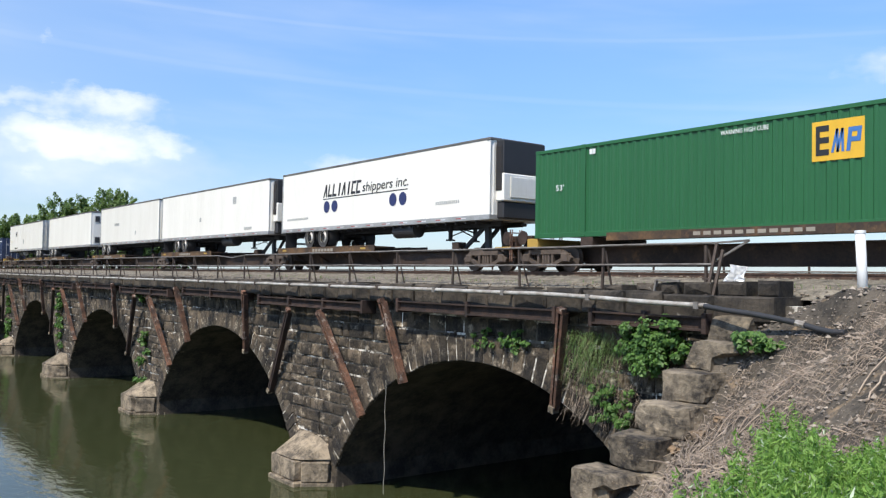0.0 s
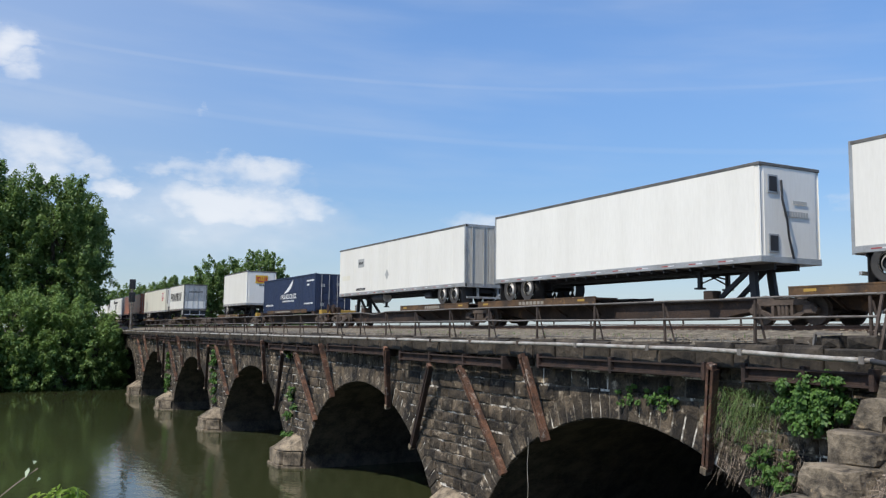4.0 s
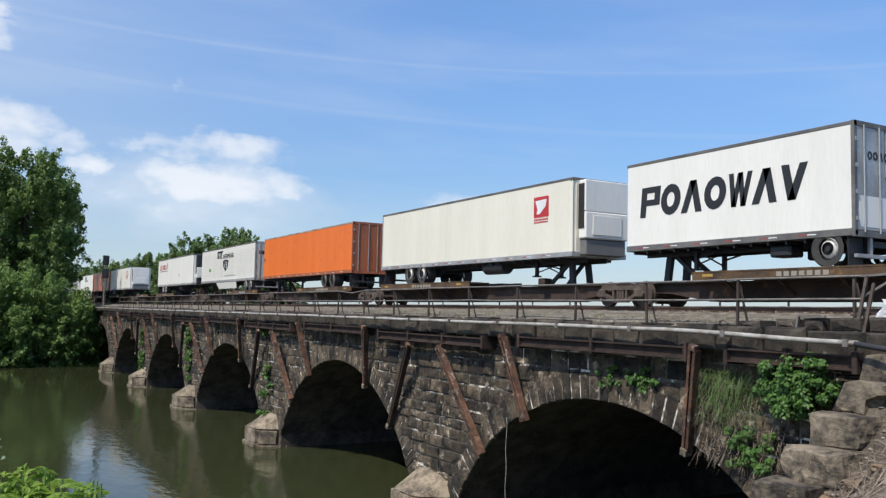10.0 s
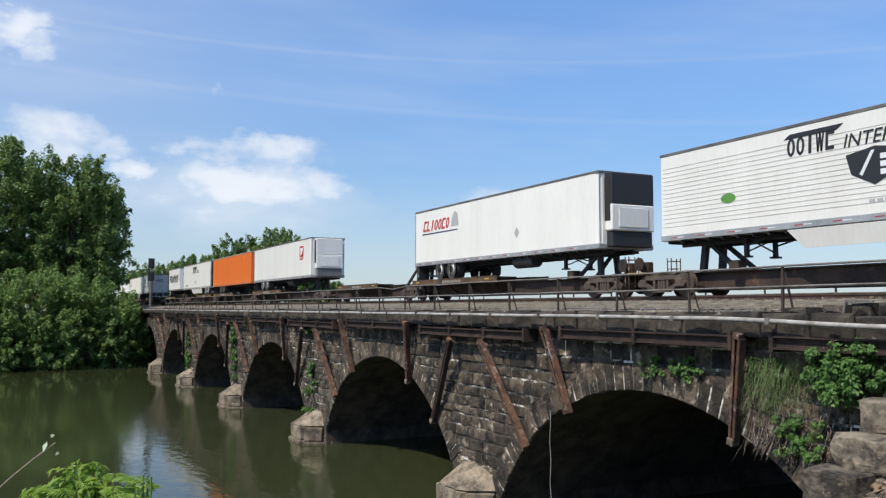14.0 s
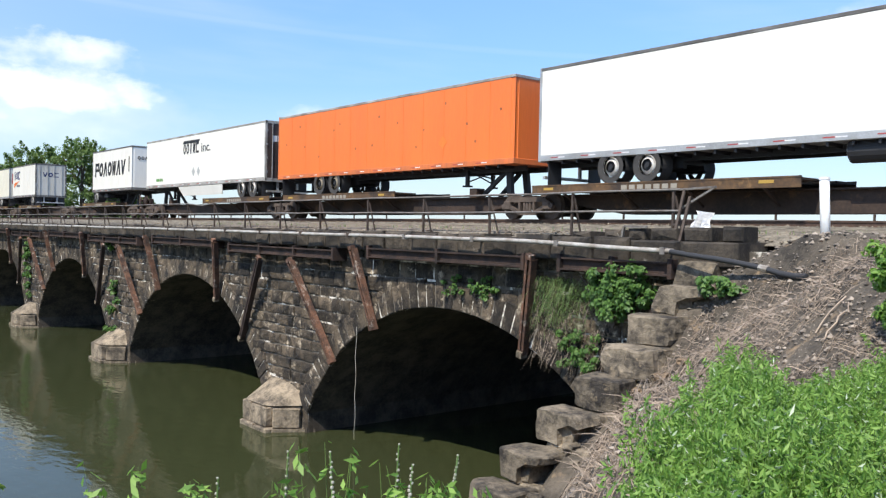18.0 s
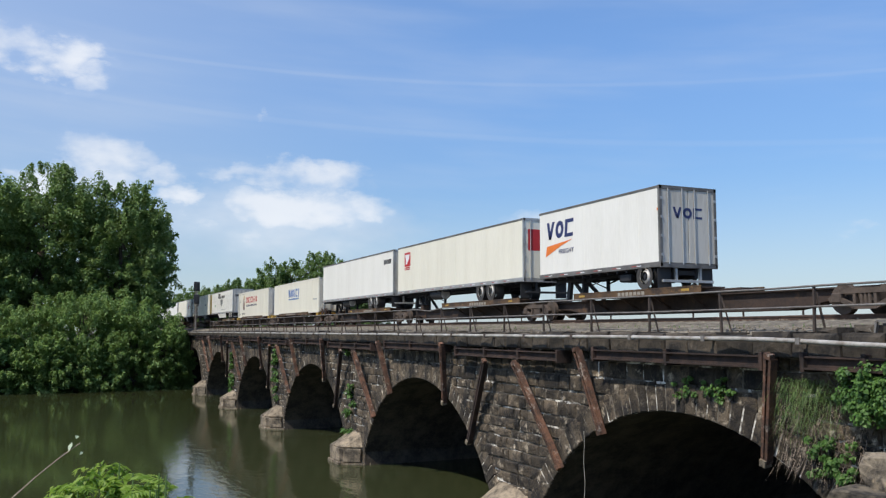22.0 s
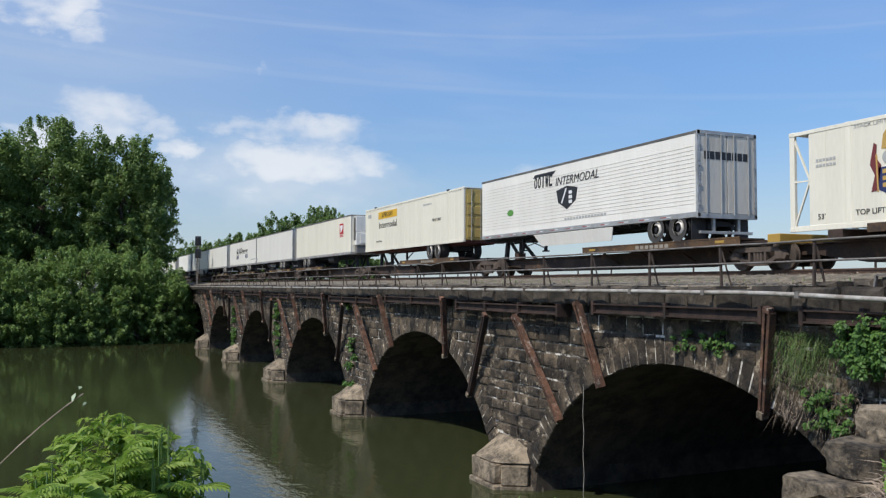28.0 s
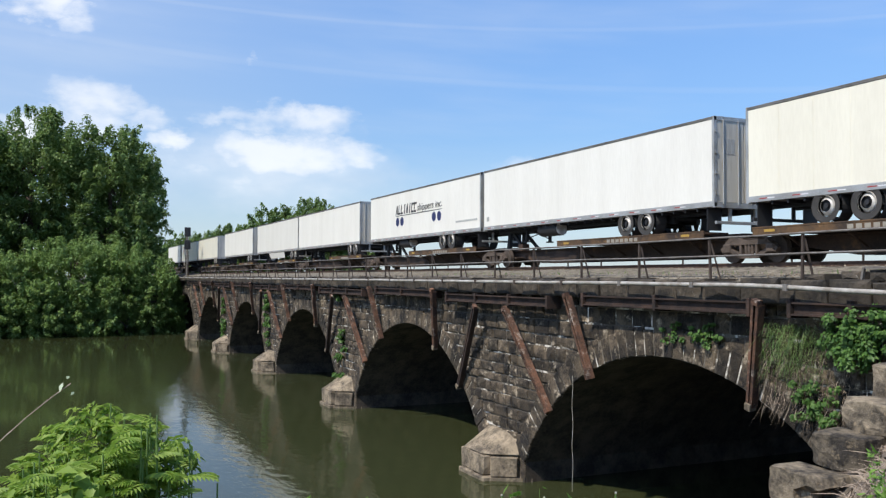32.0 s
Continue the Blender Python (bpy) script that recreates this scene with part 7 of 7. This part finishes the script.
on_wall("bank_weed", spots, 26, 0.12, LEAF_BUSH, "small green weeds beside the stone steps", "weeds", 4)


def blades(name, roots, length, width, material, label, seed, spread=0.5, hang=0.0, category="grass"):
    """Bent blades of grass from root places."""
    rg = np.random.default_rng(seed)
    vs, fs = [], []
    for x, y, z in roots:
        a = rg.uniform(0, 2 * math.pi)
        l = length * rg.uniform(0.6, 1.3)
        dx, dy = math.cos(a) * spread * l * rg.random(), math.sin(a) * spread * l * rg.random()
        wx, wy = -math.sin(a) * width, math.cos(a) * width
        up = 1.0 - 2.0 * hang
        k = len(vs)
        vs += [(x - wx, y - wy, z), (x + wx, y + wy, z), (x + dx * 0.5 + wx * 0.7, y + dy * 0.5 + wy * 0.7, z + l * 0.6 * (1 if hang < 0.5 else 0.2)), (x + dx * 0.5 - wx * 0.7, y + dy * 0.5 - wy * 0.7, z + l * 0.6 * (1 if hang < 0.5 else 0.2)), (x + dx * 1.3, y + dy * 1.3 - 0.1 * hang, z + l * (0.9 * up if hang < 0.5 else -0.8))]
        fs += [(k, k + 1, k + 2, k + 3), (k + 3, k + 2, k + 4)]
    return tagged(pieces(name, vs, fs, material), label, category, kind="stuff")


blades("hanging_grass", [(max(-15.9, rnd.gauss(-14.85, 0.5)), 16.25 - rnd.random() * 0.2, 7.6 - abs(rnd.gauss(0, 0.62))) for _ in range(800)], 0.46, 0.006, GRASS, "long pale green grass hanging on the abutment", 6, 0.9, 1.0)
blades("hanging_straw", [(-14.4 + rnd.uniform(-1.4, 1.2), 16.3 - rnd.random() * 0.1, 6.3 + rnd.uniform(-0.9, 0.7)) for _ in range(420)], 0.40, 0.008, TWIG, "dry straw hanging on the abutment wall", 7, 0.8, 1.0)
blades("track_weeds", [(x, y, 8.85) for x, y in ((rnd.uniform(-40, -5), rnd.uniform(17.0, 18.6)) for _ in range(500))], 0.13, 0.008, GRASS, "sparse weeds in the gravel", 8, 0.8)


# ---- near bank: weeds, brush and bushes ----
def inside_weeds(x, y):
    left = -2.0 - 0.70 * (y - 2.7) if y < 4.3 else -3.12 - 0.44 * (y - 4.3) if y < 6.3 else -4.0 - 0.30 * (min(y, 8.0) - 6.3) + 0.5 * max(0.0, y - 8.6)
    back = 10.4 + 0.35 * noise.noise(Vector((x, 0, 0)))
    return x > left + 0.1 - 0.25 * noise.noise(Vector((0, y * 1.5, 3))) and y < back


def weeds():
    rg = np.random.default_rng(12)
    P, N, stems = [], [], []
    for _ in range(7600):
        x, y = rg.uniform(-5.2, 1.6), rg.uniform(2.0, 10.8)
        if not inside_weeds(x, y) or math.hypot(x - 0.2, y) < 2.3:
            continue
        lump = noise.noise(Vector((x * 1.3, y * 1.3, 5))) + 0.5 * noise.noise(Vector((x * 3.1, y * 3.1, 9)))
        z = bank(x, y)
        h = rg.uniform(0.40, 0.70) * (0.9 + 0.5 * lump)
        lx, ly = rg.normal() * 0.10, rg.normal() * 0.10
        stems.append((x, y, z, lx, ly, h))
        n = int(rg.integers(52, 74))
        t = rg.uniform(0.18, 1.0, n) ** 0.75
        a = rg.uniform(0, 2 * np.pi, n)
        r = 0.015 + 0.085 * (1.08 - t) * rg.uniform(0.5, 1.3, n)
        P.append(np.stack([x + lx * t * t + r * np.cos(a), y + ly * t * t + r * np.sin(a), z + h * t], 1))
        N.append(np.stack([0.95 * np.cos(a), 0.95 * np.sin(a), 0.15 + 0.75 * rg.random(n)], 1) + rg.normal(size=(n, 3)) * 0.3)
    P, N = np.concatenate(P), np.concatenate(N)
    pale = rg.random(len(P)) < 0.035
    tagged(leaf_mesh("weed_undersides", P[pale], N[pale], 0.052, LEAF_PALE, None, 0.26, 14, -0.3), "pale undersides of turned weed leaves", "weeds", kind="stuff")
    ob = leaf_mesh("weeds", P[~pale], N[~pale], 0.052, LEAF_NEAR, None, 0.26, 12, -0.2)
    tagged(ob, "dense bright green leafy weeds covering the bank", "weeds", kind="stuff")
    vs, fs = [], []
    for x, y, z, lx, ly, h in stems:
        k = len(vs)
        w = 0.004
        vs += [(x - w, y, z - 0.05), (x + w, y, z - 0.05), (x + lx + w * 0.4, y + ly, z + h), (x + lx - w * 0.4, y + ly, z + h), (x, y - w, z - 0.05), (x, y + w, z - 0.05), (x + lx, y + ly + w * 0.4, z + h), (x + lx, y + ly - w * 0.4, z + h)]
        fs += [(k, k + 1, k + 2, k + 3), (k + 4, k + 5, k + 6, k + 7)]
    tagged(pieces("weed_stems", vs, fs, STEM), "thin green stems of the bank weeds", "weeds", kind="stuff")


weeds()


def small_bush(name, x, y, z0, h, r, seed, leaf, mat, label, per=60, clumps=60, slim=0.5):
    rg = np.random.default_rng(seed)
    ob = new(name)
    tagged(ob, label, "bush")
    C = np.array([(x + rg.normal() * r * 0.5, y + rg.normal() * r * 0.5, z0 + h * rg.uniform(0.15, 0.95), r * rg.uniform(0.2, 0.38)) for _ in range(clumps)])
    p, nrm = crown_points(rg, C, per, 1.0, z0)
    leaf_mesh("foliage", p, nrm, leaf, mat, ob, slim, seed)
    for i in range(7):
        bm = bmesh.new()
        c = C[i]
        rod(bm, (x + 0.03 * i - 0.1, y, z0 - 0.1), (c[0], c[1], c[2]), 0.012, 5, 0.004)
        part("branch", bm, BARK, ob)
    return ob


small_bush("bush", -4.05, 10.9, bank(-4.05, 10.9) - 0.05, 1.2, 0.45, 81, 0.09, LEAF_NEAR, "small leafy green bush on the bank slope", 80, 110)
small_bush("bush", -3.3, 10.8, bank(-3.3, 10.8) - 0.05, 1.5, 0.62, 82, 0.09, LEAF_NEAR, "small leafy green bush beside the weeds", 80, 110)
small_bush("bush", -6.1, 0.72, bank(-6.1, 0.72) - 0.1, 8.02 - bank(-6.1, 0.35), 0.42, 83, 0.085, LEAF_YELLOW, "yellow-green leafy bush at the water's edge", 60, 55, 0.36)
small_bush("bush", -6.3, 0.25, bank(-6.3, -0.3) - 0.1, 7.98 - bank(-6.3, -0.3), 0.42, 84, 0.085, LEAF_YELLOW, "yellow-green leafy bush on the river bank", 60, 55, 0.36)


def fern_plant(x, y, z, h, seed, n=5, mat=LEAF_YELLOW):
    """A sumac shoot: a stem with pinnate leaves of narrow leaflets."""
    rg = np.random.default_rng(seed)
    ob = new("sumac_shoot")
    tagged(ob, "young sumac shoot with long feathered yellow-green leaves", "plant", "sumac shoots on the bank")
    bm = bmesh.new()
    rod(bm, (x, y, z - 0.1), (x + 0.05, y, z + h), 0.012, 6, 0.006)
    part("stem", bm, STEM, ob)
    for i in range(n):
        a = rg.uniform(0, 2 * math.pi)
        L = rg.uniform(0.17, 0.30)
        b = Vector((x + 0.03, y, z + h * rg.uniform(0.6, 1.0)))
        d = Vector((math.cos(a), math.sin(a), 0.55))
        vs, fs = [], []
        m = 11
        for j in range(m):
            t = (j + 0.5) / m
            c = b + d * (L * t) + Vector((0, 0, -0.5 * L * t * t))
            w = 0.060 * math.sin(math.pi * (0.12 + 0.83 * t))
            sd = Vector((-math.sin(a), math.cos(a), 0))
            f = Vector((math.cos(a), math.sin(a), 0))
            for s in (-1, 1):
                tip = c + sd * (s * w * 1.5) + f * 0.04 + Vector((0, 0, -0.022))
                mid = c + sd * (s * w * 0.7) + f * 0.018
                k = len(vs)
                vs += [tuple(c), tuple(mid + f * 0.016), tuple(tip), tuple(mid - f * 0.016)]
                fs += [(k, k + 1, k + 2, k + 3)]
        pieces("leaf", vs, fs, mat, ob)
    return ob


rnd = random.Random(8)
for i, (x, y, h) in enumerate(((-4.5, 1.15, 0.30), (-4.3, 1.45, 0.22), (-4.4, 0.95, 0.30), (-5.6, 0.55, 1.45), (-5.3, 0.15, 1.2), (-6.4, 0.1, 2.1), (-5.0, -0.2, 0.6), (-5.8, 0.25, 1.7), (-6.2, 0.6, 2.0), (-5.45, 0.4, 1.3), (-5.7, -0.5, 1.0))):
    fern_plant(x, y, bank(x, y) - 0.05, h, 100 + i, 9)
for i in range(24):
    x, y = rnd.gauss(-6.0, 0.25), rnd.gauss(0.45, 0.26)
    fern_plant(x, y, bank(x, y) - 0.05, 7.9 - bank(x, y) - abs(rnd.gauss(0, 0.28)) - 0.6 * (y - 0.45) ** 2, 140 + i, 9)


for i in range(14):
    x, y = rnd.gauss(-5.9, 0.25), rnd.uniform(-0.55, 0.1)
    fern_plant(x, y, bank(x, y) - 0.05, 7.62 - bank(x, y) - abs(rnd.gauss(0, 0.18)) + 0.35 * y, 190 + i, 9)
small_bush("bush", -6.0, 0.1, bank(-6.0, 0.1) - 0.1, 7.72 - bank(-6.0, 0.1), 0.5, 85, 0.11, LEAF_YELLOW, "broad-leaved yellow-green bush among the sumac", 40, 60, 0.62)
shoot = tagged(tube("bare_shoot", [(-6.0 - 0.02 * q, -0.62 + 0.13 * q, 7.25 + 0.16 * q - 0.006 * q * q) for q in range(7)], 0.0035, TWIG), "thin bare shoot with small pale leaves at its tip", "shoot")
leaf_mesh("tip_leaf", np.array([(-6.1, 0.10, 7.98), (-6.12, 0.14, 8.04), (-6.1, 0.17, 7.93)]), np.array([(0.5, -0.5, 0.8), (0.6, 0.2, 0.8), (0.5, 0.5, 0.6)]), 0.05, LEAF_PALE, shoot, 0.5, 5)


def edge_weeds():
    """Taller shoots at the brink above the water."""
    rg = np.random.default_rng(44)
    P, N, vs, fs = [], [], [], []
    for _ in range(84):
        t = rg.random()
        if noise.noise(Vector((t * 9.0, 2, 2))) < -0.15:
            continue
        az = radians(48.0 + 30.0 * t)
        d = rg.uniform(3.6, 4.6)
        x, y = 0.27 - d * math.sin(az), d * math.cos(az)
        z = bank(x, y)
        h = 8.77 - d * math.tan(radians(rg.uniform(16.2, 20.0) - (1.6 if rg.random() < 0.12 else 0))) - z
        n = int(rg.integers(26, 44))
        q = rg.uniform(0.15, 1.0, n)
        a = rg.uniform(0, 2 * np.pi, n)
        lx, ly = rg.normal() * 0.10, rg.normal() * 0.10
        r = 0.025 + 0.05 * (1.1 - q)
        P.append(np.stack([x + lx * q * q + r * np.cos(a), y + ly * q * q + r * np.sin(a), z + h * q], 1))
        N.append(np.stack([0.8 * np.cos(a), 0.8 * np.sin(a), 0.7 + 0 * a], 1) + rg.normal(size=(n, 3)) * 0.2)
        k = len(vs)
        w = 0.005
        vs += [(x - w, y, z - 0.05), (x + w, y, z - 0.05), (x + lx + w * 0.4, y + ly, z + h), (x + lx - w * 0.4, y + ly, z + h)]
        fs.append((k, k + 1, k + 2, k + 3))
    P, N = np.concatenate(P), np.concatenate(N)
    tagged(leaf_mesh("brink_weeds", P, N, 0.075, LEAF_NEAR, None, 0.36, 13, -0.1), "tall thin green weeds at the brink of the bank", "weeds", kind="stuff")
    tagged(pieces("brink_weed_stems", vs, fs, STEM), "stems of the tall brink weeds", "weeds", kind="stuff")


edge_weeds()
rnd = random.Random(23)
for i, (az, d, el) in enumerate(((50.5, 4.2, 14.6), (53.0, 4.0, 15.4), (54.2, 4.4, 14.0), (57.5, 4.1, 15.0), (61.5, 4.3, 14.4), (66.0, 4.2, 15.8))):
    x, y = 0.27 - d * math.sin(radians(az)), d * math.cos(radians(az))
    z, top = bank(x, y) - 0.05, 8.77 - d * math.tan(radians(el))
    lean = rnd.uniform(-0.12, 0.12)
    spike = tagged(tube("flower_spike", [(x + lean * q * q / 16, y, z + (top - z) * q / 4) for q in range(5)], 0.0045, STEM), "thin weed stalk with a pale flower spike", "weed", "flower spikes at the brink")
    bm = bmesh.new()
    for q in range(14):
        k = 0.78 + 0.22 * q / 13
        bmesh.ops.create_icosphere(bm, subdivisions=1, radius=0.010 * (1.25 - 0.6 * q / 13), matrix=Matrix.Translation((x + lean * k * k + rnd.uniform(-0.006, 0.006), y + rnd.uniform(-0.006, 0.006), z + (top - z) * k)))
    part("flower_head", bm, ROPE, spike)


def dead_brush():
    rg = random.Random(55)
    vs, fs = [], []
    for _ in range(22000):
        x, y = rg.uniform(-10.6, -2.0), rg.uniform(4.5, 15.2)
        if x < 0.0 - 0.85 * min(y, 10.0) - 0.3 * max(0.0, y - 10.0) or noise.noise(Vector((x * 0.8, y * 0.8, 7))) < -0.12:
            continue
        z = bank(x, y) + 0.01
        a, l, w = rg.uniform(0, 6.28), 0.05 + 0.42 * rg.random() ** 2, rg.uniform(0.002, 0.006)
        dx, dy, dz = math.cos(a) * l, math.sin(a) * l, rg.uniform(-0.02, 0.28) * l
        zz = max(bank(x + dx, y + dy) + 0.015, z + dz)
        k = len(vs)
        px, py = -math.sin(a) * w, math.cos(a) * w
        hx, hy, hz = x + dx * 0.5, y + dy * 0.5, (z + zz) / 2 + rg.uniform(0, 0.06)
        vs += [(x + px, y + py, z), (x - px, y - py, z), (x, y, z + 1.7 * w), (hx + px, hy + py, hz), (hx - px, hy - py, hz), (hx, hy, hz + 1.7 * w), (x + dx, y + dy, zz)]
        fs += [(k, k + 1, k + 4, k + 3), (k + 1, k + 2, k + 5, k + 4), (k + 2, k, k + 3, k + 5), (k + 3, k + 4, k + 6), (k + 4, k + 5, k + 6), (k + 5, k + 3, k + 6)]
    tagged(pieces("dead_brush", vs, fs, TWIG), "dry grey-brown twigs and dead stalks on the slope", "brush", kind="stuff")
    vs, fs = [], []
    for _ in range(20000):
        x, y = rg.uniform(-12.0, -1.0), rg.uniform(4.0, 17.0)
        if x < -0.6 - 0.9 * min(y, 10.5) - 0.3 * max(0.0, y - 10.5):
            continue
        z = bank(x, y)
        r = 0.012 + 0.07 * rg.random() ** 3.2
        k = len(vs)
        vs += [(x + r * rg.uniform(0.6, 1.3) * c, y + r * rg.uniform(0.6, 1.3) * d, z + r * e * rg.uniform(0.4, 0.9)) for c, d, e in ((1, 0, 0), (-1, 0, 0), (0, 1, 0), (0, -1, 0), (0, 0, 1), (0, 0, -1))]
        fs += [(k, k + 2, k + 4), (k + 2, k + 1, k + 4), (k + 1, k + 3, k + 4), (k + 3, k, k + 4), (k + 2, k, k + 5), (k + 1, k + 2, k + 5), (k + 3, k + 1, k + 5), (k, k + 3, k + 5)]
    tagged(pieces("rubble", vs, fs, surface("slope_rubble", (0.28, 0.235, 0.19), (0.11, 0.09, 0.07), 0.95, 0, 6, 30, 0.2, 0.9, island=0.5)), "small stones and rubble strewn on the slope", "rubble", kind="stuff")


dead_brush()


def stalk_heap():
    """Long dry stalks, arched over one another, between the steps and the green weeds."""
    rg = random.Random(61)
    vs, fs = [], []
    for _ in range(900):
        y = rg.uniform(6.5, 13.8)
        x = -0.62 * y - 1.2 + rg.gauss(0, 0.75)
        if x < -0.85 * y + 0.2 or inside_weeds(x + 0.2, y):
            continue
        a, l, w = rg.gauss(2.4, 0.8), rg.uniform(0.4, 1.15), rg.uniform(0.003, 0.007)
        rise = rg.uniform(0.03, 0.20)
        px, py = -math.sin(a) * w, math.cos(a) * w
        k = len(vs)
        for q in range(5):
            f = q / 4
            cx, cy = x + math.cos(a) * l * f, y + math.sin(a) * l * f
            cz = max(bank(cx, cy) + 0.01, bank(x, y) * (1 - f) + bank(x + math.cos(a) * l, y + math.sin(a) * l) * f) + rise * math.sin(math.pi * min(1.0, f + 0.08))
            vs += [(cx + px, cy + py, cz), (cx - px, cy - py, cz), (cx, cy, cz + 1.7 * w)]
        for q in range(4):
            b = k + 3 * q
            fs += [(b, b + 1, b + 4, b + 3), (b + 1, b + 2, b + 5, b + 4), (b + 2, b, b + 3, b + 5)]
    tagged(pieces("dry_stalks", vs, fs, TWIG), "heap of long dry stalks arched over the slope", "brush", kind="stuff")


stalk_heap()
rnd = random.Random(91)
for i in range(18):
    y = rnd.uniform(8.5, 14.5)
    x = 0.27 - y * math.tan(radians(rnd.uniform(24, 37)))
    a, l = rnd.uniform(0, 6.28), rnd.uniform(0.35, 0.9)
    pts = []
    for q in range(5):
        px, py = x + math.cos(a) * l * q / 4 + rnd.uniform(-0.03, 0.03), y + math.sin(a) * l * q / 4
        pts.append((px, py, bank(px, py) + 0.03 + 0.05 * math.sin(q * 0.8) + rnd.uniform(0, 0.03)))
    tagged(tube("fallen_branch", pts, rnd.uniform(0.006, 0.014), TWIG), "dry bare branch lying on the slope", "branch", "fallen branches on the slope")
for i, (x, y, s) in enumerate(((-9.9, 13.9, 0.28), (-10.3, 13.6, 0.2), (-9.6, 14.1, 0.2), (-10.9, 12.4, 0.3), (-10.6, 12.2, 0.2), (-11.0, 11.5, 0.35), (-10.2, 12.9, 0.17), (-8.6, 12.6, 0.12), (-7.5, 12.0, 0.1))):
    bm = bmesh.new()
    bmesh.ops.create_icosphere(bm, subdivisions=2, radius=s * 0.7)
    for v in bm.verts:
        v.co = Vector([max(-0.52 * s, min(0.52 * s, c)) for c in v.co])
        v.co *= 1 + 0.6 * noise.noise(v.co * 3 / s + Vector((i * 5, 0, 0)))
        v.co.z *= 0.6
        v.co += Vector((x, y, bank(x, y) + s * 0.2))
    tagged(part("rock", bm, surface("ochre_rock", (0.25, 0.17, 0.10), (0.11, 0.08, 0.055), 0.9, 0, 3, 20, 0.4, 0.9) if i < 3 else STEPSTONE), "broken ochre rock lying on the slope" if i < 3 else "broken grey rock lying on the slope", "rock", "rocks on the slope")

# ---- single stones of the near arches, spandrel and coping ----
for name, v, f in STONE_LOT:
    pieces(name, v, f, STONE, bridge)
for name, v, f in COPING_LOT:
    pieces(name, v, f, COPING, bridge)


def motions():
    for ob in MOVERS:
        u = ob["u"]
        walk(ob, [(t, pose(u + s_of(t), TRACK_Y, 0)) for t in range(0, 33, 4)])
        del ob["u"]


motions()
